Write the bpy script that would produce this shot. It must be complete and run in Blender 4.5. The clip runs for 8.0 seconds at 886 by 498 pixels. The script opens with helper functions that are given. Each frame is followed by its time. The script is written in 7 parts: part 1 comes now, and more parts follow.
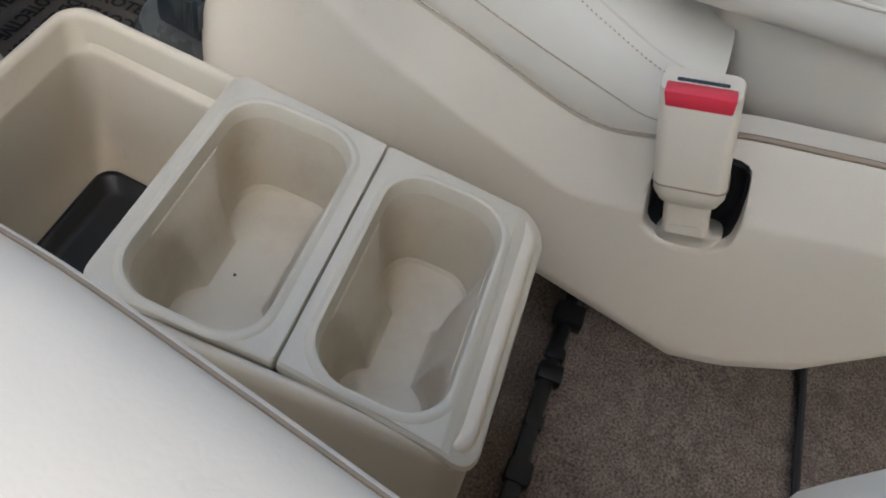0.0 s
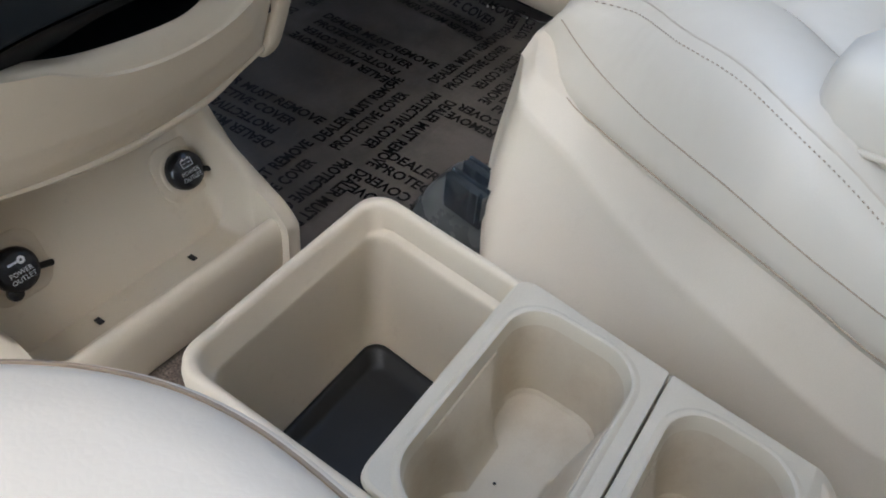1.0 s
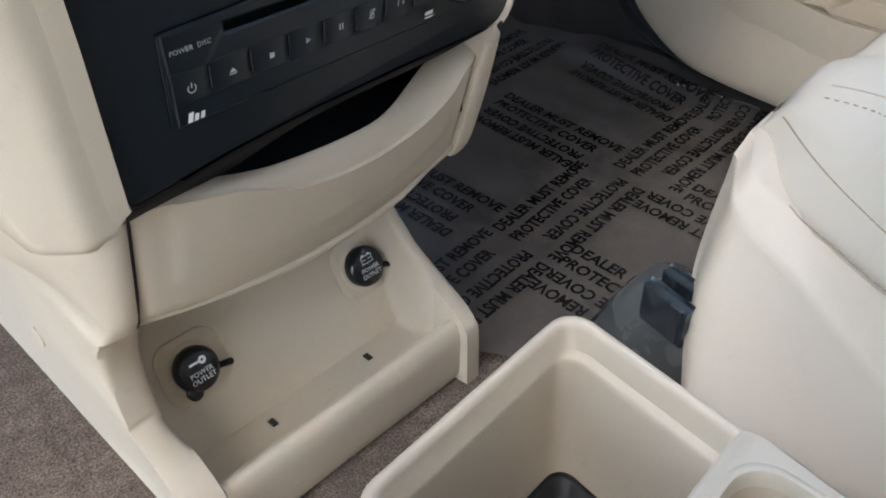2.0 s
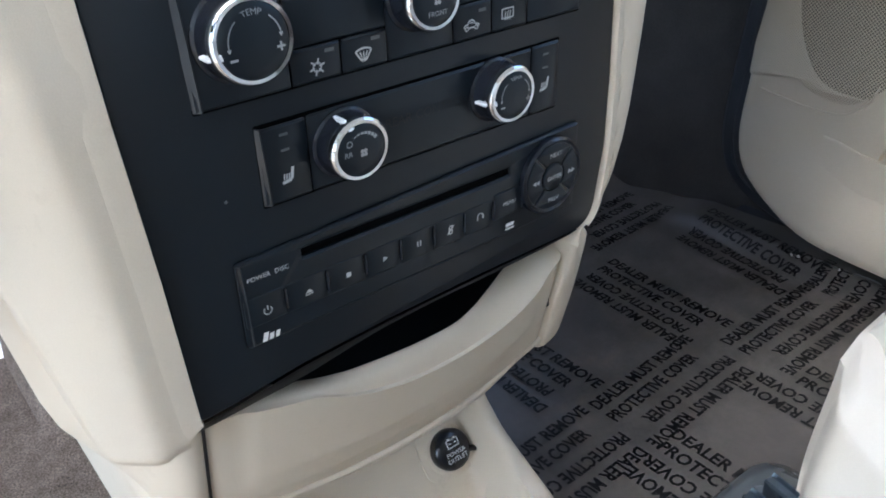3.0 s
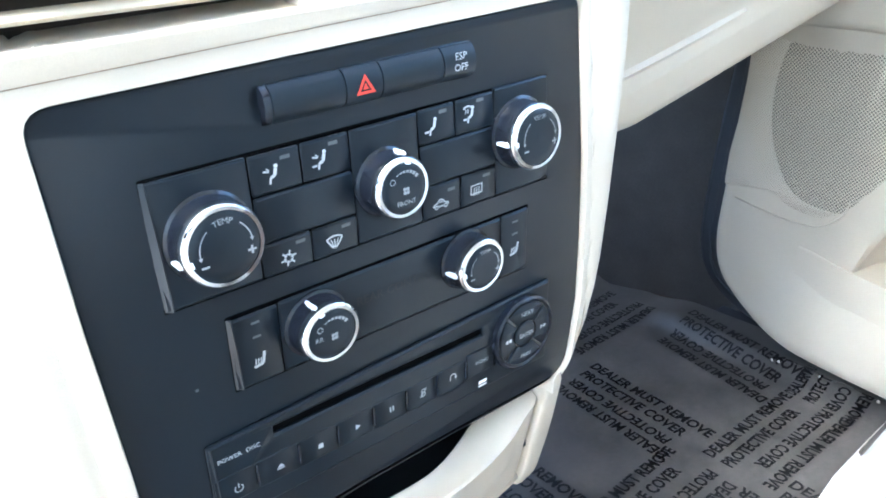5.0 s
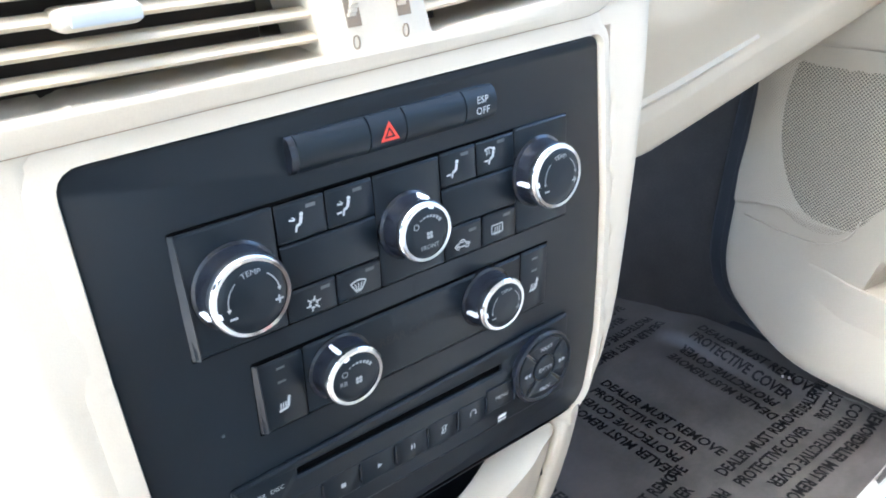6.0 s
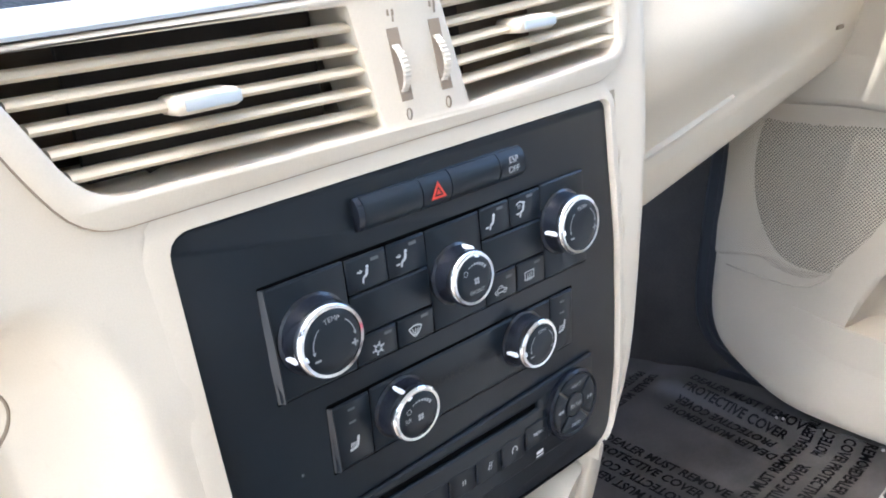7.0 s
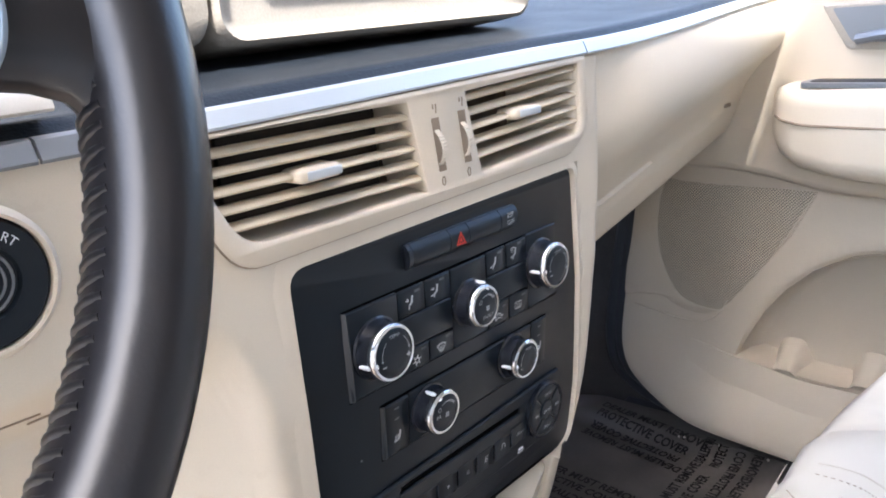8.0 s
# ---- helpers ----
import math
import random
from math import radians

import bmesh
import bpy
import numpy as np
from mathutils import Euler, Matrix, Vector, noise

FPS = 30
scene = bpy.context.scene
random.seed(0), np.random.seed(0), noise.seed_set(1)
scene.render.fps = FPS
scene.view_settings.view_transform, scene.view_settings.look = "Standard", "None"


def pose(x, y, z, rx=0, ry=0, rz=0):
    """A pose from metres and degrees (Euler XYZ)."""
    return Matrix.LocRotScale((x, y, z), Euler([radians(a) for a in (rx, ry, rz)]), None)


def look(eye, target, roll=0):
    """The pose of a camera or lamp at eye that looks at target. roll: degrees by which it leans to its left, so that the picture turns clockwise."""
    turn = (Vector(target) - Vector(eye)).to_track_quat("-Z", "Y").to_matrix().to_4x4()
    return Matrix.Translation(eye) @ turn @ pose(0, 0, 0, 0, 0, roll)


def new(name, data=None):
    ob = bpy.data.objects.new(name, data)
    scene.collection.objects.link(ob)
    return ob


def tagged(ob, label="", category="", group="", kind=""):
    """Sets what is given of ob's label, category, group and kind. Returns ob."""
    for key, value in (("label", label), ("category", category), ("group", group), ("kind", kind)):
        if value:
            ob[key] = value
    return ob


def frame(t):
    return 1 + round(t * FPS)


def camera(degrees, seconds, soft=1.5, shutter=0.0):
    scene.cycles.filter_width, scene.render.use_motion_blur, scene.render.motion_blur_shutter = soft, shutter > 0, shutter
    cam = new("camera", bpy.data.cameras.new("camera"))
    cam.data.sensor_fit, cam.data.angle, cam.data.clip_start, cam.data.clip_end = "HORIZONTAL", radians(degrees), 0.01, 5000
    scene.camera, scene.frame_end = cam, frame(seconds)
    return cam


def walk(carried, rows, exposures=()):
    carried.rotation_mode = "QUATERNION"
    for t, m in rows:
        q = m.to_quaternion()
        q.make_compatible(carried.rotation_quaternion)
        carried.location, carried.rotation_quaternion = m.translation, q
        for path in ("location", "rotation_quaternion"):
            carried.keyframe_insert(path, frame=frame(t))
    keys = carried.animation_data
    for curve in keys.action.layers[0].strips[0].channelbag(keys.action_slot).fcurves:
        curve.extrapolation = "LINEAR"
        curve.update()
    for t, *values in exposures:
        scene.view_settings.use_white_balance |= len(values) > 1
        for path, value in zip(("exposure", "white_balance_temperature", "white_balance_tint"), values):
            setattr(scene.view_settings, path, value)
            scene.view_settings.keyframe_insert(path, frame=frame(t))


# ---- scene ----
cam = camera(55.5, 8.0, soft=1.9)
PATH = [
    (0, (-0.302, -0.415, 0.502), (1.0, -0.203, -1.002), 13.5),
    (0.5, (-0.302, -0.389, 0.504), (1.023, 0.099, -0.912), 9.8),
    (1, (-0.291, -0.36, 0.517), (1.002, 0.409, -0.8), 5.9),
    (1.5, (-0.271, -0.324, 0.508), (0.99, 0.501, -0.807), 4.4),
    (2, (-0.255, -0.304, 0.515), (0.863, 0.811, -0.713), -1.1),
    (2.2, (-0.248, -0.3, 0.524), (0.846, 0.916, -0.627), -1.7),
    (3.3, (-0.211, -0.3, 0.557), (0.81, 1.144, -0.376), -4.5),
    (3.5, (-0.207, -0.304, 0.564), (0.829, 1.141, -0.352), -3.8),
    (4, (-0.201, -0.297, 0.578), (0.87, 1.14, -0.311), -4.4),
    (4.5, (-0.202, -0.299, 0.585), (0.881, 1.146, -0.276), -4.3),
    (5, (-0.2, -0.295, 0.596), (0.901, 1.158, -0.227), -3.9),
    (6.3, (-0.206, -0.285, 0.614), (0.894, 1.178, -0.191), -4.4),
    (6.5, (-0.211, -0.29, 0.613), (0.903, 1.191, -0.139), -5.1),
    (7, (-0.259, -0.297, 0.618), (0.952, 1.158, -0.027), -6.8),
    (7.5, (-0.338, -0.293, 0.645), (0.952, 1.11, 0.038), -2.8),
    (8, (-0.392, -0.327, 0.657), (1.038, 0.953, 0.094), -4.5),
]
EXPOSURES = [(0.0, 2.58, 6200, 3), (1.0, 2.62, 6020, 3), (1.5, 2.68, 5970, 3), (2.0, 2.86, 5930, 4), (2.2, 2.93, 5800, 4), (3.5, 3.44, 5380, 1), (4.5, 4.34, 5080, -2), (5.0, 4.54, 5080, -1), (6.5, 4.17, 5480, 4), (7.0, 3.95, 5560, 6), (7.5, 3.46, 5750, 9), (8.0, 3.24, 5880, 10)]
walk(cam, [(t, look(eye, target, roll)) for t, eye, target, roll in PATH], EXPOSURES)
from mathutils.geometry import tessellate_polygon

# ---- daylight: high sun from the driver's side through the windscreen, sky through the windows and the open driver's door ----
SUN_TO = Vector((-0.42, -0.27, 0.83)).normalized()
world = bpy.data.worlds.new("world")
scene.world = world
world.use_nodes = True
wn, wl = world.node_tree.nodes, world.node_tree.links
sky = wn.new("ShaderNodeTexSky")
sky.sky_type, sky.sun_disc = "NISHITA", False
sky.air_density, sky.dust_density = 1.0, 4.0
sky.sun_elevation = math.asin(SUN_TO.z)
sky.sun_rotation = math.atan2(SUN_TO.x, SUN_TO.y)
wn["Background"].inputs["Strength"].default_value = 0.12
wl.new(sky.outputs["Color"], wn["Background"].inputs["Color"])
sun = new("sun", bpy.data.lights.new("sun", "SUN"))
sun.data.energy, sun.data.angle, sun.data.color = 1.6, radians(1.5), (1.0, 0.95, 0.88)
sun.matrix_world = look(SUN_TO * 20, (0, 0, 0))


# ---- materials ----
def shader(name, color, rough=0.5, metal=0.0, vary=0.06, scale=18.0, bump=0.0, bump_scale=900.0, spec=0.5, coat=0.0, grain=0.0):
    """A procedural surface: base colour varied at two scales, with fine relief."""
    m = bpy.data.materials.new(name)
    m.use_nodes = True
    n, l = m.node_tree.nodes, m.node_tree.links
    b = n["Principled BSDF"]
    tc = n.new("ShaderNodeTexCoord")
    big = n.new("ShaderNodeTexNoise")
    big.inputs["Scale"].default_value, big.inputs["Detail"].default_value = scale, 5.0
    l.new(tc.outputs["Object"], big.inputs["Vector"])
    fine = n.new("ShaderNodeTexNoise")
    fine.inputs["Scale"].default_value, fine.inputs["Detail"].default_value = bump_scale, 3.0
    l.new(tc.outputs["Object"], fine.inputs["Vector"])
    ramp = n.new("ShaderNodeMapRange")
    ramp.inputs["From Min"].default_value, ramp.inputs["From Max"].default_value = 0.3, 0.7
    ramp.inputs["To Min"].default_value, ramp.inputs["To Max"].default_value = 1.0 - vary, 1.0 + vary * 0.6
    l.new(big.outputs["Fac"], ramp.inputs["Value"])
    gr = n.new("ShaderNodeMapRange")
    gr.inputs["From Min"].default_value, gr.inputs["From Max"].default_value = 0.25, 0.75
    gr.inputs["To Min"].default_value, gr.inputs["To Max"].default_value = 1.0 - grain, 1.0 + grain
    l.new(fine.outputs["Fac"], gr.inputs["Value"])
    mul = n.new("ShaderNodeMath")
    mul.operation = "MULTIPLY"
    l.new(ramp.outputs["Result"], mul.inputs[0])
    l.new(gr.outputs["Result"], mul.inputs[1])
    mix = n.new("ShaderNodeVectorMath")
    mix.operation = "SCALE"
    mix.inputs[0].default_value = color
    l.new(mul.outputs["Value"], mix.inputs["Scale"])
    l.new(mix.outputs["Vector"], b.inputs["Base Color"])
    rr = n.new("ShaderNodeMapRange")
    rr.inputs["To Min"].default_value, rr.inputs["To Max"].default_value = max(0.02, rough - 0.08), min(1.0, rough + 0.08)
    l.new(big.outputs["Fac"], rr.inputs["Value"])
    l.new(rr.outputs["Result"], b.inputs["Roughness"])
    b.inputs["Metallic"].default_value = metal
    b.inputs["Specular IOR Level"].default_value = spec
    b.inputs["Coat Weight"].default_value = coat
    if bump:
        bp = n.new("ShaderNodeBump")
        bp.inputs["Strength"].default_value, bp.inputs["Distance"].default_value = bump, 0.001
        l.new(fine.outputs["Fac"], bp.inputs["Height"])
        l.new(bp.outputs["Normal"], b.inputs["Normal"])
    return m


def leather(name, color, rough=0.42, relief=1.0):
    """Grained leather: cell relief with soft wrinkles over it."""
    m = shader(name, color, rough, vary=0.05, scale=9.0, bump=0.0)
    n, l = m.node_tree.nodes, m.node_tree.links
    tc = n["Texture Coordinate"]
    vor = n.new("ShaderNodeTexVoronoi")
    vor.feature, vor.inputs["Scale"].default_value = "DISTANCE_TO_EDGE", 420.0
    l.new(tc.outputs["Object"], vor.inputs["Vector"])
    lo = n.new("ShaderNodeTexNoise")
    lo.inputs["Scale"].default_value = 26.0
    l.new(tc.outputs["Object"], lo.inputs["Vector"])
    b1, b2 = n.new("ShaderNodeBump"), n.new("ShaderNodeBump")
    b1.inputs["Strength"].default_value, b1.inputs["Distance"].default_value = 0.25 * relief, 0.006
    b2.inputs["Strength"].default_value, b2.inputs["Distance"].default_value = 0.12 * relief, 0.0006
    l.new(lo.outputs["Fac"], b1.inputs["Height"])
    l.new(vor.outputs["Distance"], b2.inputs["Height"])
    l.new(b1.outputs["Normal"], b2.inputs["Normal"])
    l.new(b2.outputs["Normal"], n["Principled BSDF"].inputs["Normal"])
    return m


def grille_cloth(name, color, radius=0.235, pitch=0.0042):
    """Moulded plastic pierced by a close grid of small round holes."""
    m = shader(name, color, 0.6, vary=0.05)
    n, l = m.node_tree.nodes, m.node_tree.links
    b, tc = n["Principled BSDF"], n["Texture Coordinate"]
    base = b.inputs["Base Color"].links[0].from_socket
    sep = n.new("ShaderNodeSeparateXYZ")
    l.new(tc.outputs["Object"], sep.inputs["Vector"])

    def math_node(op, a, c=None):
        k = n.new("ShaderNodeMath")
        k.operation = op
        for i, v in enumerate((a, c)):
            if v is None:
                continue
            if isinstance(v, (int, float)):
                k.inputs[i].default_value = v
            else:
                l.new(v, k.inputs[i])
        return k.outputs["Value"]
    u = math_node("DIVIDE", sep.outputs["Y"], pitch)
    v = math_node("DIVIDE", sep.outputs["Z"], pitch * 0.5)
    row = math_node("FLOOR", v)
    shift = math_node("MULTIPLY", math_node("MODULO", row, 2.0), 0.5)
    fu = math_node("SUBTRACT", math_node("FRACT", math_node("ADD", math_node("ADD", u, shift), 100.0)), 0.5)
    fv = math_node("MULTIPLY", math_node("SUBTRACT", math_node("FRACT", v), 0.5), 0.5)
    r = math_node("SQRT", math_node("ADD", math_node("MULTIPLY", fu, fu), math_node("MULTIPLY", fv, fv)))
    hole = math_node("LESS_THAN", r, radius)
    mix = n.new("ShaderNodeMix")
    mix.data_type = "RGBA"
    l.new(hole, mix.inputs["Factor"])
    l.new(base, mix.inputs["A"])
    mix.inputs["B"].default_value = (0.14, 0.118, 0.088, 1)
    l.new(mix.outputs["Result"], b.inputs["Base Color"])
    return m


def stained(m, color, scale, low, high, amount):
    """Blotches of dust or dirt over a surface's base colour."""
    n, l = m.node_tree.nodes, m.node_tree.links
    b, tc = n["Principled BSDF"], n["Texture Coordinate"]
    base = b.inputs["Base Color"].links[0].from_socket
    spot = n.new("ShaderNodeTexNoise")
    spot.inputs["Scale"].default_value, spot.inputs["Detail"].default_value, spot.inputs["Roughness"].default_value = scale, 8.0, 0.65
    l.new(tc.outputs["Object"], spot.inputs["Vector"])
    r = n.new("ShaderNodeMapRange")
    r.inputs["From Min"].default_value, r.inputs["From Max"].default_value, r.inputs["To Max"].default_value = low, high, amount
    l.new(spot.outputs["Fac"], r.inputs["Value"])
    mix = n.new("ShaderNodeMix")
    mix.data_type = "RGBA"
    l.new(r.outputs["Result"], mix.inputs["Factor"])
    l.new(base, mix.inputs["A"])
    mix.inputs["B"].default_value = (*color, 1)
    l.new(mix.outputs["Result"], b.inputs["Base Color"])
    return m


BEIGE = shader("beige_plastic", (0.605, 0.53, 0.418), 0.5, vary=0.04, scale=7.0, bump=0.10, bump_scale=1400.0, grain=0.03)
BEIGE_SHIELD = shader("beige_shield", (0.62, 0.55, 0.445), 0.5, vary=0.04, scale=7.0, bump=0.10, bump_scale=1300.0, grain=0.03)
TRAY = shader("stone_beige_plastic", (0.56, 0.508, 0.41), 0.42, vary=0.06, scale=14.0, bump=0.06, bump_scale=1200.0, grain=0.03)
WELL = stained(shader("dusty_stone_beige", (0.54, 0.475, 0.37), 0.6, spec=0.3, vary=0.06, scale=14.0, bump=0.06, bump_scale=1200.0, grain=0.03), (0.36, 0.27, 0.18), 22.0, 0.45, 0.72, 0.45)
stained(BEIGE, (0.40, 0.32, 0.23), 55.0, 0.60, 0.78, 0.30)
stained(BEIGE_SHIELD, (0.44, 0.36, 0.27), 30.0, 0.62, 0.80, 0.22)
# Beige plastic with the duct's brown reflection put into the colour.
SLAT = shader("beige_slat_duct_tint", (0.56, 0.475, 0.345), 0.5, vary=0.05, scale=12.0, bump=0.08, bump_scale=1400.0, grain=0.03)
DASH_SOFT = shader("soft_dash_cream", (0.62, 0.54, 0.42), 0.55, vary=0.04, scale=6.0, bump=0.2, bump_scale=900.0, grain=0.03)
POD = shader("grained_taupe", (0.37, 0.325, 0.265), 0.6, vary=0.08, scale=14.0, bump=0.5, bump_scale=520.0, grain=0.08)
POD_FACE = shader("pale_pod_face", (0.55, 0.51, 0.44), 0.45, vary=0.05, bump=0.08)
LEATHER = leather("cream_leather", (0.66, 0.605, 0.51))
LEATHER.node_tree.nodes["Principled BSDF"].inputs["Specular IOR Level"].default_value = 0.3
# Darker copy of LEATHER: shade on the seat's side is in the colour.
LEATHER_SHADED = leather("cream_leather_shaded", (0.60, 0.53, 0.425))
LEATHER_DRIVER = leather("pale_cream_leather", (0.65, 0.572, 0.467), 0.5)
SEAM = shader("seam_shadow_thread", (0.26, 0.20, 0.14), 0.8, vary=0.1)
STITCH = shader("brown_thread", (0.42, 0.335, 0.245), 0.8, vary=0.2, scale=300)
BLACK = shader("satin_black_plastic", (0.0058, 0.0094, 0.0138), 0.38, spec=0.36, vary=0.12, scale=25.0, bump=0.05, bump_scale=1500.0, grain=0.08)
LIPBLACK = shader("matt_black_plastic", (0.005, 0.0056, 0.0066), 0.6, spec=0.12, vary=0.12, scale=25.0)
BUTTON = shader("button_black_plastic", (0.0068, 0.0108, 0.0156), 0.34, spec=0.32, vary=0.10, scale=30.0, bump=0.03, bump_scale=1500.0)
# Lighter than BUTTON: light caught by the plate edges is in the colour.
BEVEL = shader("lit_satin_edge", (0.013, 0.017, 0.022), 0.34, spec=0.5, vary=0.2, scale=60.0)
GLOSS = shader("gloss_black_rubber", (0.010, 0.012, 0.018), 0.22, vary=0.1, scale=40.0)
# Dark tone that stands in for the shade inside the drawer opening.
CAVITY = shader("dark_blue_grey_shade", (0.030, 0.036, 0.045), 0.6, spec=0.3, vary=0.2)
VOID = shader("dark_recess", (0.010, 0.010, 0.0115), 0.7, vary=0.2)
SLOTBLACK = shader("slot_black", (0.0012, 0.0012, 0.0014), 0.9, spec=0.05, vary=0.2)
RUBBER = shader("black_rubber_mat", (0.008, 0.0085, 0.009), 0.42, spec=0.35, vary=0.2, scale=30.0, bump=0.15, bump_scale=500.0)
CHROME = shader("chrome", (0.66, 0.67, 0.685), 0.08, metal=1.0, vary=0.02)
STEEL = shader("blued_steel", (0.15, 0.19, 0.24), 0.20, metal=0.85, vary=0.2, scale=60.0)
WHITE = shader("white_marking", (0.78, 0.79, 0.80), 0.6, vary=0.02)
PRINT = shader("pale_printed_marking", (0.50, 0.515, 0.53), 0.6, vary=0.06, scale=200.0)
GREYMARK = shader("grey_marking", (0.30, 0.31, 0.32), 0.6, vary=0.02)
DIM = shader("dim_marking", (0.10, 0.105, 0.11), 0.5, vary=0.05)
EMBOSS = shader("embossed_marking", (0.004, 0.004, 0.005), 0.5, vary=0.05)
RED = shader("red_button_plastic", (0.62, 0.035, 0.06), 0.35, vary=0.06, scale=60.0)
HAZARD = shader("hazard_red", (0.62, 0.05, 0.03), 0.5, vary=0.05)
SILVER = shader("pale_silver_trim", (0.52, 0.56, 0.59), 0.32, metal=0.25, vary=0.03, scale=20.0)
GREYTRIM = shader("grey_metal_trim", (0.22, 0.23, 0.245), 0.38, metal=0.4, vary=0.05)
DASHTOP = shader("dark_dash_top", (0.010, 0.013, 0.017), 0.5, spec=0.2, vary=0.2, scale=16.0, bump=0.35, bump_scale=700.0, grain=0.2)
WHEEL = leather("black_wheel_leather", (0.009, 0.008, 0.009), 0.31, 0.5)
WHEEL.node_tree.nodes["Principled BSDF"].inputs["Specular IOR Level"].default_value = 0.6
SHUTTER = shader("dark_brown_shutter", (0.030, 0.024, 0.019), 0.7, spec=0.2, vary=0.3, scale=30.0)
DUCT = shader("brown_duct", (0.17, 0.13, 0.095), 0.8, spec=0.1, vary=0.3, scale=40.0)
CARPET = shader("taupe_carpet", (0.150, 0.118, 0.097), 0.95, vary=0.28, scale=60.0, bump=1.0, bump_scale=520.0, spec=0.12, grain=0.75)
FILM = shader("protective_film", (0.130, 0.113, 0.098), 0.36, spec=0.8, vary=0.25, scale=14.0, bump=0.12, bump_scale=160.0, grain=0.06)
INK = shader("black_ink", (0.007, 0.0068, 0.007), 0.40, spec=0.5, vary=0.2, scale=80.0)
CLEARFILM = shader("film_edge", (0.16, 0.15, 0.14), 0.22, vary=0.4, scale=60.0, bump=0.5, bump_scale=220.0)
RAILFOOT = shader("smooth_grey_plastic", (0.10, 0.105, 0.105), 0.28, vary=0.15, scale=20.0, bump=0.04, bump_scale=600.0)
SEAL = shader("dark_door_seal", (0.035, 0.037, 0.042), 0.55, vary=0.2, scale=20.0)
KICK = shader("dark_footwell_trim", (0.056, 0.050, 0.046), 0.85, vary=0.25, scale=20.0, bump=0.3, bump_scale=400.0, grain=0.15)
DOOR = shader("beige_door_trim", (0.52, 0.445, 0.340), 0.5, vary=0.04, scale=6.0, bump=0.2, bump_scale=900.0, grain=0.03)
GRILLE = grille_cloth("pierced_speaker_grille", (0.52, 0.445, 0.340), 0.11, 0.0036)
GRILLE_OPEN = grille_cloth("open_speaker_grille", (0.52, 0.445, 0.340), 0.27, 0.0042)
HEADLINER = shader("pale_headliner", (0.80, 0.765, 0.71), 0.9, vary=0.06)
BODYPAINT = shader("body_paint", (0.45, 0.46, 0.47), 0.3, vary=0.03)
ASPHALT = shader("asphalt", (0.17, 0.163, 0.155), 0.9, vary=0.3, scale=2.0, bump=0.3, bump_scale=60.0)


# ---- building helpers ----
def thing(name, label, category, at=(0, 0, 0), group="", kind=""):
    e = new(name)
    e.empty_display_size = 0.03
    e.location = at
    return tagged(e, label, category, group, kind)


def mesh_of(name, bm, material, sharp=35.0):
    bmesh.ops.recalc_face_normals(bm, faces=bm.faces)
    me = bpy.data.meshes.new(name)
    bm.to_mesh(me)
    bm.free()
    me.materials.append(material)
    me.polygons.foreach_set("use_smooth", [True] * len(me.polygons))
    me.set_sharp_from_angle(angle=radians(sharp))
    return me


def part(name, bm, material, parent=None, label="", sharp=35.0):
    ob = new(name, mesh_of(name, bm, material, sharp))
    if parent is not None:
        ob.parent = parent
        if parent.type == "EMPTY":
            ob.matrix_parent_inverse = Matrix.Translation(-parent.location)
    if label:
        tagged(ob, label)
    return ob


def structure(name, bm, material, label, category, sharp=35.0):
    return tagged(new(name, mesh_of(name, bm, material, sharp)), label, category, kind="structure")


def box(bm, x0, x1, y0, y1, z0, z1, r=0.0, seg=2):
    """A box with rounded edges, added to bm."""
    t = bmesh.new()
    bmesh.ops.create_cube(t, size=1.0)
    for v in t.verts:
        v.co = Vector((x0 + (v.co.x + 0.5) * (x1 - x0), y0 + (v.co.y + 0.5) * (y1 - y0), z0 + (v.co.z + 0.5) * (z1 - z0)))
    if r > 0:
        bmesh.ops.bevel(t, geom=t.edges[:], offset=r, segments=seg, profile=0.5, affect="EDGES", clamp_overlap=True)
    join(bm, t)
    return bm


def join(bm, other, m=None):
    if m is not None:
        bmesh.ops.transform(other, matrix=m, verts=other.verts)
    me = bpy.data.meshes.new("tmp")
    other.to_mesh(me)
    other.free()
    bm.from_mesh(me)
    bpy.data.meshes.remove(me)
    return bm


def rings(bm, loops, cap0=True, cap1=True, closed=True):
    """Skins a list of vertex loops of equal length."""
    vs = [[bm.verts.new(p) for p in lp] for lp in loops]
    n = len(vs[0])
    for a, b in zip(vs, vs[1:]):
        for i in range(n if closed else n - 1):
            j = (i + 1) % n
            bm.faces.new((a[i], a[j], b[j], b[i]))
    if cap0:
        bm.faces.new(vs[0])
    if cap1:
        bm.faces.new(vs[-1])
    return bm


def sheet(bm, f, us, vs):
    return rings(bm, [[f(u, v) for v in vs] for u in us], False, False, False)


def tube(bm, pts, r, seg=8, flat=1.0, closed=False):
    """A tube along points."""
    pts = [Vector(p) for p in pts]
    n = len(pts)
    loops = []
    side = None
    for i, p in enumerate(pts):
        a, b = (pts[i - 1], pts[(i + 1) % n]) if closed else (pts[max(i - 1, 0)], pts[min(i + 1, n - 1)])
        d = (b - a).normalized()
        if side is None:
            side = d.orthogonal().normalized()
        side = (side - d * side.dot(d)).normalized()
        up = d.cross(side)
        loops.append([p + (side * math.cos(k / seg * math.tau) + up * math.sin(k / seg * math.tau) * flat) * r for k in range(seg)])
    if closed:
        loops.append(loops[0])
        return rings(bm, loops, False, False)
    return rings(bm, loops)


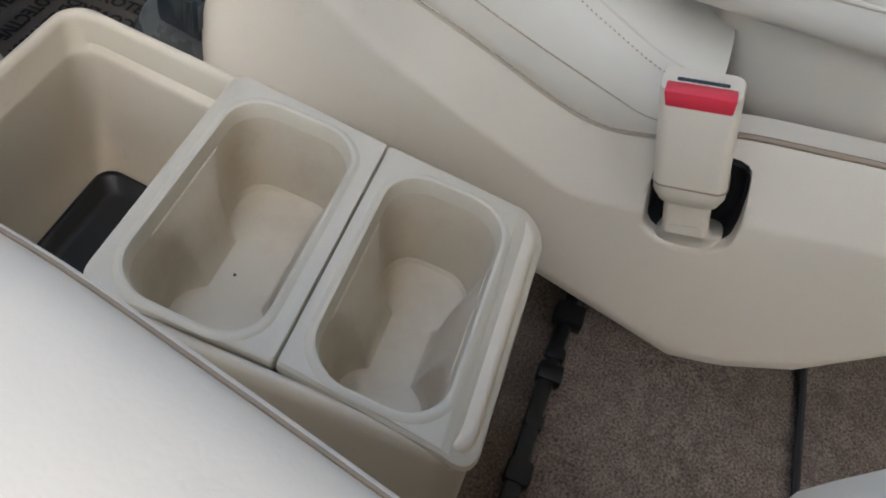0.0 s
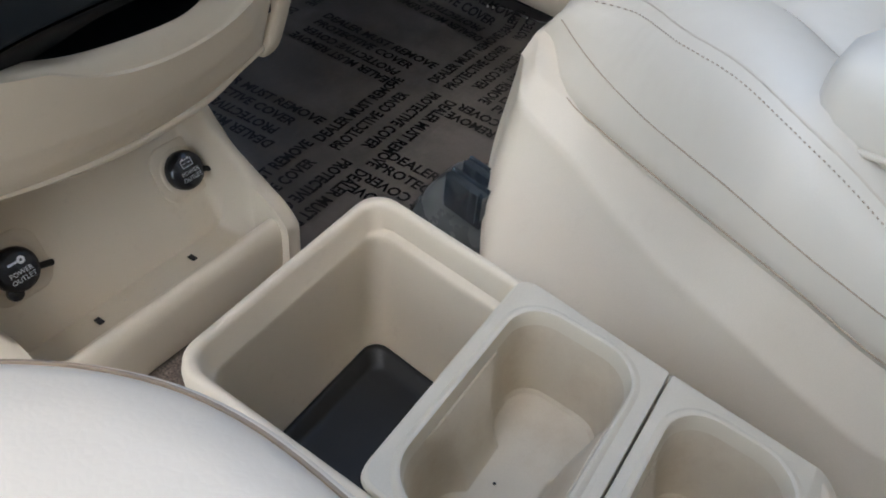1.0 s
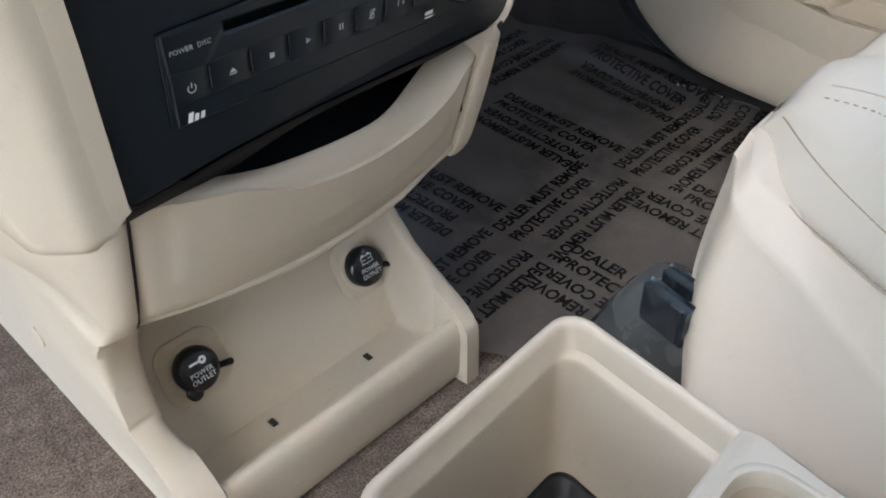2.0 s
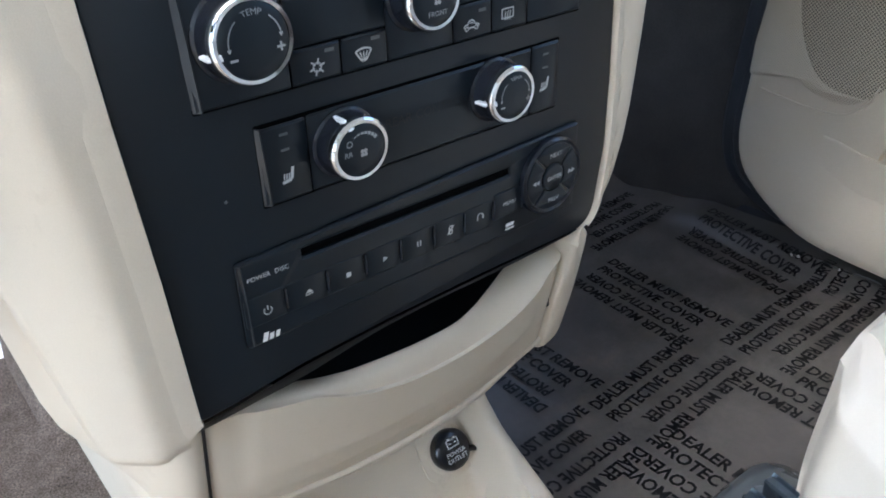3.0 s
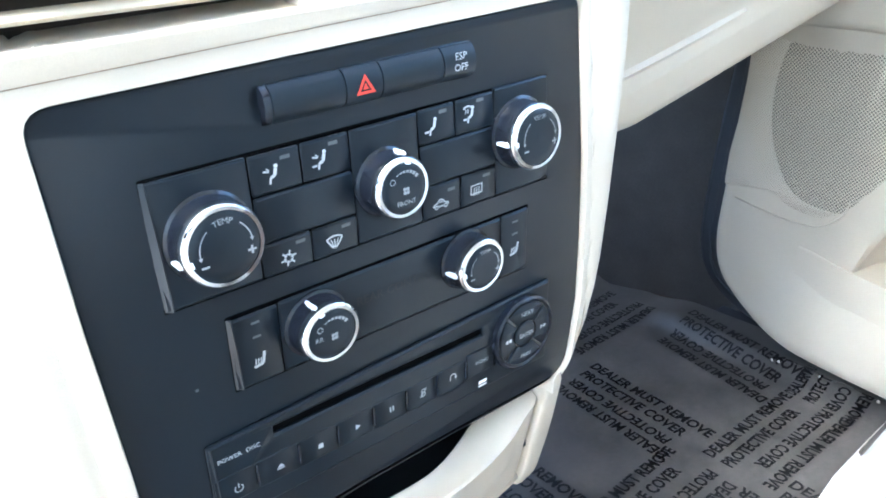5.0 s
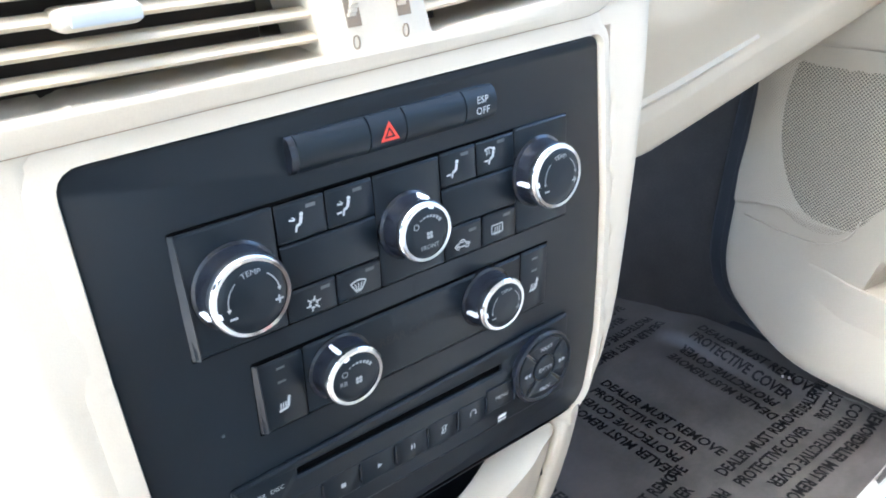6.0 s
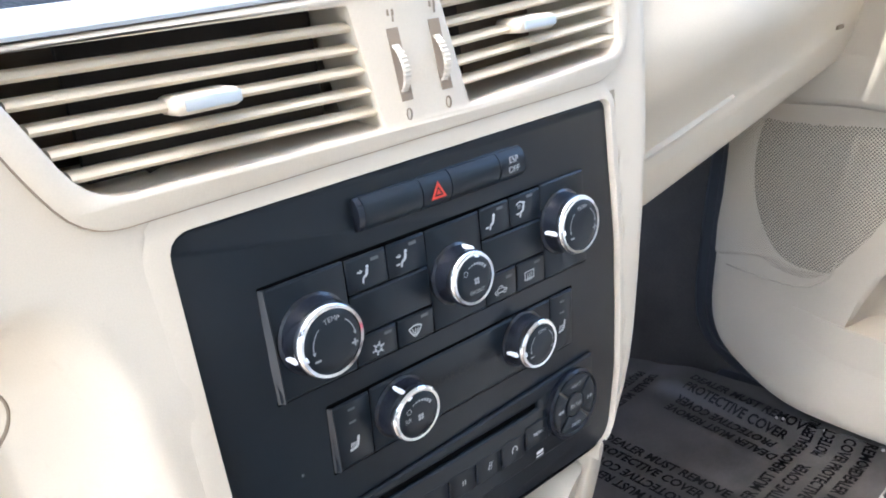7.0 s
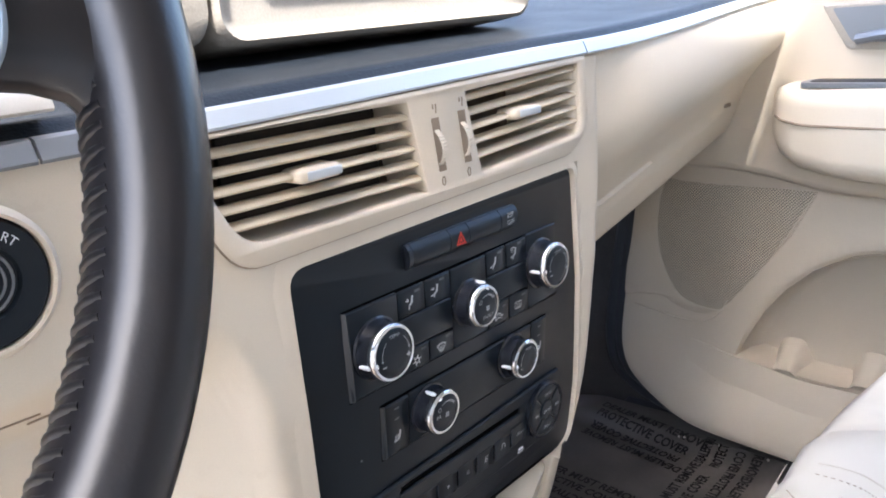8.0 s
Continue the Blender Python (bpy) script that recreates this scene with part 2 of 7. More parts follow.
def rrect(w, h, r, seg=6, cx=0.0, cy=0.0):
    """Points of a rounded rectangle, counter-clockwise."""
    out = []
    for sx, sy, a0 in ((1, 1, 0), (-1, 1, 90), (-1, -1, 180), (1, -1, 270)):
        for k in range(seg + 1):
            a = radians(a0 + 90 * k / seg)
            out.append((cx + sx * (w / 2 - r) + r * math.cos(a), cy + sy * (h / 2 - r) + r * math.sin(a)))
    return out


def round_poly(pts, r, seg=5):
    """A polygon with rounded corners; r may be a list."""
    out, n = [], len(pts)
    for i in range(n):
        p, a, b = (Vector(q) for q in (pts[i], pts[i - 1], pts[(i + 1) % n]))
        rad = r[i] if isinstance(r, (list, tuple)) else r
        da, db = (a - p), (b - p)
        d = min(rad, da.length * 0.49, db.length * 0.49)
        if d < 1e-5:
            out.append(tuple(p))
            continue
        s, e = p + da.normalized() * d, p + db.normalized() * d
        for k in range(seg + 1):
            t = k / seg
            out.append(tuple(s * (1 - t) ** 2 + p * 2 * t * (1 - t) + e * t * t))
    return out


def fill(bm, loops):
    """Closes a flat outline with holes, given as loops of vertices, by triangles."""
    every = [v for lp in loops for v in lp]
    for tri in tessellate_polygon([[v.co.copy() for v in lp] for lp in loops]):
        if len(set(tri)) == 3:
            try:
                bm.faces.new([every[k] for k in tri])
            except ValueError:
                pass


def plate(bm, outline, place, n0, n1, r=0.0, holes=()):
    """A flat plate of a 2D outline with holes between two heights; place(u, v, n) puts it into the world. r: chamfer of the outer front edge."""
    t = bmesh.new()
    loops = [outline, *holes]
    ins = []
    for k, lp in enumerate(loops):
        n = len(lp)
        if r > 0:
            q = []
            area = sum(lp[i][0] * lp[(i + 1) % n][1] - lp[(i + 1) % n][0] * lp[i][1] for i in range(n))
            sg = (1 if area > 0 else -1) * (1 if k == 0 else -1)
            for i in range(n):
                a, b = Vector(lp[i - 1]), Vector(lp[(i + 1) % n])
                d = (b - a).normalized()
                q.append((lp[i][0] - d.y * r * sg, lp[i][1] + d.x * r * sg))
            ins.append(q)
        else:
            ins.append(lp)
    flat = []
    for lp, q in zip(loops, ins):
        n = len(lp)
        top = [t.verts.new((u, v, n1)) for u, v in q]
        ring = [t.verts.new((u, v, n1 - r * 0.7)) for u, v in lp] if r > 0 else top
        low = [t.verts.new((u, v, n0)) for u, v in lp]
        for i in range(n):
            j = (i + 1) % n
            if r > 0:
                t.faces.new((top[i], top[j], ring[j], ring[i]))
            t.faces.new((ring[i], ring[j], low[j], low[i]))
        flat.append(top)
    fill(t, flat)
    for v in t.verts:
        v.co = Vector(place(*v.co))
    return join(bm, t)


def lathe(bm, profile, place, seg=32):
    """Turns (radius, height) pairs round an axis; place(u, v, n) puts it into the world."""
    return rings(bm, [[place(r * math.cos(k / seg * math.tau), r * math.sin(k / seg * math.tau), h) for k in range(seg)] for r, h in profile])


def lerp_table(table, x):
    if x <= table[0][0]:
        return table[0][1]
    for (a, u), (b, v) in zip(table, table[1:]):
        if x <= b:
            t = (x - a) / (b - a)
            return u + (v - u) * t
    return table[-1][1]


def smooth(a, b, x):
    t = max(0.0, min(1.0, (x - a) / (b - a)))
    return t * t * (3 - 2 * t)


def catmull(pts, n=8):
    """A smooth line through points."""
    p = [Vector(q) for q in pts]
    p = [p[0] * 2 - p[1], *p, p[-1] * 2 - p[-2]]
    out = []
    for i in range(1, len(p) - 2):
        for k in range(n):
            t = k / n
            a, b, c, d = p[i - 1:i + 3]
            out.append(0.5 * (2 * b + (c - a) * t + (2 * a - 5 * b + 4 * c - d) * t * t + (3 * b - a - 3 * c + d) * t ** 3))
    return [*out, p[-2]]


def text_bm(words, size, align="CENTER", wide=1.0, bold=0.0):
    """Flat lettering in Blender's own font as a bmesh in the xy plane, size being the capital height."""
    cu = bpy.data.curves.new("letters", "FONT")
    cu.body, cu.size, cu.align_x, cu.align_y = words, size / 0.69, align, "CENTER"
    cu.resolution_u, cu.offset = 2, bold * size
    ob = bpy.data.objects.new("letters", cu)
    scene.collection.objects.link(ob)
    me = ob.to_mesh()
    bm = bmesh.new()
    bm.from_mesh(me)
    ob.to_mesh_clear()
    bpy.data.objects.remove(ob)
    bpy.data.curves.remove(cu)
    if wide != 1.0:
        bmesh.ops.scale(bm, vec=(wide, 1, 1), verts=bm.verts)
    return bm


def letters(bm, words, size, u, v, n, place, turn=0.0, align="CENTER", wide=1.0):
    t = text_bm(words, size, align, wide)
    c, s = math.cos(radians(turn)), math.sin(radians(turn))
    for q in t.verts:
        x, y = q.co.x, q.co.y
        q.co = Vector(place(u + x * c - y * s, v + x * s + y * c, n))
    return join(bm, t)


def mark(bm, pts, place, n):
    """A small flat printed shape."""
    bm.faces.new([bm.verts.new(place(u, v, n)) for u, v in pts])
    return bm


def arc_mark(bm, u, v, r, a0, a1, w, place, n, seg=14):
    p = [(radians(a0 + (a1 - a0) * k / seg)) for k in range(seg + 1)]
    o = [bm.verts.new(place(u + (r + w / 2) * math.cos(a), v + (r + w / 2) * math.sin(a), n)) for a in p]
    i = [bm.verts.new(place(u + (r - w / 2) * math.cos(a), v + (r - w / 2) * math.sin(a), n)) for a in p]
    for k in range(seg):
        bm.faces.new((o[k], o[k + 1], i[k + 1], i[k]))
    return bm


# ---- setting: ground, floor, cabin shell ----
bm = bmesh.new()
box(bm, -400, 400, -400, 400, -0.62, -0.60)
structure("ground", bm, ASPHALT, "grey asphalt ground outside the van", "ground")

bm = bmesh.new()
us = [-0.85 + 0.03 * k for k in range(56)]
vs = [-2.2 + 0.03 * k for k in range(96)]
def floor_point(x, y):
    rise = 0.32 * smooth(0.46, 0.72, y) if x > -0.14 else 0.30 * smooth(0.62, 0.85, y)
    return (x, y, -0.006 + rise + 0.0012 * noise.noise(Vector((x * 30, y * 30, 0))))
sheet(bm, floor_point, us, vs)
box(bm, -0.85, 0.83, -2.2, 0.68, -0.06, -0.03)
structure("floor", bm, CARPET, "taupe-brown cut pile carpet over the van floor", "floor")

# driver-side wall with its window opening, roof, pillars, rear and front; unseen parts shape the daylight
bm = bmesh.new()
box(bm, -0.86, -0.78, -2.2, -0.56, -0.05, 0.60, 0.01)
box(bm, -0.86, -0.78, -0.57, 0.74, -0.06, 0.00, 0.01)
box(bm, -0.86, -0.78, 0.72, 0.92, -0.05, 0.80, 0.01)
box(bm, -0.86, -0.78, -0.70, -0.56, 0.58, 1.30, 0.01)
box(bm, -0.86, -0.78, -2.2, -2.05, 0.58, 1.30, 0.01)
box(bm, -0.86, -0.78, -2.06, -0.71, 1.22, 1.30, 0.01)
structure("wall_left", bm, DOOR, "beige trimmed driver-side wall with doorway and side window", "wall")
# Unseen roof; its front edge is placed to block sun from the floor.
bm = bmesh.new()
box(bm, -0.80, 0.80, -2.2, -0.205, 1.25, 1.31, 0.015)
structure("ceiling", bm, HEADLINER, "pale cloth headliner of the van", "ceiling")
bm = bmesh.new()
for x in (-0.80, 0.74):
    box(bm, x, x + 0.06, -0.85, -0.68, 0.78, 1.29, 0.01)
    tube(bm, [(x + 0.03, 0.80, 0.72), (x + 0.03, 0.34, 1.01), (x + 0.03, -0.22, 1.27)], 0.03, 8)
    box(bm, x, x + 0.06, -2.2, -2.13, -0.05, 1.29, 0.01)
structure("trim", bm, HEADLINER, "pale plastic covers of the roof pillars", "trim")
# Solid wall added out of view in place of a window, to block light.
bm = bmesh.new()
box(bm, -0.86, 0.86, -2.26, -2.18, -0.05, 1.30, 0.01)
structure("wall_rear", bm, DOOR, "unseen solid beige wall added to block light from the rear", "wall")
bm = bmesh.new()
box(bm, -0.86, 0.86, 0.86, 0.92, -0.05, 0.66, 0.01)
structure("wall_front", bm, KICK, "dark carpeted firewall at the front of the footwell", "wall")
bm = bmesh.new()
box(bm, 0.80, 0.88, -1.9, 0.9, -0.05, 0.76, 0.01)
# Unseen upper box closes the rear side window to block its light.
box(bm, 0.80, 0.88, -2.2, -0.86, 0.68, 1.30, 0.01)
structure("wall_right", bm, BODYPAINT, "painted passenger-side body behind the door trim", "wall")
bm = bmesh.new()
sheet(bm, lambda u, v: (0.735 - 0.055 * smooth(0.3, 0.55, v) + 0.0 * u, v, u), [0.0 + 0.05 * k for k in range(13)], [0.20 + 0.03 * k for k in range(23)])
structure("baseboard", bm, KICK, "dark brown kick panel beside the passenger footwell", "trim")

# door sill with a seal that follows the door's front edge
bm = bmesh.new()
box(bm, 0.655, 0.80, -0.9, 0.30, -0.02, 0.012, 0.006)
structure("trim.001", bm, SEAL, "dark grey door sill strip", "trim")
EDGE = [(0.215, 0.66), (0.224, 0.50), (0.230, 0.39), (0.244, 0.30), (0.257, 0.21), (0.262, 0.15), (0.252, 0.110), (0.225, 0.086), (0.180, 0.068), (0.12, 0.055), (0.03, 0.047), (-0.10, 0.040), (-0.40, 0.035), (-0.75, 0.035)]
line = catmull([(0.700, y + 0.022, z - 0.016) for y, z in EDGE], 4)
bm = bmesh.new()
tube(bm, line, 0.022, 10, 0.7)
tube(bm, [p + Vector((0.012, 0.018, -0.010)) for p in line], 0.024, 10, 0.8)
structure("trim.002", bm, SEAL, "dark rubber door seal round the door opening", "trim")

# ---- protective film over the passenger carpet ----
film = thing("floor_cover", "grey printed protective film laid over the passenger carpet", "floor cover", (0.4, 0.15, 0.0))
bm = bmesh.new()
def film_z(x, y):
    wrinkle = 0.0022 * noise.noise(Vector((x * 9, y * 9, 1.0))) + 0.0010 * noise.noise(Vector((x * 31 + y * 12, y * 17, 4.0)))
    return 0.32 * smooth(0.46, 0.72, y) + wrinkle * 0.6 + 0.014 * smooth(0.63, 0.668, x) * smooth(0.40, 0.32, y)
def film_point(u, v):
    y = -0.30 + 1.10 * v
    left = 0.125 + 0.05 * smooth(0.07, -0.05, y) + 0.006 * noise.noise(Vector((y * 22, 3, 0)))
    if y < -0.02:
        left += 0.03
    x = left + (0.692 + 0.021 * smooth(0.14, 0.20, y) - left) * u
    return (x, y, film_z(x, y))
sheet(bm, film_point, [k / 80 for k in range(81)], [k / 150 for k in range(151)])
part("film_sheet", bm, FILM, film)
bm = bmesh.new()
random.seed(5)
loops = []
for k in range(34):
    y = 0.175 - 0.011 * k
    w = 0.0012 + 0.0026 * abs(noise.noise(Vector((k * 0.9, 2.0, 0)))) * 2
    x = 0.664 + 0.004 * noise.noise(Vector((k * 0.5, 7.0, 0)))
    loops.append([(x - w, y, 0.010), (x - w * 0.3, y + 0.002, 0.0135 + 0.002 * random.random()), (x + w * 0.5, y, 0.013), (x + w, y, 0.011)])
rings(bm, loops, False, False, False)
part("film_edge", bm, CLEARFILM, film, "clear crinkled film edge", 20.0)

for k, (x, y) in enumerate(((0.654, 0.171), (0.656, 0.163), (0.660, 0.112), (0.659, 0.041))):
    bm = bmesh.new()
    s_ = 0.0006 + 0.0010 * random.random()
    rings(bm, [[(x + s_ * math.cos(a * math.tau / 6) * r + random.uniform(-1, 1) * s_ * 0.4, y + s_ * math.sin(a * math.tau / 6) * r * 1.6, z + random.uniform(0, 0.0006)) for a in range(6)] for r, z in ((1.0, 0.0125), (0.8, 0.0150), (0.2, 0.0158))])
    part("torn_fleck", bm, POD_FACE, film, "pale torn fleck", 10)

LINES = ("DEALER MUST REMOVE", "PROTECTIVE COVER")
def print_line(words, x, y, turn, length):
    """One printed line from its start point, reading towards turn degrees."""
    b = text_bm(words, 0.0138, "LEFT", bold=0.042)
    xs = [q.co.x for q in b.verts]
    k = length / (max(xs) - min(xs))
    c, s = math.cos(radians(turn)), math.sin(radians(turn))
    for q in b.verts:
        px, py = (q.co.x - min(xs)) * k, q.co.y
        wx, wy = x + px * c - py * s, y + px * s + py * c
        q.co = Vector((wx, wy, 0.0016 + film_z(wx, wy)))
    part("printed_line", b, INK, film)
# strips that read across the van: start, tilt, whether cut short
for x0, y0, tilt, cut in ((0.103, 0.140, 3, 0), (0.274, 0.1445, 4, 0), (0.456, 0.123, 1.3, 0), (0.622, 0.126, 1, 1), (0.16, 0.445, 2, 0), (0.33, 0.440, 2, 0), (0.51, 0.437, 2, 0)):
    a, b2 = ("DEALER MU", "PROTECT") if cut else LINES
    la, lb = (0.050, 0.042) if cut else (0.163, 0.140)
    print_line(a, x0, y0, tilt, la)
    print_line(b2, x0, y0 - 0.023, tilt, lb)
    if cut:
        print_line("COVER", x0 + 0.038, y0 - 0.047, 180, 0.038)
        print_line("REMOVE", x0 + 0.040, y0 - 0.071, 180, 0.046)
    else:
        rise = 0.16 * math.sin(radians(tilt))
        print_line(LINES[1], x0 + 0.163, y0 - 0.047 + rise * 0.6, 180 + tilt * 0.6, 0.140)
        print_line(LINES[0], x0 + 0.160, y0 - 0.071 + rise * 0.6, 180 + tilt * 0.6, 0.160)
# blocks that read along the van: start, direction, shift of the two turned lines
for x0, y0, way, back in ((0.503, 0.330, -94.5, 0.0), (0.684, 0.314, -99, 0.0), (0.306, 0.353, -91, 0.0), (0.302, 0.070, -91, 0.0), (0.478, 0.039, -91, 0.034)):
    along = Vector((math.cos(radians(way)), math.sin(radians(way))))
    for k, words, length in ((0, LINES[0], 0.190), (1, LINES[1], 0.165)):
        print_line(words, x0 - 0.0222 * k, y0 - 0.003 * k, way, length)
    for k, words, length in ((2, LINES[1], 0.160), (3, LINES[0], 0.174)):
        p = Vector((x0 - 0.0226 * k, y0 + back)) + along * (length + 0.004)
        print_line(words, p.x, p.y, way + 180, length)

# ---- seat rail end under the passenger seat ----
rail = thing("seat_rail", "blued steel seat rail end on a smooth grey plastic foot", "seat rail", (0.23, -0.06, 0.0))
def skew(x, y, z):
    return (x + 0.22 * (y + 0.075), y, z)
bm = bmesh.new()
loops = []
for z, x0, x1, y0, r in ((-0.004, 0.168, 0.300, -0.010, 0.024), (0.030, 0.1685, 0.290, -0.022, 0.026), (0.060, 0.170, 0.276, -0.036, 0.028), (0.076, 0.1715, 0.264, -0.045, 0.030), (0.086, 0.175, 0.250, -0.052, 0.028), (0.092, 0.181, 0.240, -0.060, 0.024), (0.094, 0.190, 0.230, -0.070, 0.016)):
    loops.append([skew(x, y, z) for x, y in rrect(x1 - x0, y0 + 0.150, r, 6, (x0 + x1) / 2, (y0 - 0.150) / 2)])
rings(bm, loops)
part("foot", bm, RAILFOOT, rail, "grey smooth plastic foot", 60)
for x, y1, zt in ((0.1705, -0.0865, 0.1315), (0.1945, -0.0870, 0.1295)):
    bm = bmesh.new()
    channel = [(-0.0065, -0.030), (-0.0075, -0.026), (-0.0065, 0.0), (-0.0045, 0.0012), (-0.0040, -0.0010), (0.0035, -0.0010), (0.0045, 0.0012), (0.0065, 0.0), (0.0075, -0.026), (0.0065, -0.030)]
    rings(bm, [[skew(x + u * k, y, zt + v * k) for u, v in channel] for y, k in ((y1, 0.90), (y1 - 0.0015, 1.0), (-0.112, 1.0), (-0.126, 1.0))])
    part("rail_bar", bm, STEEL, rail)
bm = bmesh.new()
loops = [[skew(x, y, z) for x, y in rrect(0.0075, 0.010, 0.0015, 3, 0.1640, -0.118)] for z in (0.108, 0.1335, 0.1345)]
rings(bm, loops)
part("latch", bm, STEEL, rail)
bm = bmesh.new()
lathe(bm, [(0.0, 0.0), (0.011, 0.0), (0.011, 0.008), (0.0095, 0.012), (0.006, 0.0145), (0.0, 0.0155)], lambda u, v, n: skew(0.199 + u, -0.082 + v, 0.092 + n), 20)
part("rail_bolt", bm, GREYTRIM, rail, "pale round bolt head", 60)

# ---- dark track cover, partly painted console shadow, and carpet seam behind the console ----
track = thing("track_cover", "black track cover and painted console shadow across the carpet", "track cover", (-0.03, -0.45, 0.0))
bm = bmesh.new()
# The strip's black also stands in for the shadow beside the console.
box(bm, -0.20, 0.135, -0.458, -0.446, -0.006, 0.009, 0.004)
part("cover_strip", bm, RUBBER, track)
for k, (x, w, d) in enumerate(((0.108, 0.020, 0.016), (0.070, 0.012, 0.007), (0.052, 0.016, 0.011), (0.010, 0.012, 0.006), (-0.030, 0.018, 0.010))):
    bm = bmesh.new()
    box(bm, x - w / 2, x + w / 2, -0.456 - d * 0.6, -0.448 + d * 0.4, 0.0, 0.008 + 0.3 * d, 0.003)
    part("lug", bm, RUBBER, track)
bm = bmesh.new()
tube(bm, [(-0.4, -0.637, -0.0035), (-0.1, -0.637, -0.0035), (0.2, -0.638, -0.0035), (0.6, -0.64, -0.0035)], 0.005, 6, 0.5)
tagged(part("carpet_seam", bm, VOID), "dark seam between two carpet panels", "seam", kind="structure")

# ---- centre stack: fascia sheet ----
def lean(z):
    return 0.085 * max(0.0, 0.46 - z)
CREASE = [(0.28, -0.156), (0.36, -0.158), (0.42, -0.162), (0.478, -0.170), (0.507, -0.180), (0.60, -0.20)]
def in_vents(x, z):
    """Distance inside the opening that the vent frame covers."""
    return min(z - 0.549, 0.700 - z, x + 0.205 - 0.75 * max(0.0, 0.600 - z), 0.132 - x)
PANEL_L = [(0.30, -0.1340), (0.38, -0.1370), (0.449, -0.1415), (0.532, -0.1440)]
PANEL_R = [(0.30, 0.1085), (0.3125, 0.1115), (0.317, 0.1170), (0.322, 0.1210), (0.33, 0.1248), (0.345, 0.1270), (0.36, 0.1278), (0.40, 0.127), (0.45, 0.124), (0.48, 0.122), (0.54, 0.120)]
def fascia_y(x, z):
    d1, d2 = lerp_table(CREASE, z) - x, 0.520 - z
    k = 0.022
    h = max(k - abs(d1 - d2), 0.0) / k
    d = min(d1, d2) - h * h * k * 0.25
    y = 0.062 * smooth(-0.004, 0.046, d)
    y += lean(z) * smooth(-0.19, -0.16, x)
    y += 0.03 * smooth(-0.30, -0.62, x)
    y += 0.045 * smooth(-0.005, -0.002, min(x - lerp_table(PANEL_L, z), lerp_table(PANEL_R, z) - x, 0.5335 - z, z - 0.29))
    y += 0.09 * smooth(0.004, 0.008, in_vents(x, z))
    return y
dash = thing("dashboard", "cream moulded dashboard with black centre panel and air vents", "dashboard", (0.0, 0.2, 0.3), kind="")
bm = bmesh.new()
RIGHT = [(0.28, 0.1190), (0.306, 0.1195), (0.312, 0.1245), (0.32, 0.1330), (0.33, 0.1410), (0.34, 0.1460), (0.36, 0.1518), (0.38, 0.155), (0.40, 0.1565), (0.42, 0.158), (0.44, 0.1588), (0.46, 0.1600), (0.48, 0.1625), (0.50, 0.1655), (0.52, 0.1670), (0.55, 0.1680), (0.62, 0.1680)]
def wrap(z):
    """How widely the fascia rounds back at its passenger-side edge."""
    return 0.12 + 0.88 * smooth(0.303, 0.355, z)
def fascia_point(u, v):
    x = -0.66 + 0.806 * u
    bottom = 0.3090 - 0.0200 * smooth(-0.128, -0.140, x) - 0.0105 * smooth(0.122, 0.138, x) + 0.094 * smooth(-0.172, -0.191, x)
    z = bottom + (0.611 - bottom) * v
    if x > 0.02:
        x = 0.02 + (x - 0.02) / 0.126 * (lerp_table(RIGHT, z) - 0.006 - 0.0085 * wrap(z) - 0.02)
    return (x, fascia_y(x, z), z)
nu, nv = 230, 96
grid = [[fascia_point(i / nu, j / nv) for j in range(nv + 1)] for i in range(nu + 1)]
def under(col):
    x, y, z = col[0]
    if -0.150 < x:
        return [(x, y + 0.060, z + 0.001), (x, y + 0.016, z - 0.002), (x, y + 0.010, z - 0.003), (x, y + 0.004, z - 0.002)] + col
    return [(x, y + 0.25, z - 0.014), (x, y + 0.05, z - 0.013), (x, y + 0.014, z - 0.009), (x, y + 0.004, z - 0.005)] + col
grid = [under(c) for c in grid]
last = grid[-1]
for dx, dy in ((0.006, 0.002), (0.011, 0.007), (0.014, 0.016), (0.0145, 0.05), (0.0145, 0.30)):
    grid.append([(x + dx * wrap(z), (lean(z) if z < 0.545 else min(y, 0.004)) + dy, z) for x, y, z in last])
rings(bm, grid, False, False, False)
part("fascia", bm, BEIGE, dash, "", 60)

# lower body of the stack, both flanks down to the floor
RIDGE_Z = [(0.02, 0.186), (0.103, 0.185), (0.135, 0.194), (0.167, 0.209), (0.198, 0.226), (0.232, 0.243), (0.30, 0.275), (0.45, 0.325), (0.66, 0.36)]
def flank_x(y, z):
    """Outer face of the driver-side flank: a foot that swells to a soft ridge, then a flat wall."""
    zr = lerp_table(RIDGE_Z, y)
    foot = -0.1375 - 0.0145 * max(0.0, min(1.0, z / zr))
    return foot + 0.0035 * smooth(zr - 0.004, zr + 0.012, z) - 0.036 * max(smooth(0.240, 0.385, z), smooth(0.190, 0.275, z) * smooth(0.035, 0.125, y))
def drawer_y(x, z):
    c = (x + 0.003) / 0.127
    return 0.030 + 0.31 * (0.286 - z) - 0.014 * (1 - c * c) + 0.004 * smooth(0.205, 0.19, z)
bm = bmesh.new()
cols = []
zs = [0.166, 0.171, 0.176, 0.181, 0.1855, 0.1865, 0.1885] + [0.191 + 0.0033 * k for k in range(30)] + [0.2905, 0.30, 0.31, 0.32, 0.33, 0.34, 0.35, 0.36, 0.37, 0.38]
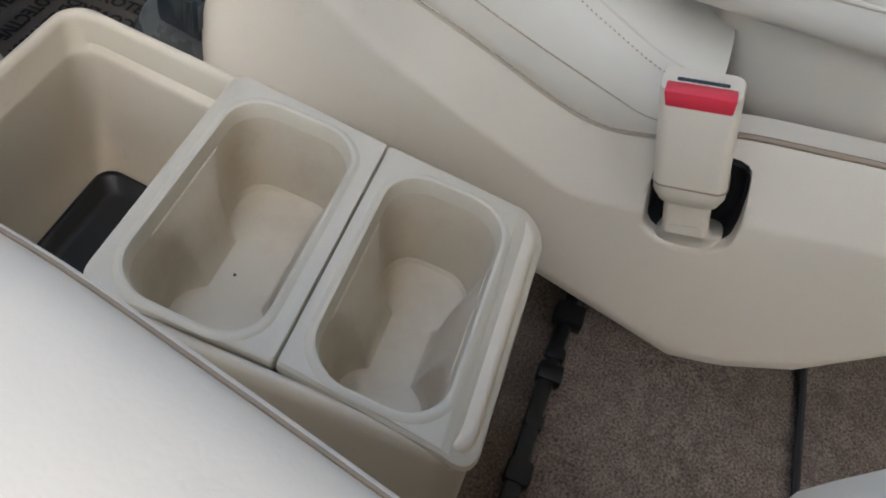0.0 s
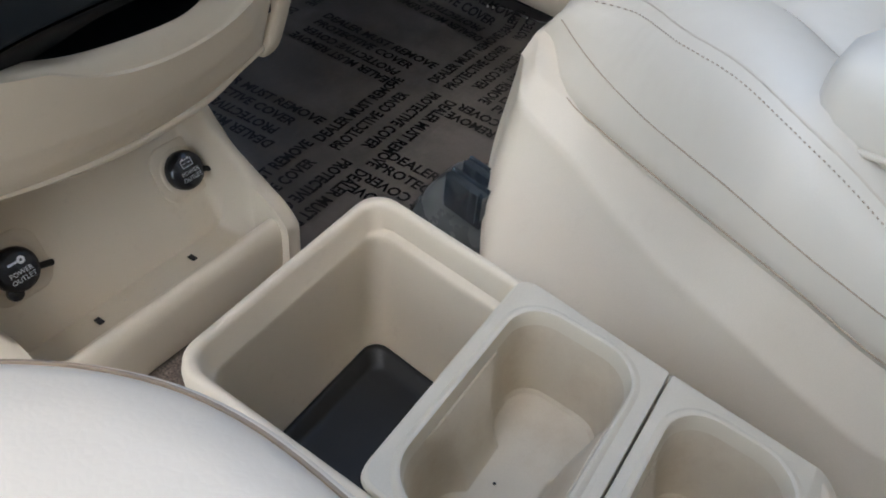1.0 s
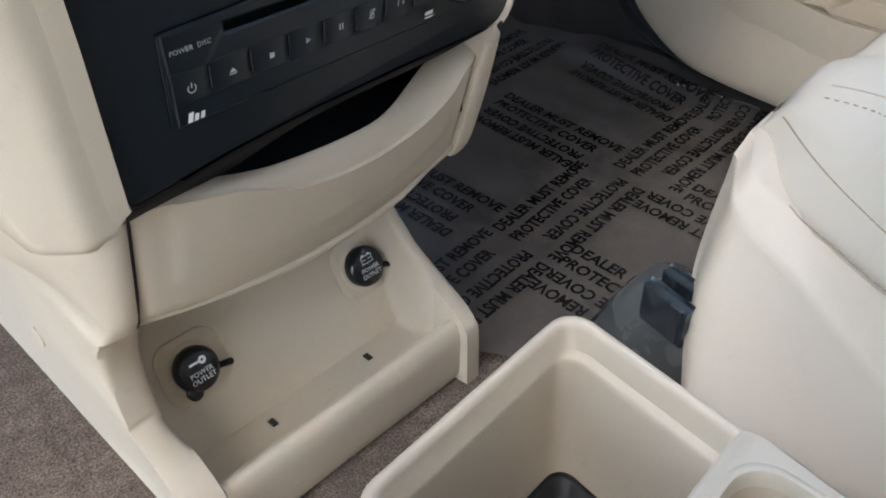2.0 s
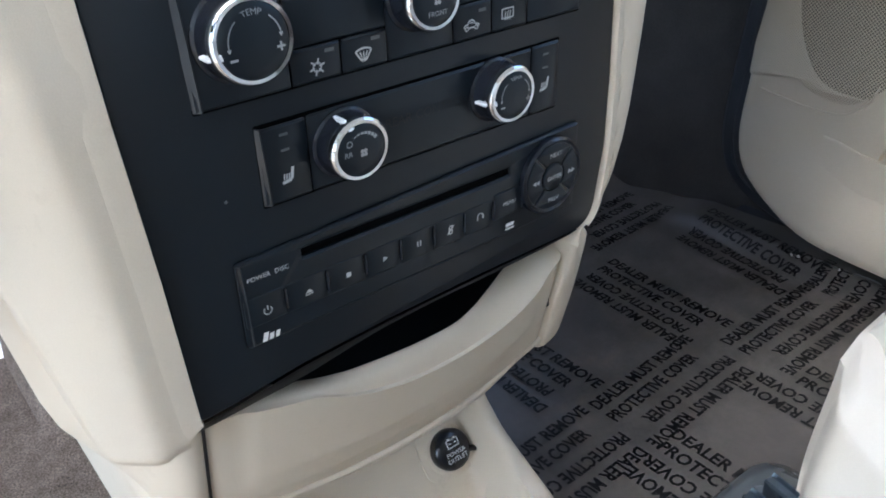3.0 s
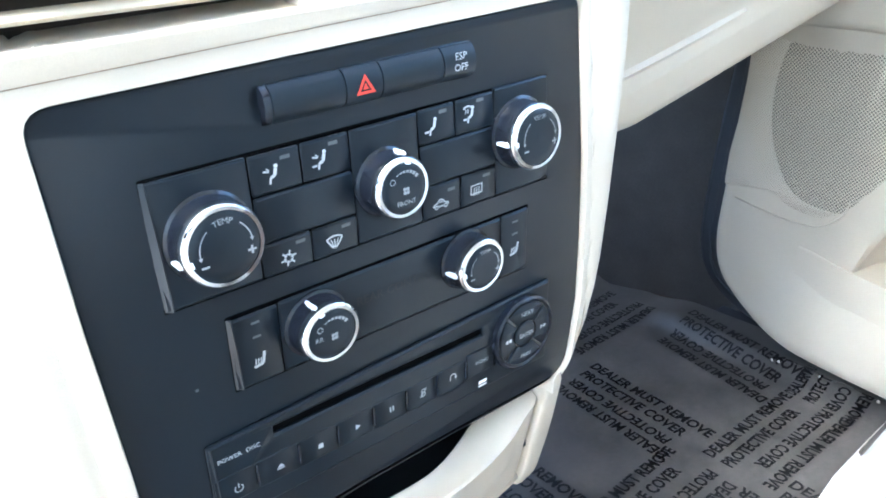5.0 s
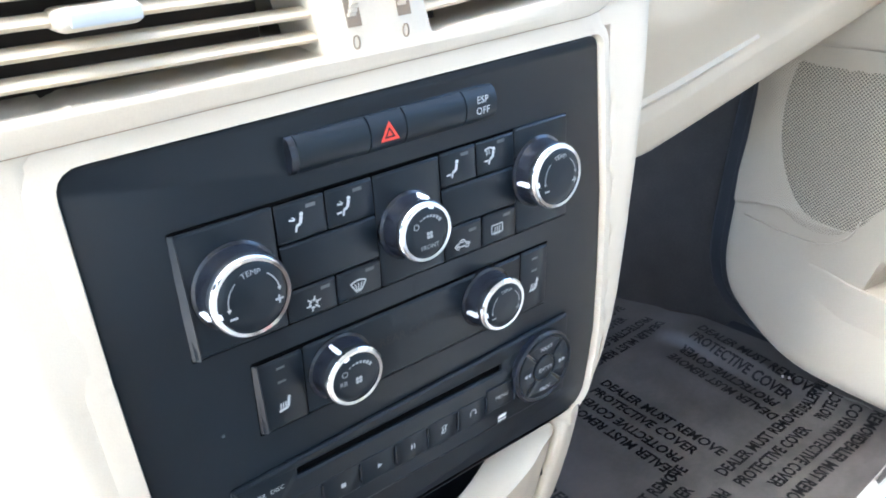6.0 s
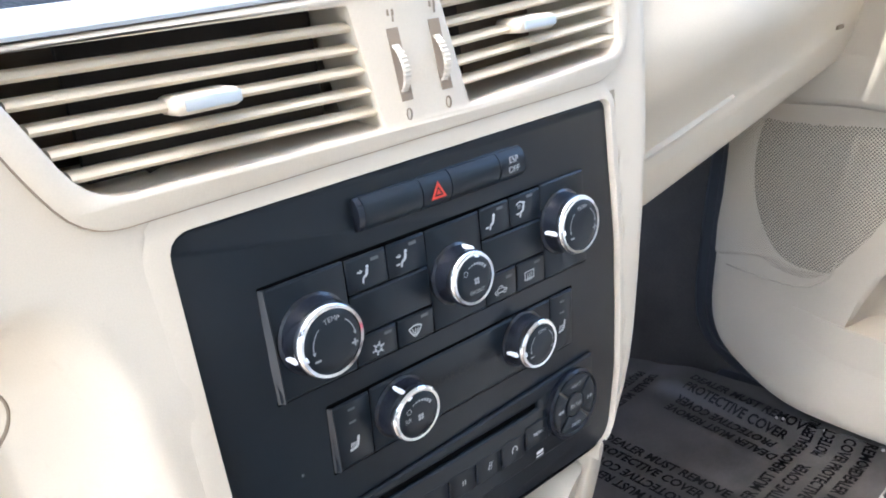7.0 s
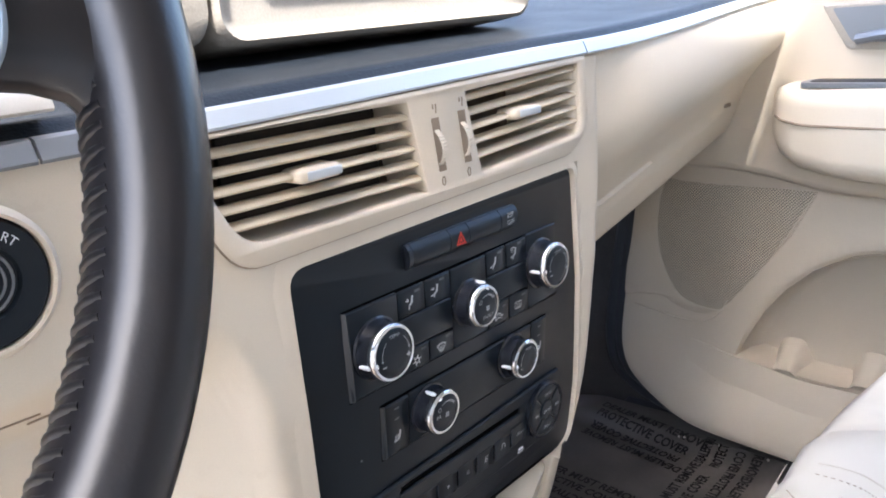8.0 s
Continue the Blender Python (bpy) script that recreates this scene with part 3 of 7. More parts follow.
for z in zs:
    yf = drawer_y(-0.128, z) + 0.0008 + 0.005 * smooth(0.1900, 0.1852, z)
    yf = max(yf, 0.030 + 0.25 * (z - 0.288)) if z > 0.288 else yf
    if z < 0.185:
        yf = lerp_table([(0.153, 0.0910), (0.168, 0.0835), (0.179, 0.0765), (0.1868, 0.0715)], z)
    k = 0.22 + 0.78 * smooth(0.186, 0.222, z)
    row = [(-0.1305, yf + 0.06, z), (-0.1305, yf + 0.0012, z), (-0.1316, yf, z), (-0.136, yf - 0.0002, z), (-0.1405, yf + 0.0012 * k, z), (-0.1445, yf + 0.0045 * k, z), (flank_x(yf + 0.01, z) + 0.0008, yf + 0.010 * k, z), (flank_x(yf + 0.02, z), yf + 0.018 * k, z)]
    row += [(flank_x(y, z), y, z) for y in [yf + 0.018 + (0.66 - yf - 0.018) * (k / 24) ** 1.3 for k in range(1, 25)]]
    cols.append(row)
rings(bm, cols, False, False, False)
part("stack_flank", bm, BEIGE, dash, "", 60)
bm = bmesh.new()
cols = []
for z in [-0.006 + 0.008 * k for k in range(25)]:
    cols.append([(-0.120, 0.205, z), (flank_x(0.21, z) + 0.003, 0.208, z)] + [(flank_x(y, z) + 0.0002, y, z) for y in [0.212 + 0.02 * k for k in range(23)]])
rings(bm, cols, False, False, False)
part("stack_foot", bm, BEIGE, dash, "", 60)
bm = bmesh.new()
box(bm, 0.1095, 0.1160, 0.158, 0.60, -0.006, 0.20)
box(bm, -0.132, 0.114, 0.168, 0.60, 0.12, 0.196)
part("stack_core", bm, BEIGE, dash)
bm = bmesh.new()
lathe(bm, [(0.0, 0.0), (0.0085, 0.0), (0.0085, 0.0016), (0.007, 0.0024), (0.0, 0.0026)], lambda u, v, n: (flank_x(0.240, 0.078) - n, 0.240 + u, 0.078 + v), 20)
part("screw_cover", bm, BEIGE, dash)

# black control panel
def on_panel(u, v, n):
    return (u, lean(v) + 0.0035 - n, v)
PANEL = round_poly([(-0.144, 0.532), (-0.1415, 0.449), (-0.137, 0.38), (-0.1335, 0.2985), (-0.113, 0.3005), (-0.078, 0.3050), (-0.027, 0.3080), (0.037, 0.3092), (0.1215, 0.3090), (0.1256, 0.340), (0.1278, 0.36), (0.127, 0.40), (0.124, 0.45), (0.122, 0.48), (0.1200, 0.5345)], [0.010, 0, 0, 0.003, 0, 0, 0, 0, 0.021, 0, 0, 0, 0, 0, 0.006])
panel = thing("control_panel", "satin black control panel with climate knobs and disc player", "control panel", (0.0, 0.0, 0.42))
bm = bmesh.new()
plate(bm, PANEL, on_panel, -0.008, 0.0015, 0.001)
part("panel_face", bm, BLACK, panel)
bm = bmesh.new()
n = len(PANEL)
loops = []
for i in range(n):
    a, b = Vector(PANEL[i - 1]), Vector(PANEL[(i + 1) % n])
    d = (b - a).normalized()
    out = Vector((-d.y, d.x)) * -1
    cx, cz = PANEL[i]
    if (Vector((cx, cz)) - Vector((-0.013, 0.42))).dot(out) < 0:
        out = -out
    fade = smooth(0.312, 0.34, cz)
    wide = (0.55 + 0.45 * smooth(0.310, 0.345, cz)) if cx > 0.05 and (out.x > 0.5 or cz < 0.34) else 1.9
    loops.append([on_panel(cx + out.x * o * (wide if o > 0.002 else 1), cz + out.y * o * (wide if o > 0.002 else 1), h + 0.0035) for o, h in ((0.0002, -0.008), (0.0004, -0.0015), (0.0012, 0.0010), (0.0028, 0.0005 * fade + 0.0002), (0.0048, 0.0004 * fade + 0.0002), (0.0072, -0.0006))])
keep = [k for k in range(n) if not (PANEL[k][1] < 0.3100 and PANEL[k][0] > -0.1325)]
first = next(k for k in keep if (k - 1) % n not in keep)
rings(bm, [loops[(first + k) % n] for k in range(len(keep))], False, False, False)
part("panel_rim", bm, BEIGE, dash, "", 60)
# curved black lip under the panel's lower crease
LIP_TOP = [(-0.1345, 0.2985), (-0.113, 0.3005), (-0.078, 0.3050), (-0.027, 0.3080), (0.037, 0.3092), (0.1060, 0.3092), (0.116, 0.3115)]
LIP_LOW = [(-0.134, 0.268), (-0.075, 0.269), (-0.050, 0.273), (-0.025, 0.279), (0.013, 0.2815), (0.054, 0.2815), (0.078, 0.2825), (0.095, 0.2840), (0.108, 0.2895), (0.12, 0.2950)]
bm = bmesh.new()
loops = []
for k in range(49):
    t_ = k / 48
    xt = -0.1340 + 0.2470 * t_
    xl = -0.1330 + 0.2490 * t_
    zt, zl = lerp_table(LIP_TOP, xt), sum(lerp_table(LIP_LOW, xl + 0.006 * j) for j in (-2, -1, 0, 1, 2)) / 5
    y0 = on_panel(0, zt, 0.0012)[1]
    col = []
    for s in (0.0, 0.04, 0.10, 0.2, 0.35, 0.5, 0.65, 0.8, 0.92, 1.0):
        col.append((xt + (xl - xt) * s, y0 + (0.050 - y0) * (s ** 1.15), zt - 0.0012 + (zl - zt + 0.0012) * (s ** 0.92)))
    col += [(xl, 0.054, zl + 0.001), (xl, 0.10, zl + 0.012)]
    loops.append(col)
rings(bm, loops, False, False, False)
part("lower_lip", bm, LIPBLACK, panel, "", 50)

def groove(name, outline, w=0.0003, n=0.0016):
    """Thin dark joint line round a plate."""
    b = bmesh.new()
    c = [sum(p[0] for p in outline) / len(outline), sum(p[1] for p in outline) / len(outline)]
    h = [(max(p[k] for p in outline) - min(p[k] for p in outline)) / 2 for k in (0, 1)]
    big = [(c[0] + (u - c[0]) * (1 + w / h[0]), c[1] + (v - c[1]) * (1 + w / h[1])) for u, v in outline]
    plate(b, big, on_panel, 0.0008, n)
    return part(name, b, SLOTBLACK, panel)
def cell(name, x0, x1, z0, z1, n1, mat=BUTTON, r=0.0010, gap=0.00038, parent=None):
    b = bmesh.new()
    plate(b, rrect(x1 - x0 - 2 * gap, z1 - z0 - 2 * gap, r, 3, (x0 + x1) / 2, (z0 + z1) / 2), on_panel, 0.0005, n1, 0.0010)
    return part(name, b, mat, parent or panel)

def icon(bm, kind, u, v, n, s=1.0):
    """Small printed pictograms."""
    P = on_panel
    def bar(x0, y0, x1, y1, w):
        a, b = Vector((x0, y0)) * s, Vector((x1, y1)) * s
        d = (b - a).normalized()
        o = Vector((-d.y, d.x)) * w * s / 2
        mark(bm, [(u + q.x, v + q.y) for q in (a + o, b + o, b - o, a - o)], P, n)
    def dot(x, y, r):
        mark(bm, [(u + (x + r * math.cos(k * math.tau / 10)) * s, v + (y + r * math.sin(k * math.tau / 10)) * s) for k in range(10)], P, n)
    if kind in ("face", "feet", "both", "windscreen"):
        dot(0.0018, 0.0036, 0.0010)
        bar(0.0016, 0.0026, 0.0008, -0.0006, 0.0016)
        bar(0.0008, -0.0006, -0.0012, -0.0012, 0.0013)
        bar(-0.0012, -0.0012, -0.0018, -0.0040, 0.0010)
        if kind in ("face", "both"):
            bar(-0.0045, 0.0022, -0.0018, 0.0016, 0.0008)
            bar(-0.0030, 0.0032, -0.0014, 0.0020, 0.0005)
        if kind in ("feet", "both"):
            bar(-0.0050, -0.0022, -0.0024, -0.0020, 0.0009)
        if kind == "windscreen":
            bar(-0.0046, -0.0018, -0.0022, -0.0018, 0.0009)
            arc_mark(bm, u - 0.0014 * s, v + 0.0008 * s, 0.0040 * s, 50, 135, 0.0008 * s, P, n)
            for x in (-0.0030, -0.0016):
                bar(x, 0.0012, x + 0.0003, 0.0036, 0.0005)
    elif kind == "snow":
        for k in range(6):
            a = k * math.tau / 6 + 0.3
            bar(0.0012 * math.cos(a), 0.0012 * math.sin(a), 0.0040 * math.cos(a), 0.0040 * math.sin(a), 0.0008)
            bar(0.0022 * math.cos(a + 0.5), 0.0022 * math.sin(a + 0.5), 0.0022 * math.cos(a - 0.5), 0.0022 * math.sin(a - 0.5), 0.0006)
    elif kind == "frost":
        arc_mark(bm, u, v - 0.0052 * s, 0.0082 * s, 58, 122, 0.0009 * s, P, n)
        bar(-0.0042, 0.0016, -0.0016, -0.0024, 0.0008)
        bar(0.0042, 0.0016, 0.0016, -0.0024, 0.0008)
        bar(-0.0017, -0.0024, 0.0017, -0.0024, 0.0008)
        for x in (-0.0014, 0, 0.0014):
            bar(x * 0.6, -0.0034, x, 0.0000, 0.0006)
            bar(x, 0.0000, x * 1.5, 0.0014, 0.0006)
    elif kind == "rear":
        for q in ((-0.0040, 0.0026, 0.0040, 0.0026), (-0.0040, -0.0022, 0.0040, -0.0022), (-0.0038, -0.0024, -0.0038, 0.0028), (0.0038, -0.0024, 0.0038, 0.0028)):
            bar(*q, 0.0007)
        for x in (-0.0016, 0, 0.0016):
            bar(x, -0.0034, x, -0.0006, 0.0006)
            bar(x, -0.0006, x + 0.0004, 0.0014, 0.0006)
    elif kind == "car":
        bar(-0.0050, -0.0010, -0.0042, 0.0004, 0.0008)
        bar(-0.0043, 0.0004, -0.0022, 0.0008, 0.0007)
        arc_mark(bm, u - 0.0002 * s, v + 0.0004 * s, 0.0022 * s, 5, 170, 0.0007 * s, P, n)
        bar(0.0020, 0.0006, 0.0046, 0.0000, 0.0007)
        bar(0.0046, 0.0002, 0.0048, -0.0012, 0.0007)
        bar(-0.0016, -0.0012, 0.0016, -0.0012, 0.0007)
        for x in (-0.0030, 0.0030):
            arc_mark(bm, u + x * s, v - 0.0014 * s, 0.0010 * s, 0, 360, 0.0006 * s, P, n, 10)
        bar(-0.0012, 0.0012, 0.0010, 0.0012, 0.0006)
    elif kind == "seat":
        bar(0.0030, 0.0045, 0.0018, -0.0020, 0.0016)
        bar(0.0018, -0.0022, -0.0034, -0.0030, 0.0016)
        for x in (-0.0024, -0.0010, 0.0004):
            bar(x, -0.0016, x + 0.0004, 0.0016, 0.0007)
    elif kind == "fan":
        for k in range(4):
            a = k * math.tau / 4 + 0.5
            dot(0.0014 * math.cos(a), 0.0014 * math.sin(a), 0.0010)
    return bm

# switch bar above the climate plate
b = cell("switch_bar", -0.0600, 0.0480, 0.5075, 0.5255, 0.0020, BLACK, 0.004)
def bar_piece(name, x0, x1, mat=BUTTON):
    bb = bmesh.new()
    loops = []
    for k in range(9):
        t = k / 8
        z = 0.5088 + 0.0155 * t
        h = 0.0030 + 0.0040 * math.sin(math.pi * t) ** 0.6
        loops.append((z, h))
    rings(bb, [[on_panel(x0, z, h) for z, h in loops] + [on_panel(x0, 0.5243, 0.0), on_panel(x0, 0.5088, 0.0)], [on_panel(x1, z, h) for z, h in loops] + [on_panel(x1, 0.5243, 0.0), on_panel(x1, 0.5088, 0.0)]])
    return part(name, bb, mat, panel)
bar_piece("end_cap", -0.0595, -0.0565, GLOSS)
bar_piece("blank_switch", -0.0560, -0.0228)
hz = bar_piece("hazard_switch", -0.0222, -0.0045)
bar_piece("blank_switch", -0.0039, 0.0285)
es = bar_piece("stability_switch", 0.0291, 0.0470)
bm = bmesh.new()
for a0, rr in ((90, 0.0056),):
    pts = [(-0.0134 + rr * math.cos(radians(a0 + 120 * k)), 0.5158 + rr * math.sin(radians(a0 + 120 * k))) for k in range(3)]
    for k in range(3):
        p, q = Vector(pts[k]), Vector(pts[(k + 1) % 3])
        c = Vector((-0.0134, 0.5158))
        mark(bm, [p, q, q + (c - q) * 0.42, p + (c - p) * 0.42], lambda u, v, nn: on_panel(u, v, 0.0073), 0)
    mark(bm, [Vector((-0.0134, 0.5158)) + (Vector(p) - Vector((-0.0134, 0.5158))) * 0.32 for p in pts], lambda u, v, nn: on_panel(u, v, 0.0073), 0)
part("warning_triangle", bm, HAZARD, hz, "red warning triangle")
bm = bmesh.new()
letters(bm, "ESP", 0.0032, 0.0380, 0.5195, 0.0073, on_panel)
letters(bm, "OFF", 0.0032, 0.0380, 0.5145, 0.0073, on_panel)
part("lettering", bm, PRINT, es)

# climate plate
H = 0.0034
groove("plate_joint", rrect(0.2083, 0.0550, 0.001, 3, -0.00735, 0.4720))
cell("climate_plate", -0.1115, 0.0968, 0.4445, 0.4995, 0.0024, SLOTBLACK, 0.001)
cells = {}
for nm, x0, x1, z0, z1 in (("knob_cell", -0.111, -0.069, 0.445, 0.499), ("mode_button", -0.069, -0.0455, 0.481, 0.4985), ("mode_button", -0.0455, -0.0218, 0.481, 0.4985),
                           ("blank_plate", -0.069, -0.0218, 0.4605, 0.481), ("cool_button", -0.069, -0.0450, 0.445, 0.4605), ("defrost_button", -0.0450, -0.0218, 0.445, 0.4605),
                           ("knob_cell", -0.0218, 0.0145, 0.445, 0.4985), ("mode_button", 0.0145, 0.0360, 0.482, 0.499), ("mode_button", 0.0360, 0.0600, 0.482, 0.499),
                           ("blank_plate", 0.0145, 0.0600, 0.4620, 0.482), ("air_button", 0.0145, 0.0375, 0.445, 0.4620), ("rear_window_button", 0.0375, 0.0600, 0.445, 0.4620),
                           ("knob_cell", 0.0600, 0.0963, 0.445, 0.5)):
    cells.setdefault(nm, []).append(cell(nm, x0, x1, z0, z1, H))
for nm, k, kind, u, v in (("mode_button", 0, "face", -0.0590, 0.4890), ("mode_button", 1, "both", -0.0364, 0.4893), ("cool_button", 0, "snow", -0.0572, 0.4514), ("defrost_button", 0, "frost", -0.0345, 0.4516),
                          ("mode_button", 2, "feet", 0.0222, 0.4900), ("mode_button", 3, "windscreen", 0.0446, 0.4906), ("air_button", 0, "car", 0.0247, 0.4518), ("rear_window_button", 0, "rear", 0.0467, 0.4530)):
    bm = bmesh.new()
    icon(bm, kind, u, v, H + 0.0003, 0.92)
    part("pictogram", bm, PRINT, cells[nm][k])
    bm = bmesh.new()
    mark(bm, [(u + 0.004, v + 0.0052), (u + 0.0085, v + 0.0052), (u + 0.0085, v + 0.0068), (u + 0.004, v + 0.0068)], on_panel, H + 0.0003)
    part("indicator", bm, DIM, cells[nm][k])

def side_bevel(x0, x1, z0, z1, n1):
    """Slanted edge that turns the plate's driver side towards the light."""
    b = bmesh.new()
    w = 0.0026
    rings(b, [[on_panel(x0 - 0.0004, z, 0.0012), on_panel(x0 + w * k, z, n1 + 0.0006), on_panel(x0 + w * k + 0.0006, z, n1 + 0.0002), on_panel(x0 + w * k + 0.0006, z, 0.0012)] for z, x0, k in ((z0, x0, 1.0), (z0 + (z1 - z0) * 0.5, (x0 + x1) / 2, 0.75), (z1, x1, 0.40))])
    return part("plate_bevel", b, BEVEL, panel)
side_bevel(-0.1114, -0.1114, 0.4452, 0.4988, H)
side_bevel(-0.0878, -0.0878, 0.3964, 0.4318, 0.0032)

# rear climate plate
groove("plate_joint", rrect(0.1722, 0.0375, 0.001, 3, -0.0019, 0.41425))
cell("rear_plate_base", -0.0880, 0.0842, 0.3955, 0.4330, 0.0022, SLOTBLACK, 0.001)
s1 = cell("heater_button", -0.0875, -0.0645, 0.3960, 0.4318, 0.0032)
mid = cell("rear_plate", -0.0645, 0.0645, 0.3960, 0.4322, 0.0030)
s2 = cell("heater_button", 0.0645, 0.0838, 0.3960, 0.4325, 0.0032)
for s, u in ((s1, -0.0760), (s2, 0.0736)):
    bm = bmesh.new()
    icon(bm, "seat", u, 0.4078 if u < 0 else 0.4108, 0.0036, 0.85)
    part("pictogram", bm, PRINT, s)
    bm = bmesh.new()
    for z in (0.4195, 0.4265):
        mark(bm, [(u - 0.002, z), (u + 0.002, z), (u + 0.002, z + 0.0012), (u - 0.002, z + 0.0012)], on_panel, 0.0036)
    part("indicator", bm, DIM, s)
bm = bmesh.new()
letters(bm, "REAR CONTROL", 0.0044, -0.0015, 0.4165, 0.0034, on_panel)
part("lettering", bm, EMBOSS, mid, "black embossed lettering")

# knobs
def knob(x, z, R, point, words, depth=0.017, fan=False):
    def place(u, v, n):
        return on_panel(x + u, z + v, n)
    b = bmesh.new()
    lathe(b, [(0.0, 0.002), (R + 0.0034, 0.002), (R + 0.0031, 0.0036), (R + 0.0018, 0.0044), (R + 0.0011, 0.0070), (R + 0.0006, depth * 0.78), (R + 0.0003, depth * 0.82), (0.0, depth * 0.82)], place, 40)
    body = part("knob_body", b, GLOSS, panel)
    b = bmesh.new()
    rings(b, [[place((R + a) * math.cos(k / 40 * math.tau), (R + a) * math.sin(k / 40 * math.tau), depth + h) for k in range(40)] for a, h in ((0.0012, -0.0042), (0.0016, -0.0028), (0.0012, -0.0006), (0.0002, 0.0004), (-0.0012, 0.0002), (-0.0016, -0.0012))], False, False)
    part("chrome_ring", b, CHROME, body, "chrome ring")
    b = bmesh.new()
    lathe(b, [(0.0, depth - 0.004), (R - 0.0013, depth - 0.004), (R - 0.0013, depth - 0.0004), (R - 0.0022, depth + 0.0004), (R * 0.6, depth + 0.0010), (0.0, depth + 0.0013)], place, 40)
    part("knob_cap", b, BUTTON, body)
    b = bmesh.new()
    c, s = math.cos(radians(point)), math.sin(radians(point))
    t = bmesh.new()
    box(t, R - 0.0022, R + 0.0026, -0.0008, 0.0008, depth * 0.60, depth + 0.0008, 0.0004)
    for q in t.verts:
        wid = 1.0 if q.co.x > R + 0.001 else 1.7
        u, v = q.co.x, q.co.y * wid
        q.co = Vector(place(u * c - v * s, u * s + v * c, q.co.z if q.co.x < R + 0.001 else q.co.z - 0.004))
    join(b, t)
    part("pointer", b, WHITE, body, "white pointer")
    b = bmesh.new()
    n = depth + 0.0016
    if words == "TEMP":
        t_ = text_bm("TEMP", 0.0026 * R / 0.0175, "CENTER")
        rr = R * 0.68
        for q in t_.verts:
            a = math.pi / 2 - q.co.x / rr
            u, v = (rr + q.co.y) * math.cos(a), (rr + q.co.y) * math.sin(a)
            q.co = Vector(place(u, v, n))
        join(b, t_)
        arc_mark(b, 0, 0, rr, 128, 185, R * 0.03, place, n)
        arc_mark(b, 0, 0, rr, 8, 52, R * 0.03, place, n)
        for a in (185, 8):
            u, v = rr * math.cos(radians(a)), rr * math.sin(radians(a))
            mark(b, [(u - R * 0.06, v), (u + R * 0.06, v), (u, v - R * 0.10)], place, n)
        mark(b, [(-rr - R * 0.02, -R * 0.36), (-rr + R * 0.18, -R * 0.36), (-rr + R * 0.18, -R * 0.30), (-rr - R * 0.02, -R * 0.30)], place, n)
        mark(b, [(rr - R * 0.16, -R * 0.26), (rr + R * 0.06, -R * 0.26), (rr + R * 0.06, -R * 0.20), (rr - R * 0.16, -R * 0.20)], place, n)
        mark(b, [(rr - R * 0.08, -R * 0.34), (rr - R * 0.02, -R * 0.34), (rr - R * 0.02, -R * 0.12), (rr - R * 0.08, -R * 0.12)], place, n + 0.00005)
    else:
        rr = R * 0.62
        arc_mark(b, -R * 0.50, R * 0.36, R * 0.10, 0, 360, R * 0.03, place, n)
        for k in range(7):
            w = R * (0.04 + 0.016 * k)
            arc_mark(b, 0, 0, rr, 122 - 13 * k, 112 - 13 * k, w, place, n, 2)
        for k in range(4):
            a = radians(45 + 90 * k)
            mark(b, [(R * 0.02 + R * 0.09 * math.cos(a) + R * 0.07 * math.cos(j), -R * 0.06 + R * 0.09 * math.sin(a) + R * 0.07 * math.sin(j)) for j in [i * math.tau / 8 for i in range(8)]], place, n)
        if words == "FRONT":
            letters(b, "FRONT", R * 0.165, 0, -R * 0.48, n, place)
        else:
            letters(b, "RR", R * 0.18, -R * 0.56, 0.0, n, place)
    part("lettering", b, GREYMARK, body)
knob(-0.0891, 0.4714, 0.0158, 194, "TEMP", 0.0168)
knob(-0.0053, 0.4713, 0.0129, 74, "FRONT", 0.0165)
knob(0.0757, 0.4750, 0.0152, 184, "TEMP", 0.0165)
knob(-0.0468, 0.4147, 0.0133, 112, "RR", 0.0165)
knob(0.0404, 0.4167, 0.0130, 188, "TEMP", 0.0165)

# disc player
VN = 0.0040
def player_plate():
    b = bmesh.new()
    slot = rrect(0.126, 0.0046, 0.0006, 2, -0.0112, 0.3682)
    plate(b, round_poly([(-0.1062, 0.3288), (0.1022, 0.3300), (0.1020, 0.3825), (-0.1060, 0.3745)], 0.002), on_panel, 0.0, VN, 0.0013, [slot])
    return part("player_face", b, BUTTON, panel)
player = player_plate()
side_bevel(-0.1061, -0.1059, 0.3300, 0.3735, VN)
groove("plate_joint", round_poly([(-0.1062, 0.3288), (0.1022, 0.3300), (0.1020, 0.3825), (-0.1060, 0.3745)], 0.002))
bm = bmesh.new()
plate(bm, rrect(0.128, 0.0064, 0.0006, 2, -0.0112, 0.3682), on_panel, 0.0016, 0.0018)
part("disc_slot", bm, SLOTBLACK, player, "black disc slot")
edges_x = [-0.106, -0.0850, -0.0630, -0.0415, -0.0205, 0.0000, 0.0200, 0.0400, 0.0605]
signs = ("power", "eject", "stop", "play", "pause", "skip", "repeat", "menu")
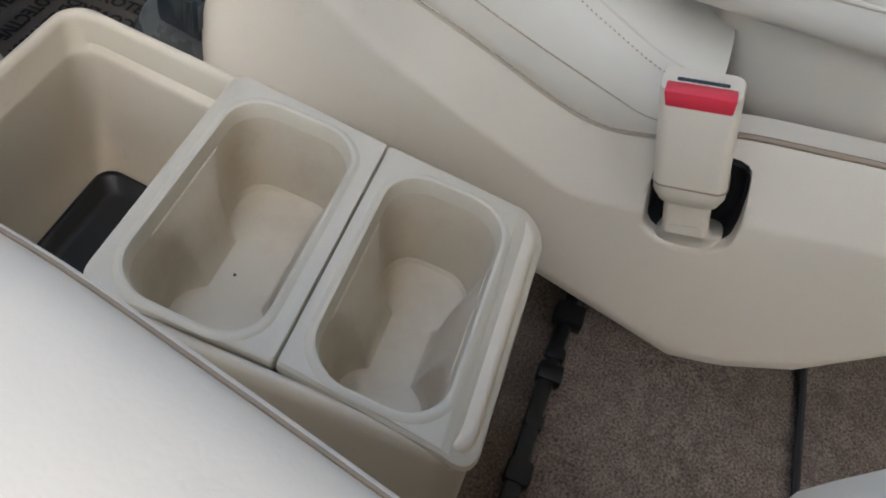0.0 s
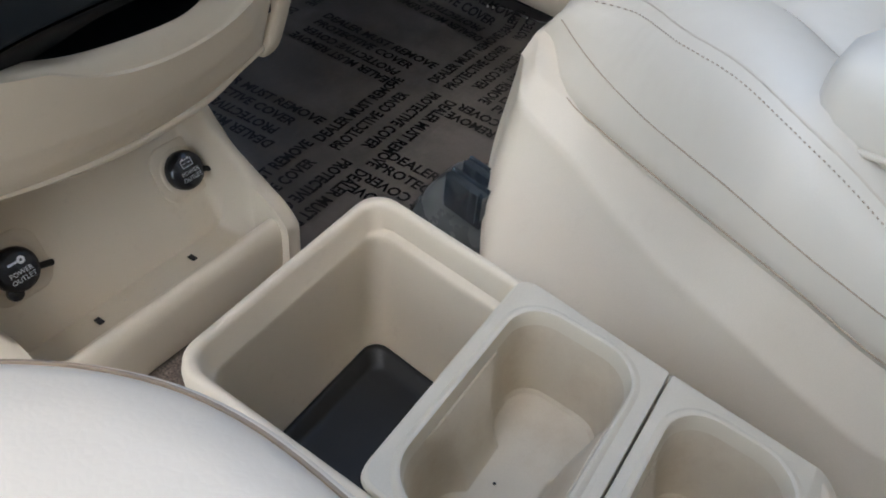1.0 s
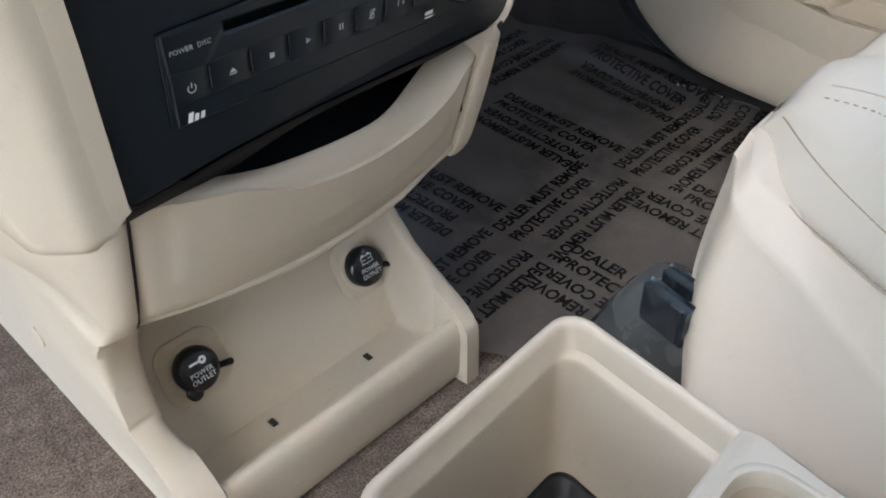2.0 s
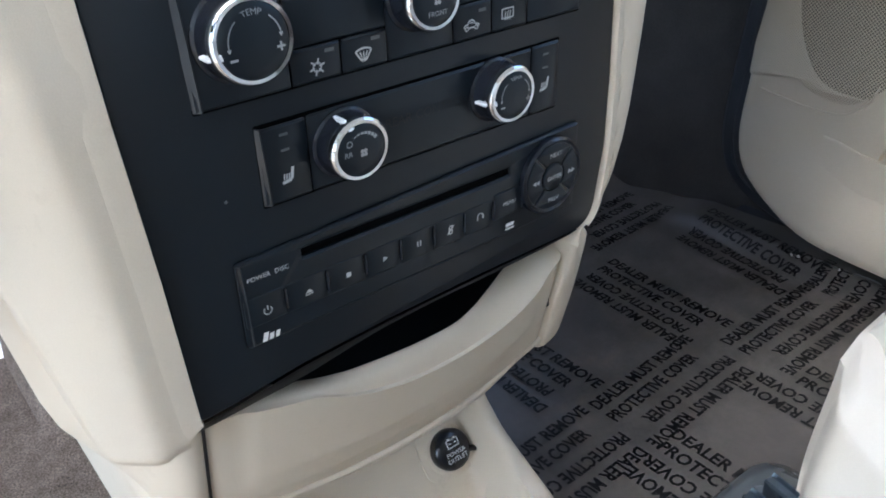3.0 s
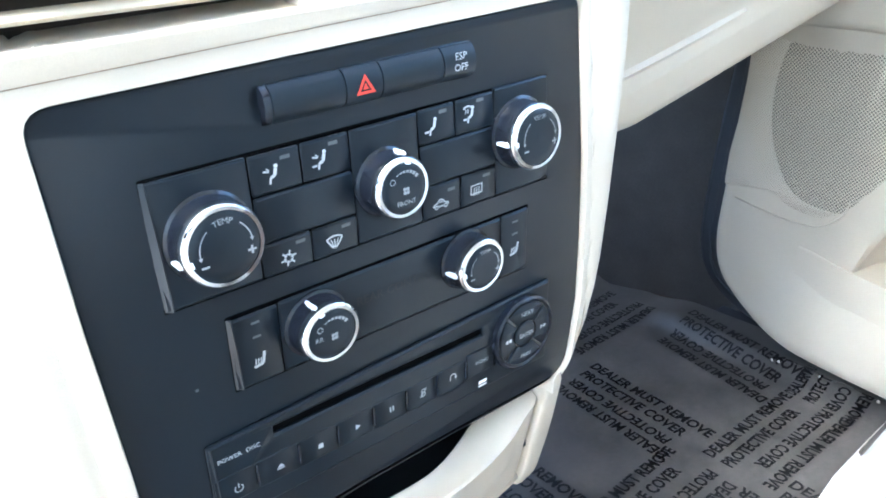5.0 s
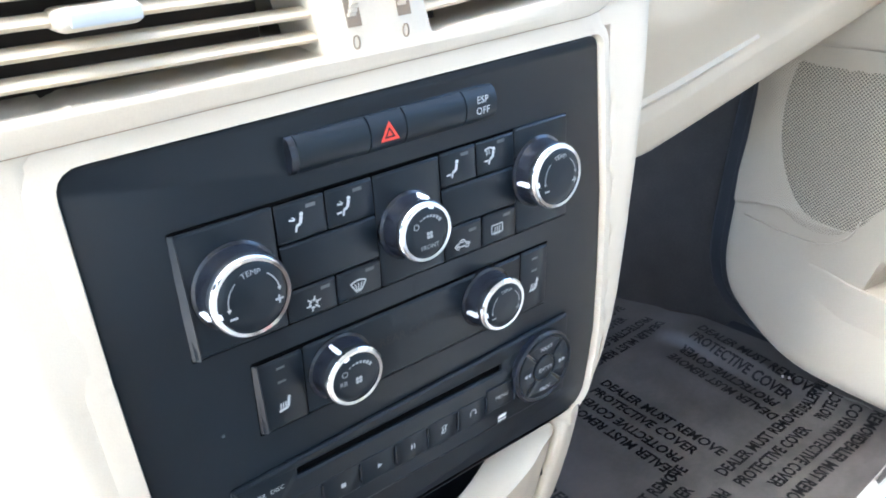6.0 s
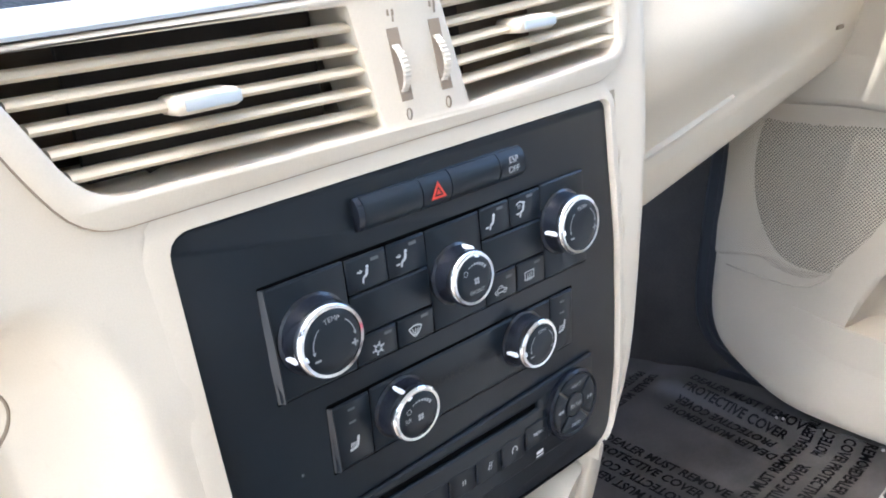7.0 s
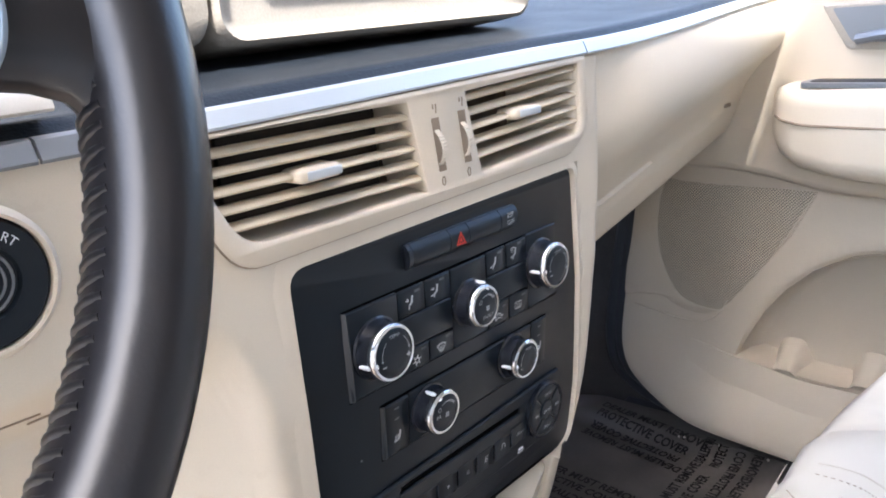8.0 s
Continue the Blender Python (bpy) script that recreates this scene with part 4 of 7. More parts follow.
for k, sg in enumerate(signs):
    x0, x1 = edges_x[k], edges_x[k + 1]
    z0, z1 = (0.3400, 0.3555) if k < 7 else (0.3425, 0.3578)
    bb = bmesh.new()
    plate(bb, rrect(x1 - x0 - 0.0010, z1 - z0, 0.0008, 3, (x0 + x1) / 2, (z0 + z1) / 2), on_panel, 0.002, VN + (0.0003 if k < 7 else 0.0007), 0.0003)
    btn = part("player_button", bb, BUTTON, player)
    bb = bmesh.new()
    plate(bb, rrect(0.0013, 0.0112, 0.0005, 3, x1, 0.3487), on_panel, 0.002, VN + 0.0013, 0.0005)
    part("key_tick", bb, GLOSS, player)
    u, v, nn = (x0 + x1) / 2 + 0.0008, 0.3464 + 0.0004 * k, VN + (0.0006 if k < 7 else 0.0010)
    bb = bmesh.new()
    if sg == "power":
        arc_mark(bb, u, v, 0.0026, 130, 410, 0.0007, on_panel, nn)
        mark(bb, [(u - 0.0004, v + 0.0004), (u + 0.0004, v + 0.0004), (u + 0.0004, v + 0.0036), (u - 0.0004, v + 0.0036)], on_panel, nn)
    elif sg == "eject":
        mark(bb, [(u - 0.0026, v - 0.0002), (u + 0.0026, v - 0.0002), (u, v + 0.0024)], on_panel, nn)
        mark(bb, [(u - 0.0026, v - 0.0016), (u + 0.0026, v - 0.0016), (u + 0.0026, v - 0.0008), (u - 0.0026, v - 0.0008)], on_panel, nn)
    elif sg == "stop":
        mark(bb, [(u - 0.0017, v - 0.0017), (u + 0.0017, v - 0.0017), (u + 0.0017, v + 0.0017), (u - 0.0017, v + 0.0017)], on_panel, nn)
    elif sg == "play":
        mark(bb, [(u - 0.0015, v - 0.0021), (u + 0.0021, v), (u - 0.0015, v + 0.0021)], on_panel, nn)
    elif sg == "pause":
        for o in (-0.0011, 0.0011):
            mark(bb, [(u + o - 0.0005, v - 0.0021), (u + o + 0.0005, v - 0.0021), (u + o + 0.0005, v + 0.0021), (u + o - 0.0005, v + 0.0021)], on_panel, nn)
    elif sg == "skip":
        arc_mark(bb, u, v + 0.0014, 0.0014, 0, 360, 0.0007, on_panel, nn)
        arc_mark(bb, u, v - 0.0016, 0.0016, 0, 360, 0.0007, on_panel, nn)
        mark(bb, [(u - 0.003, v - 0.003), (u - 0.0023, v - 0.0032), (u + 0.003, v + 0.003), (u + 0.0023, v + 0.0032)], on_panel, nn + 0.0001)
    elif sg == "repeat":
        arc_mark(bb, u, v, 0.0024, -20, 200, 0.0009, on_panel, nn)
        mark(bb, [(u + 0.0012, v - 0.0006), (u + 0.0036, v - 0.0006), (u + 0.0024, v - 0.0028)], on_panel, nn)
        mark(bb, [(u - 0.0028, v - 0.0026), (u - 0.0019, v - 0.0026), (u - 0.0019, v), (u - 0.0028, v)], on_panel, nn)
    else:
        letters(bb, "MENU", 0.0030, u, v + 0.0012, nn, on_panel)
    for q in bb.verts:
        q.co = Vector((u, q.co.y, v)) + (q.co - Vector((u, q.co.y, v))) * 0.78
    part("pictogram", bb, PRINT, btn)
bm = bmesh.new()
letters(bm, "POWER", 0.0023, -0.0967, 0.3650, VN + 0.0004, on_panel)
letters(bm, "DISC", 0.0023, -0.0852, 0.3650, VN + 0.0004, on_panel)
part("lettering", bm, PRINT, player)
# maker's mark and disc mark as plain shapes
bm = bmesh.new()
for k, (w, sl) in enumerate(((0.0032, 0.0012), (0.0028, 0.0008), (0.0026, 0.0008))):
    u = -0.0998 + k * 0.0033
    mark(bm, [(u, 0.3308), (u + w * 0.8, 0.3308), (u + w * 0.8 + sl, 0.3308 + (0.0048 if k == 0 else 0.0034)), (u + sl, 0.3308 + (0.0048 if k == 0 else 0.0034))], on_panel, VN + 0.0013)
part("mark", bm, WHITE, player, "small white slanted mark")
bm = bmesh.new()
for z0, z1, w in ((0.3355, 0.3376, 0.0032), (0.3337, 0.3346, 0.0035)):
    mark(bm, [(0.0514 - w, z0), (0.0514 + w - 0.0006, z0), (0.0514 + w, z1), (0.0514 - w + 0.0006, z1)], on_panel, VN + 0.0013)
part("mark", bm, WHITE, player, "small white disc mark")
# round key pad
def on_pad(u, v, n):
    return on_panel(0.0800 + u * 1.02, 0.3572 + v * 1.06, n)
bm = bmesh.new()
lathe(bm, [(0.0, VN - 0.001), (0.0215, VN - 0.001), (0.0213, VN + 0.0034), (0.0200, VN + 0.0046), (0.0188, VN + 0.0036), (0.0, VN + 0.0034)], on_pad, 48)
pad = part("key_pad", bm, GLOSS, player)
for k in range(4):
    bb = bmesh.new()
    a0, a1 = radians(-42 + 90 * k), radians(42 + 90 * k)
    arc = [a0 + (a1 - a0) * i / 10 for i in range(11)]
    plate(bb, [(0.0182 * math.cos(a), 0.0182 * math.sin(a)) for a in arc] + [(0.0082 * math.cos(a), 0.0082 * math.sin(a)) for a in reversed(arc)], on_pad, VN + 0.002, VN + 0.0044, 0.0005)
    part("pad_key", bb, BUTTON, pad)
bm = bmesh.new()
lathe(bm, [(0.0, VN), (0.0074, VN), (0.0074, VN + 0.0042), (0.0066, VN + 0.0048), (0.0, VN + 0.0050)], on_pad, 32)
part("pad_key", bm, BUTTON, pad)
bm = bmesh.new()
for w, u, v in (("NEXT", 0, 0.0128), ("ENTER", 0, 0.0), ("PREV", 0, -0.0128)):
    letters(bm, w, 0.0024, u, v, VN + 0.0054, on_pad)
for s in (-1, 1):
    for o in (0.0108, 0.0132):
        mark(bm, [(s * o, -0.0014), (s * (o + 0.0024), 0.0), (s * o, 0.0014)], on_pad, VN + 0.0049)
part("lettering", bm, PRINT, pad)
# pin head
bm = bmesh.new()
lathe(bm, [(0.0, 0.001), (0.0009, 0.001), (0.0007, 0.0019), (0.0, 0.0021)], lambda u, v, n: on_panel(-0.1045 + u, 0.4045 + v, n), 8)
part("sensor_dot", bm, DIM, panel)

# ---- air vents ----
def on_face(u, v, n):
    return (u, -n, v)
vent = thing("air_vents", "pair of cream slatted air vents with thumb wheels between", "air vent", (0.0, 0.0, 0.58))
OUT = round_poly([(-0.2055, 0.6075), (-0.188, 0.566), (-0.172, 0.5405), (0.120, 0.5455), (0.1405, 0.562), (0.1385, 0.6125)], [0.001, 0.02, 0.030, 0.02, 0.012, 0.003])
HL = round_poly([(-0.1955, 0.6060), (-0.168, 0.5520), (-0.0375, 0.5510), (-0.0490, 0.6050)], [0.001, 0.016, 0.002, 0.002])
HR = round_poly([(0.0015, 0.6045), (0.0140, 0.5525), (0.1310, 0.5590), (0.1285, 0.6085)], [0.002, 0.002, 0.012, 0.002])
bm = bmesh.new()
plate(bm, OUT, on_face, -0.030, 0.0026, 0.0014, [HL, HR])
part("vent_frame", bm, BEIGE, vent, "", 45)
bm = bmesh.new()
tube(bm, [(u, -0.0004, v) for u, v in OUT], 0.0008, 5, 1.0, True)
part("seam_gap", bm, SEAM, vent)
def ellipse_bar(b, x0, z0, x1, z1, y, ry, rz, seg=12):
    loops = []
    for x, z, k in ((x0, z0, 1), (x0 + (x1 - x0) * 0.5, (z0 + z1) / 2, 1), (x1, z1, 1)):
        loops.append([(x, y + ry * math.cos(a * math.tau / seg), z + rz * math.sin(a * math.tau / seg) + 0.25 * rz * math.cos(a * math.tau / seg)) for a in range(seg)])
    return rings(b, loops)
for xa, za, zb in (("L", 0.5985, 0.5960), ("R", 0.5995, 0.6045)):
    for k in range(5):
        z0, z1 = za - 0.0092 * k, zb - 0.0092 * k
        if xa == "L":
            x0 = -0.1945 + (0.606 - z0) * 0.52
            x1 = -0.0480 + (0.605 - z1) * 0.20
        else:
            x0, x1 = 0.0020 + (0.6045 - z0) * 0.24, 0.1300
        b = bmesh.new()
        ellipse_bar(b, x0, z0, x1, z1, 0.0055, 0.0052, 0.0022)
        part("slat", b, SLAT, vent, "", 60)
    b = bmesh.new()
    xh = -0.1185 if xa == "L" else 0.0620
    zh = (za + zb) / 2 - 0.0092 * 2
    box(b, xh - 0.0140, xh + 0.0140, -0.0055, 0.0120, zh - 0.0037, zh + 0.0037, 0.003, 3)
    tab = part("slat_tab", b, BEIGE, vent, "", 60)
    b = bmesh.new()
    box(b, xh - 0.0100, xh + 0.0130, -0.0063, -0.0050, zh - 0.0022, zh + 0.0024, 0.0008, 2)
    part("tab_inlay", b, SILVER, tab, "pale silver inlay")
    b = bmesh.new()
    xs0, xs1 = (-0.205, -0.034) if xa == "L" else (0.000, 0.132)
    box(b, xs0, xs1, 0.060, 0.063, 0.545, 0.612)
    box(b, xs0, xs1, 0.012, 0.063, 0.6095, 0.612)
    box(b, xs0, xs1, 0.012, 0.063, 0.5480, 0.5500)
    part("duct", b, DUCT, vent, "brown duct inside the vent")
    b = bmesh.new()
    lo, hi = (-0.160, -0.052) if xa == "L" else (0.002, 0.034)
    box(b, lo, hi, 0.022, 0.026, 0.552, 0.609, 0.001)
    part("shutter", b, SHUTTER, vent, "dark brown shutter inside the vent")
for x0, x1, z0, z1 in ((-0.0290, -0.0235, 0.561, 0.592), (-0.0050, 0.0005, 0.562, 0.593)):
    b = bmesh.new()
    mid = (x0 + x1) / 2 - 0.0008
    dx = 0.0030
    plate(b, [(x0 - 0.0010 - dx * 0.4, z1 + 0.001), (x1 - dx * 0.4, z1 + 0.001), (x1 + 0.001 + dx * 0.6, z0), (x0 + dx * 0.6, z0)], on_face, 0.0020, 0.00285)
    part("wheel_slot", b, SEAM, vent, "dark thumb wheel slot")
    b = bmesh.new()
    cz = (z0 + z1) / 2
    seg = 88
    loops = []
    for k in range(seg):
        a = k / seg * math.tau
        rr = 0.0150 + (0.00025 if k % 2 else -0.00025)
        q = (-0.0020 + rr * math.cos(a), cz - 0.001 + rr * math.sin(a) * 0.95)
        sx = (cz - q[1]) * 0.10
        loops.append([(x0 + 0.0006 + sx, q[0] + 0.0100, q[1]), (x0 + 0.0012 + sx, q[0] * 1.03 + 0.0097, q[1]), (x1 - 0.0012 + sx, q[0] * 1.03 + 0.0097, q[1]), (x1 - 0.0006 + sx, q[0] + 0.0100, q[1])])
    loops.append(loops[0])
    rings(b, loops, False, False, False)
    part("thumb_wheel", b, BEIGE, vent, "", 20)
    b = bmesh.new()
    arc = [(mid + 0.0030 + 0.0014 * math.cos(t * math.tau / 16), z0 - 0.006 + 0.0026 * math.sin(t * math.tau / 16)) for t in range(16)]
    tube(b, [(u, -0.0028, v) for u, v in arc], 0.00035, 4, 1.0, True)
    part("lower_marking", b, SEAM, vent, "small dark marking")
    b = bmesh.new()
    for o in (0.0, 0.0026):
        mark(b, [(mid - 0.0030 + o, z1 + 0.0062), (mid - 0.0016 + o, z1 + 0.0062), (mid - 0.0018 + o, z1 + 0.0090), (mid - 0.0030 + o, z1 + 0.0088)], on_face, 0.0030)
    mark(b, [(mid - 0.0006, z1 + 0.0035), (mid + 0.0006, z1 + 0.0035), (mid + 0.0004, z1 + 0.0075), (mid - 0.0004, z1 + 0.0075)], on_face, 0.0031)
    part("upper_marking", b, SEAM, vent, "small dark marking")

# ---- silver strip and dark dash top ----
def top_line(x):
    """The dashboard's upper front edge: y and z at x."""
    y = 0.000 + 0.045 * smooth(0.12, 0.75, x) + 0.02 * smooth(-0.25, -0.7, x)
    z = 0.6085 + 0.004 * smooth(-0.2, 0.14, x) + 0.018 * smooth(0.14, 0.66, x)
    return y, z
def strip(x0, x1, nseg):
    b = bmesh.new()
    loops = []
    for k in range(nseg + 1):
        x = x0 + (x1 - x0) * k / nseg
        y, z = top_line(x)
        h = 0.0105 - 0.003 * smooth(0.16, 0.6, x)
        loops.append([(x, y + 0.012, z), (x, y - 0.002, z + 0.0006), (x, y - 0.0026, z + 0.002), (x, y + 0.0008, z + h - 0.001), (x, y + 0.003, z + h), (x, y + 0.02, z + h)])
    return rings(b, loops)
part("trim_strip", strip(-0.2300, 0.1405, 40), SILVER, dash, "pale silver trim strip", 40)
part("trim_strip", strip(0.1420, 0.700, 40), SILVER, dash, "pale silver trim strip", 40)
part("trim_strip", strip(-0.2530, -0.2315, 6), GREYTRIM, dash, "grey metal trim strip", 40)
part("trim_strip", strip(-0.52, -0.2545, 20), GREYTRIM, dash, "grey metal trim strip", 40)
b = bmesh.new()
def top_point(u, v):
    x = -0.72 + 1.46 * u
    y, z = top_line(x)
    h = 0.0105 - 0.003 * smooth(0.16, 0.6, x)
    d = 0.70 * v
    roll = 0.006 * smooth(0.0, 0.012, d) - 0.004 * smooth(0.010, 0.05, d)
    return (x, y + 0.0035 + d, z + h - 0.001 + roll + 0.050 * d)
sheet(b, top_point, [k / 90 for k in range(91)], [0, 0.003, 0.006, 0.010, 0.014, 0.02, 0.03, 0.05, 0.08] + [0.12 + 0.88 * k / 20 for k in range(21)])
part("dash_top", b, DASHTOP, dash, "dark slate grained dash top", 60)

# ---- storage pod on the dash ----
pod = thing("dash_pod", "taupe grained pod with a pale screen on the dash top", "dash pod", (0.05, 0.2, 0.64))
def pod_loop(x0, x1, z0, z1, y, r, s=0.0):
    return [(x, y - (z - z0) * 0.06, z) for x, z in rrect(x1 - x0, z1 - z0, r, 5, (x0 + x1) / 2, (z0 + z1) / 2)]
b = bmesh.new()
rings(b, [pod_loop(-0.078, 0.215, 0.650, 0.80, 0.116, 0.016), pod_loop(-0.085, 0.232, 0.643, 0.81, 0.110, 0.018), pod_loop(-0.0875, 0.238, 0.640, 0.815, 0.114, 0.018), pod_loop(-0.0885, 0.242, 0.637, 0.82, 0.135, 0.018), pod_loop(-0.087, 0.236, 0.630, 0.82, 0.19, 0.016), pod_loop(-0.07, 0.225, 0.632, 0.81, 0.40, 0.016)])
part("pod_shell", b, POD, pod, "", 50)
b = bmesh.new()
ring_o = rrect(0.272, 0.110, 0.012, 5, 0.071, 0.7455)
ring_i = rrect(0.245, 0.090, 0.008, 5, 0.071, 0.7455)
plate(b, ring_o, lambda u, v, n: (u, 0.1120 - (v - 0.64) * 0.06 - n, v), -0.004, 0.004, 0.002, [ring_i])
part("pod_frame", b, POD, pod, "grained taupe frame", 40)
b = bmesh.new()
plate(b, rrect(0.243, 0.088, 0.006, 5, 0.071, 0.7455), lambda u, v, n: (u, 0.1150 - (v - 0.64) * 0.06 - n, v), -0.004, 0.0005)
part("pod_screen", b, SILVER, pod, "pale grey inset panel")
b = bmesh.new()
rings(b, [pod_loop(-0.150, -0.092, 0.648, 0.80, 0.112, 0.012), pod_loop(-0.160, -0.0905, 0.642, 0.81, 0.116, 0.016), pod_loop(-0.165, -0.0905, 0.637, 0.815, 0.140, 0.018), pod_loop(-0.160, -0.0905, 0.630, 0.81, 0.19, 0.016), pod_loop(-0.155, -0.0905, 0.632, 0.80, 0.40, 0.016)])
part("pod_cheek", b, POD, pod, "coarse grained cheek", 50)

# ---- passenger side of the dash ----
b = bmesh.new()
GLOVE_LOW = 0.419
def glove_profile(x):
    s = smooth(0.13, 0.70, x)
    yt, zt = top_line(x)
    zl = 0.447 + 0.165 * max(0.0, x - 0.20) if x > 0.20 else 0.447
    near = 1.0 - smooth(0.145, 0.26, x)
    pts = []
    for k in range(29):
        t = k / 28
        z = zt + (zl - zt) * t
        bulge = -0.012 * math.sin(math.pi * min(1.0, t / 0.62)) * (1 - near)
        tuck = (0.060 - 0.022 * s) * smooth(0.30, 1.0, t) ** 1.2
        pts.append((x, yt + bulge + tuck + 0.004 * near, z))
    x_, y_, z_ = pts[-1]
    fall = z_ - GLOVE_LOW - 0.15 * max(0.0, x - 0.26)
    pts += [(x_, y_ + 0.0015, z_ - 0.003), (x_, y_ + 0.006, z_ - 0.35 * fall), (x_, y_ + 0.013, z_ - 0.75 * fall), (x_, y_ + 0.018, z_ - fall + 0.002), (x_, y_ + 0.022, z_ - fall), (x_, y_ + 0.05, z_ - fall + 0.001), (x_, y_ + 0.40, z_ - fall + 0.006)]
    return pts
rings(b, [glove_profile(0.139 + 0.585 * k / 60) for k in range(61)], False, False, False)
part("glove_box_face", b, DASH_SOFT, dash, "", 60)
b = bmesh.new()
line = [Vector(glove_profile(0.160 + 0.2 * k / 20)[25]) + Vector((0, -0.0010, 0.0)) for k in range(21)]
loops = []
for k, p in enumerate(line):
    w = 0.0055 * math.sin(math.pi * (0.04 + 0.92 * k / 20)) ** 0.5
    loops.append([p + Vector((0, 0.002, -w)), p + Vector((0, -0.0022, -w * 0.2)), p + Vector((0, 0.001, w))])
rings(b, loops, False, False, False)
part("edge_moulding", b, BEIGE, dash, "", 60)
b = bmesh.new()
p = Vector(glove_profile(0.577)[27])
box(b, 0.571, 0.585, p.y - 0.003, p.y + 0.004, p.z - 0.001, p.z + 0.003, 0.001)
part("bump_stop", b, SEAM, dash, "small brown bump stop")

# ---- passenger door ----
door = thing("passenger_door", "closed beige passenger door with speaker grille and map pocket", "door", (0.68, -0.25, 0.05))
def on_door(u, v, n):
    return (0.645 - n, u, v)
def door_n(y, z):
    """How far the door trim stands into the cabin."""
    return 0.016 * smooth(0.395, 0.45, z) + 0.028 * smooth(0.17, 0.06, z) * smooth(0.27, 0.12, y) - 0.004 * smooth(0.15, 0.26, y)
outline = catmull([(y, z, 0) for y, z in EDGE], 4)
outline = [(p.x, p.y) for p in outline] + [(-0.75, 0.69), (0.10, 0.69)]
ARCH = [(0.084, 0.168), (0.066, 0.205), (0.048, 0.238), (0.024, 0.270), (-0.010, 0.302), (-0.055, 0.327), (-0.12, 0.342), (-0.22, 0.342), (-0.32, 0.325), (-0.40, 0.29), (-0.44, 0.24), (-0.46, 0.160), (-0.3, 0.152), (-0.1, 0.153), (0.02, 0.158)]
b = bmesh.new()
t = bmesh.new()
plate(t, outline, lambda u, v, n: (u, v, n), -0.05, 0.0, 0.006, [ARCH])
bmesh.ops.triangulate(t, faces=t.faces[:])
for length in (0.20, 0.10, 0.05, 0.03, 0.02, 0.014):
    bmesh.ops.subdivide_edges(t, edges=[e for e in t.edges if e.calc_length() > length], cuts=1)
    bmesh.ops.triangulate(t, faces=[f for f in t.faces if len(f.verts) > 3])
    bmesh.ops.beautify_fill(t, faces=[f for f in t.faces if abs(f.normal.z) > 0.9], edges=[e for e in t.edges if len(e.link_faces) == 2 and all(abs(f.normal.z) > 0.9 for f in e.link_faces)])
for v in t.verts:
    u, w, n = v.co
    v.co = Vector(on_door(u, w, n + (door_n(u, w) if n > -0.02 else 0.0)))
join(b, t)
part("trim_panel", b, DOOR, door, "", 40)
# pocket behind the arch
b = bmesh.new()
n = len(ARCH)
cy, cz = -0.19, 0.23
rings(b, [[on_door(cy + (y - cy) * k, cz + (z - cz) * k, d + (door_n(y, z) if d == 0 else 0)) for y, z in ARCH] for k, d in ((1.0, 0.0), (0.990, -0.012), (0.97, -0.034), (0.92, -0.044))], False, True)
part("map_pocket", b, DOOR, door, "recessed beige map pocket", 60)
b = bmesh.new()
loops = []
for k in range(41):
    y = 0.150 - 0.61 * k / 40
    z = 0.1665 - 0.014 * smooth(0.09, -0.02, y) + 0.012 * smooth(0.085, 0.150, y)
    f = 0.1 + 0.9 * smooth(0.150, 0.085, y)
    loops.append([on_door(y, z - 0.045, -0.001 + door_n(y, z - 0.045)), on_door(y, z - 0.030, 0.0020 * f + door_n(y, z - 0.03)), on_door(y, z - 0.003, 0.0040 * f + door_n(y, z)), on_door(y, z, 0.0030 * f + door_n(y, z)), on_door(y, z + 0.0006, 0.0), on_door(y, z - 0.010, -0.02)])
rings(b, loops, True, True, False)
part("pocket_lip", b, DOOR, door, "", 60)
SADDLE = ((-0.034, -0.2), (-0.025, 0.15), (-0.018, 0.6), (-0.013, 0.92), (-0.006, 1.0), (0.006, 1.0), (0.013, 0.92), (0.018, 0.6), (0.025, 0.15), (0.034, -0.2))
for y0 in (0.022, -0.078):
    b = bmesh.new()
    rings(b, [[on_door(y0 + u * wide, 0.150 + tall * v, d) for u, v in SADDLE] for d, tall, wide in ((-0.050, 0.044, 1.20), (-0.040, 0.038, 1.05), (-0.026, 0.028, 0.86), (-0.010, 0.018, 0.80), (0.002, 0.012, 0.90))], False, False, False)
    part("pocket_divider", b, DOOR, door, "", 60)
# speaker
SPK = round_poly([(0.2290, 0.416), (0.182, 0.424), (0.083, 0.420), (-0.016, 0.410), (0.018, 0.344), (0.062, 0.285), (0.098, 0.238), (0.128, 0.217), (0.168, 0.222), (0.192, 0.237), (0.2520, 0.229), (0.2480, 0.27), (0.2400, 0.31), (0.2330, 0.36)], [0.003, 0.006, 0, 0.004, 0, 0, 0.008, 0.016, 0.02, 0.01, 0.006, 0, 0, 0])
b = bmesh.new()
MESH = [(p.x, p.y) for p in catmull([(0.176, 0.4215, 0), (0.190, 0.392, 0), (0.1975, 0.355, 0), (0.1975, 0.315, 0), (0.188, 0.278, 0), (0.170, 0.2465, 0), (0.146, 0.2325, 0), (0.112, 0.2295, 0)], 5)] + [(0.104, 0.2315), (0.062, 0.284), (0.020, 0.350), (-0.012, 0.4075), (0.042, 0.4145), (0.115, 0.4195)]
plate(b, SPK, on_door, -0.004, 0.0010, 0.0008, [MESH])
g = part("speaker_grille", b, GRILLE, door, "beige pierced speaker grille", 40)
b = bmesh.new()
plate(b, MESH, on_door, -0.004, 0.0010)
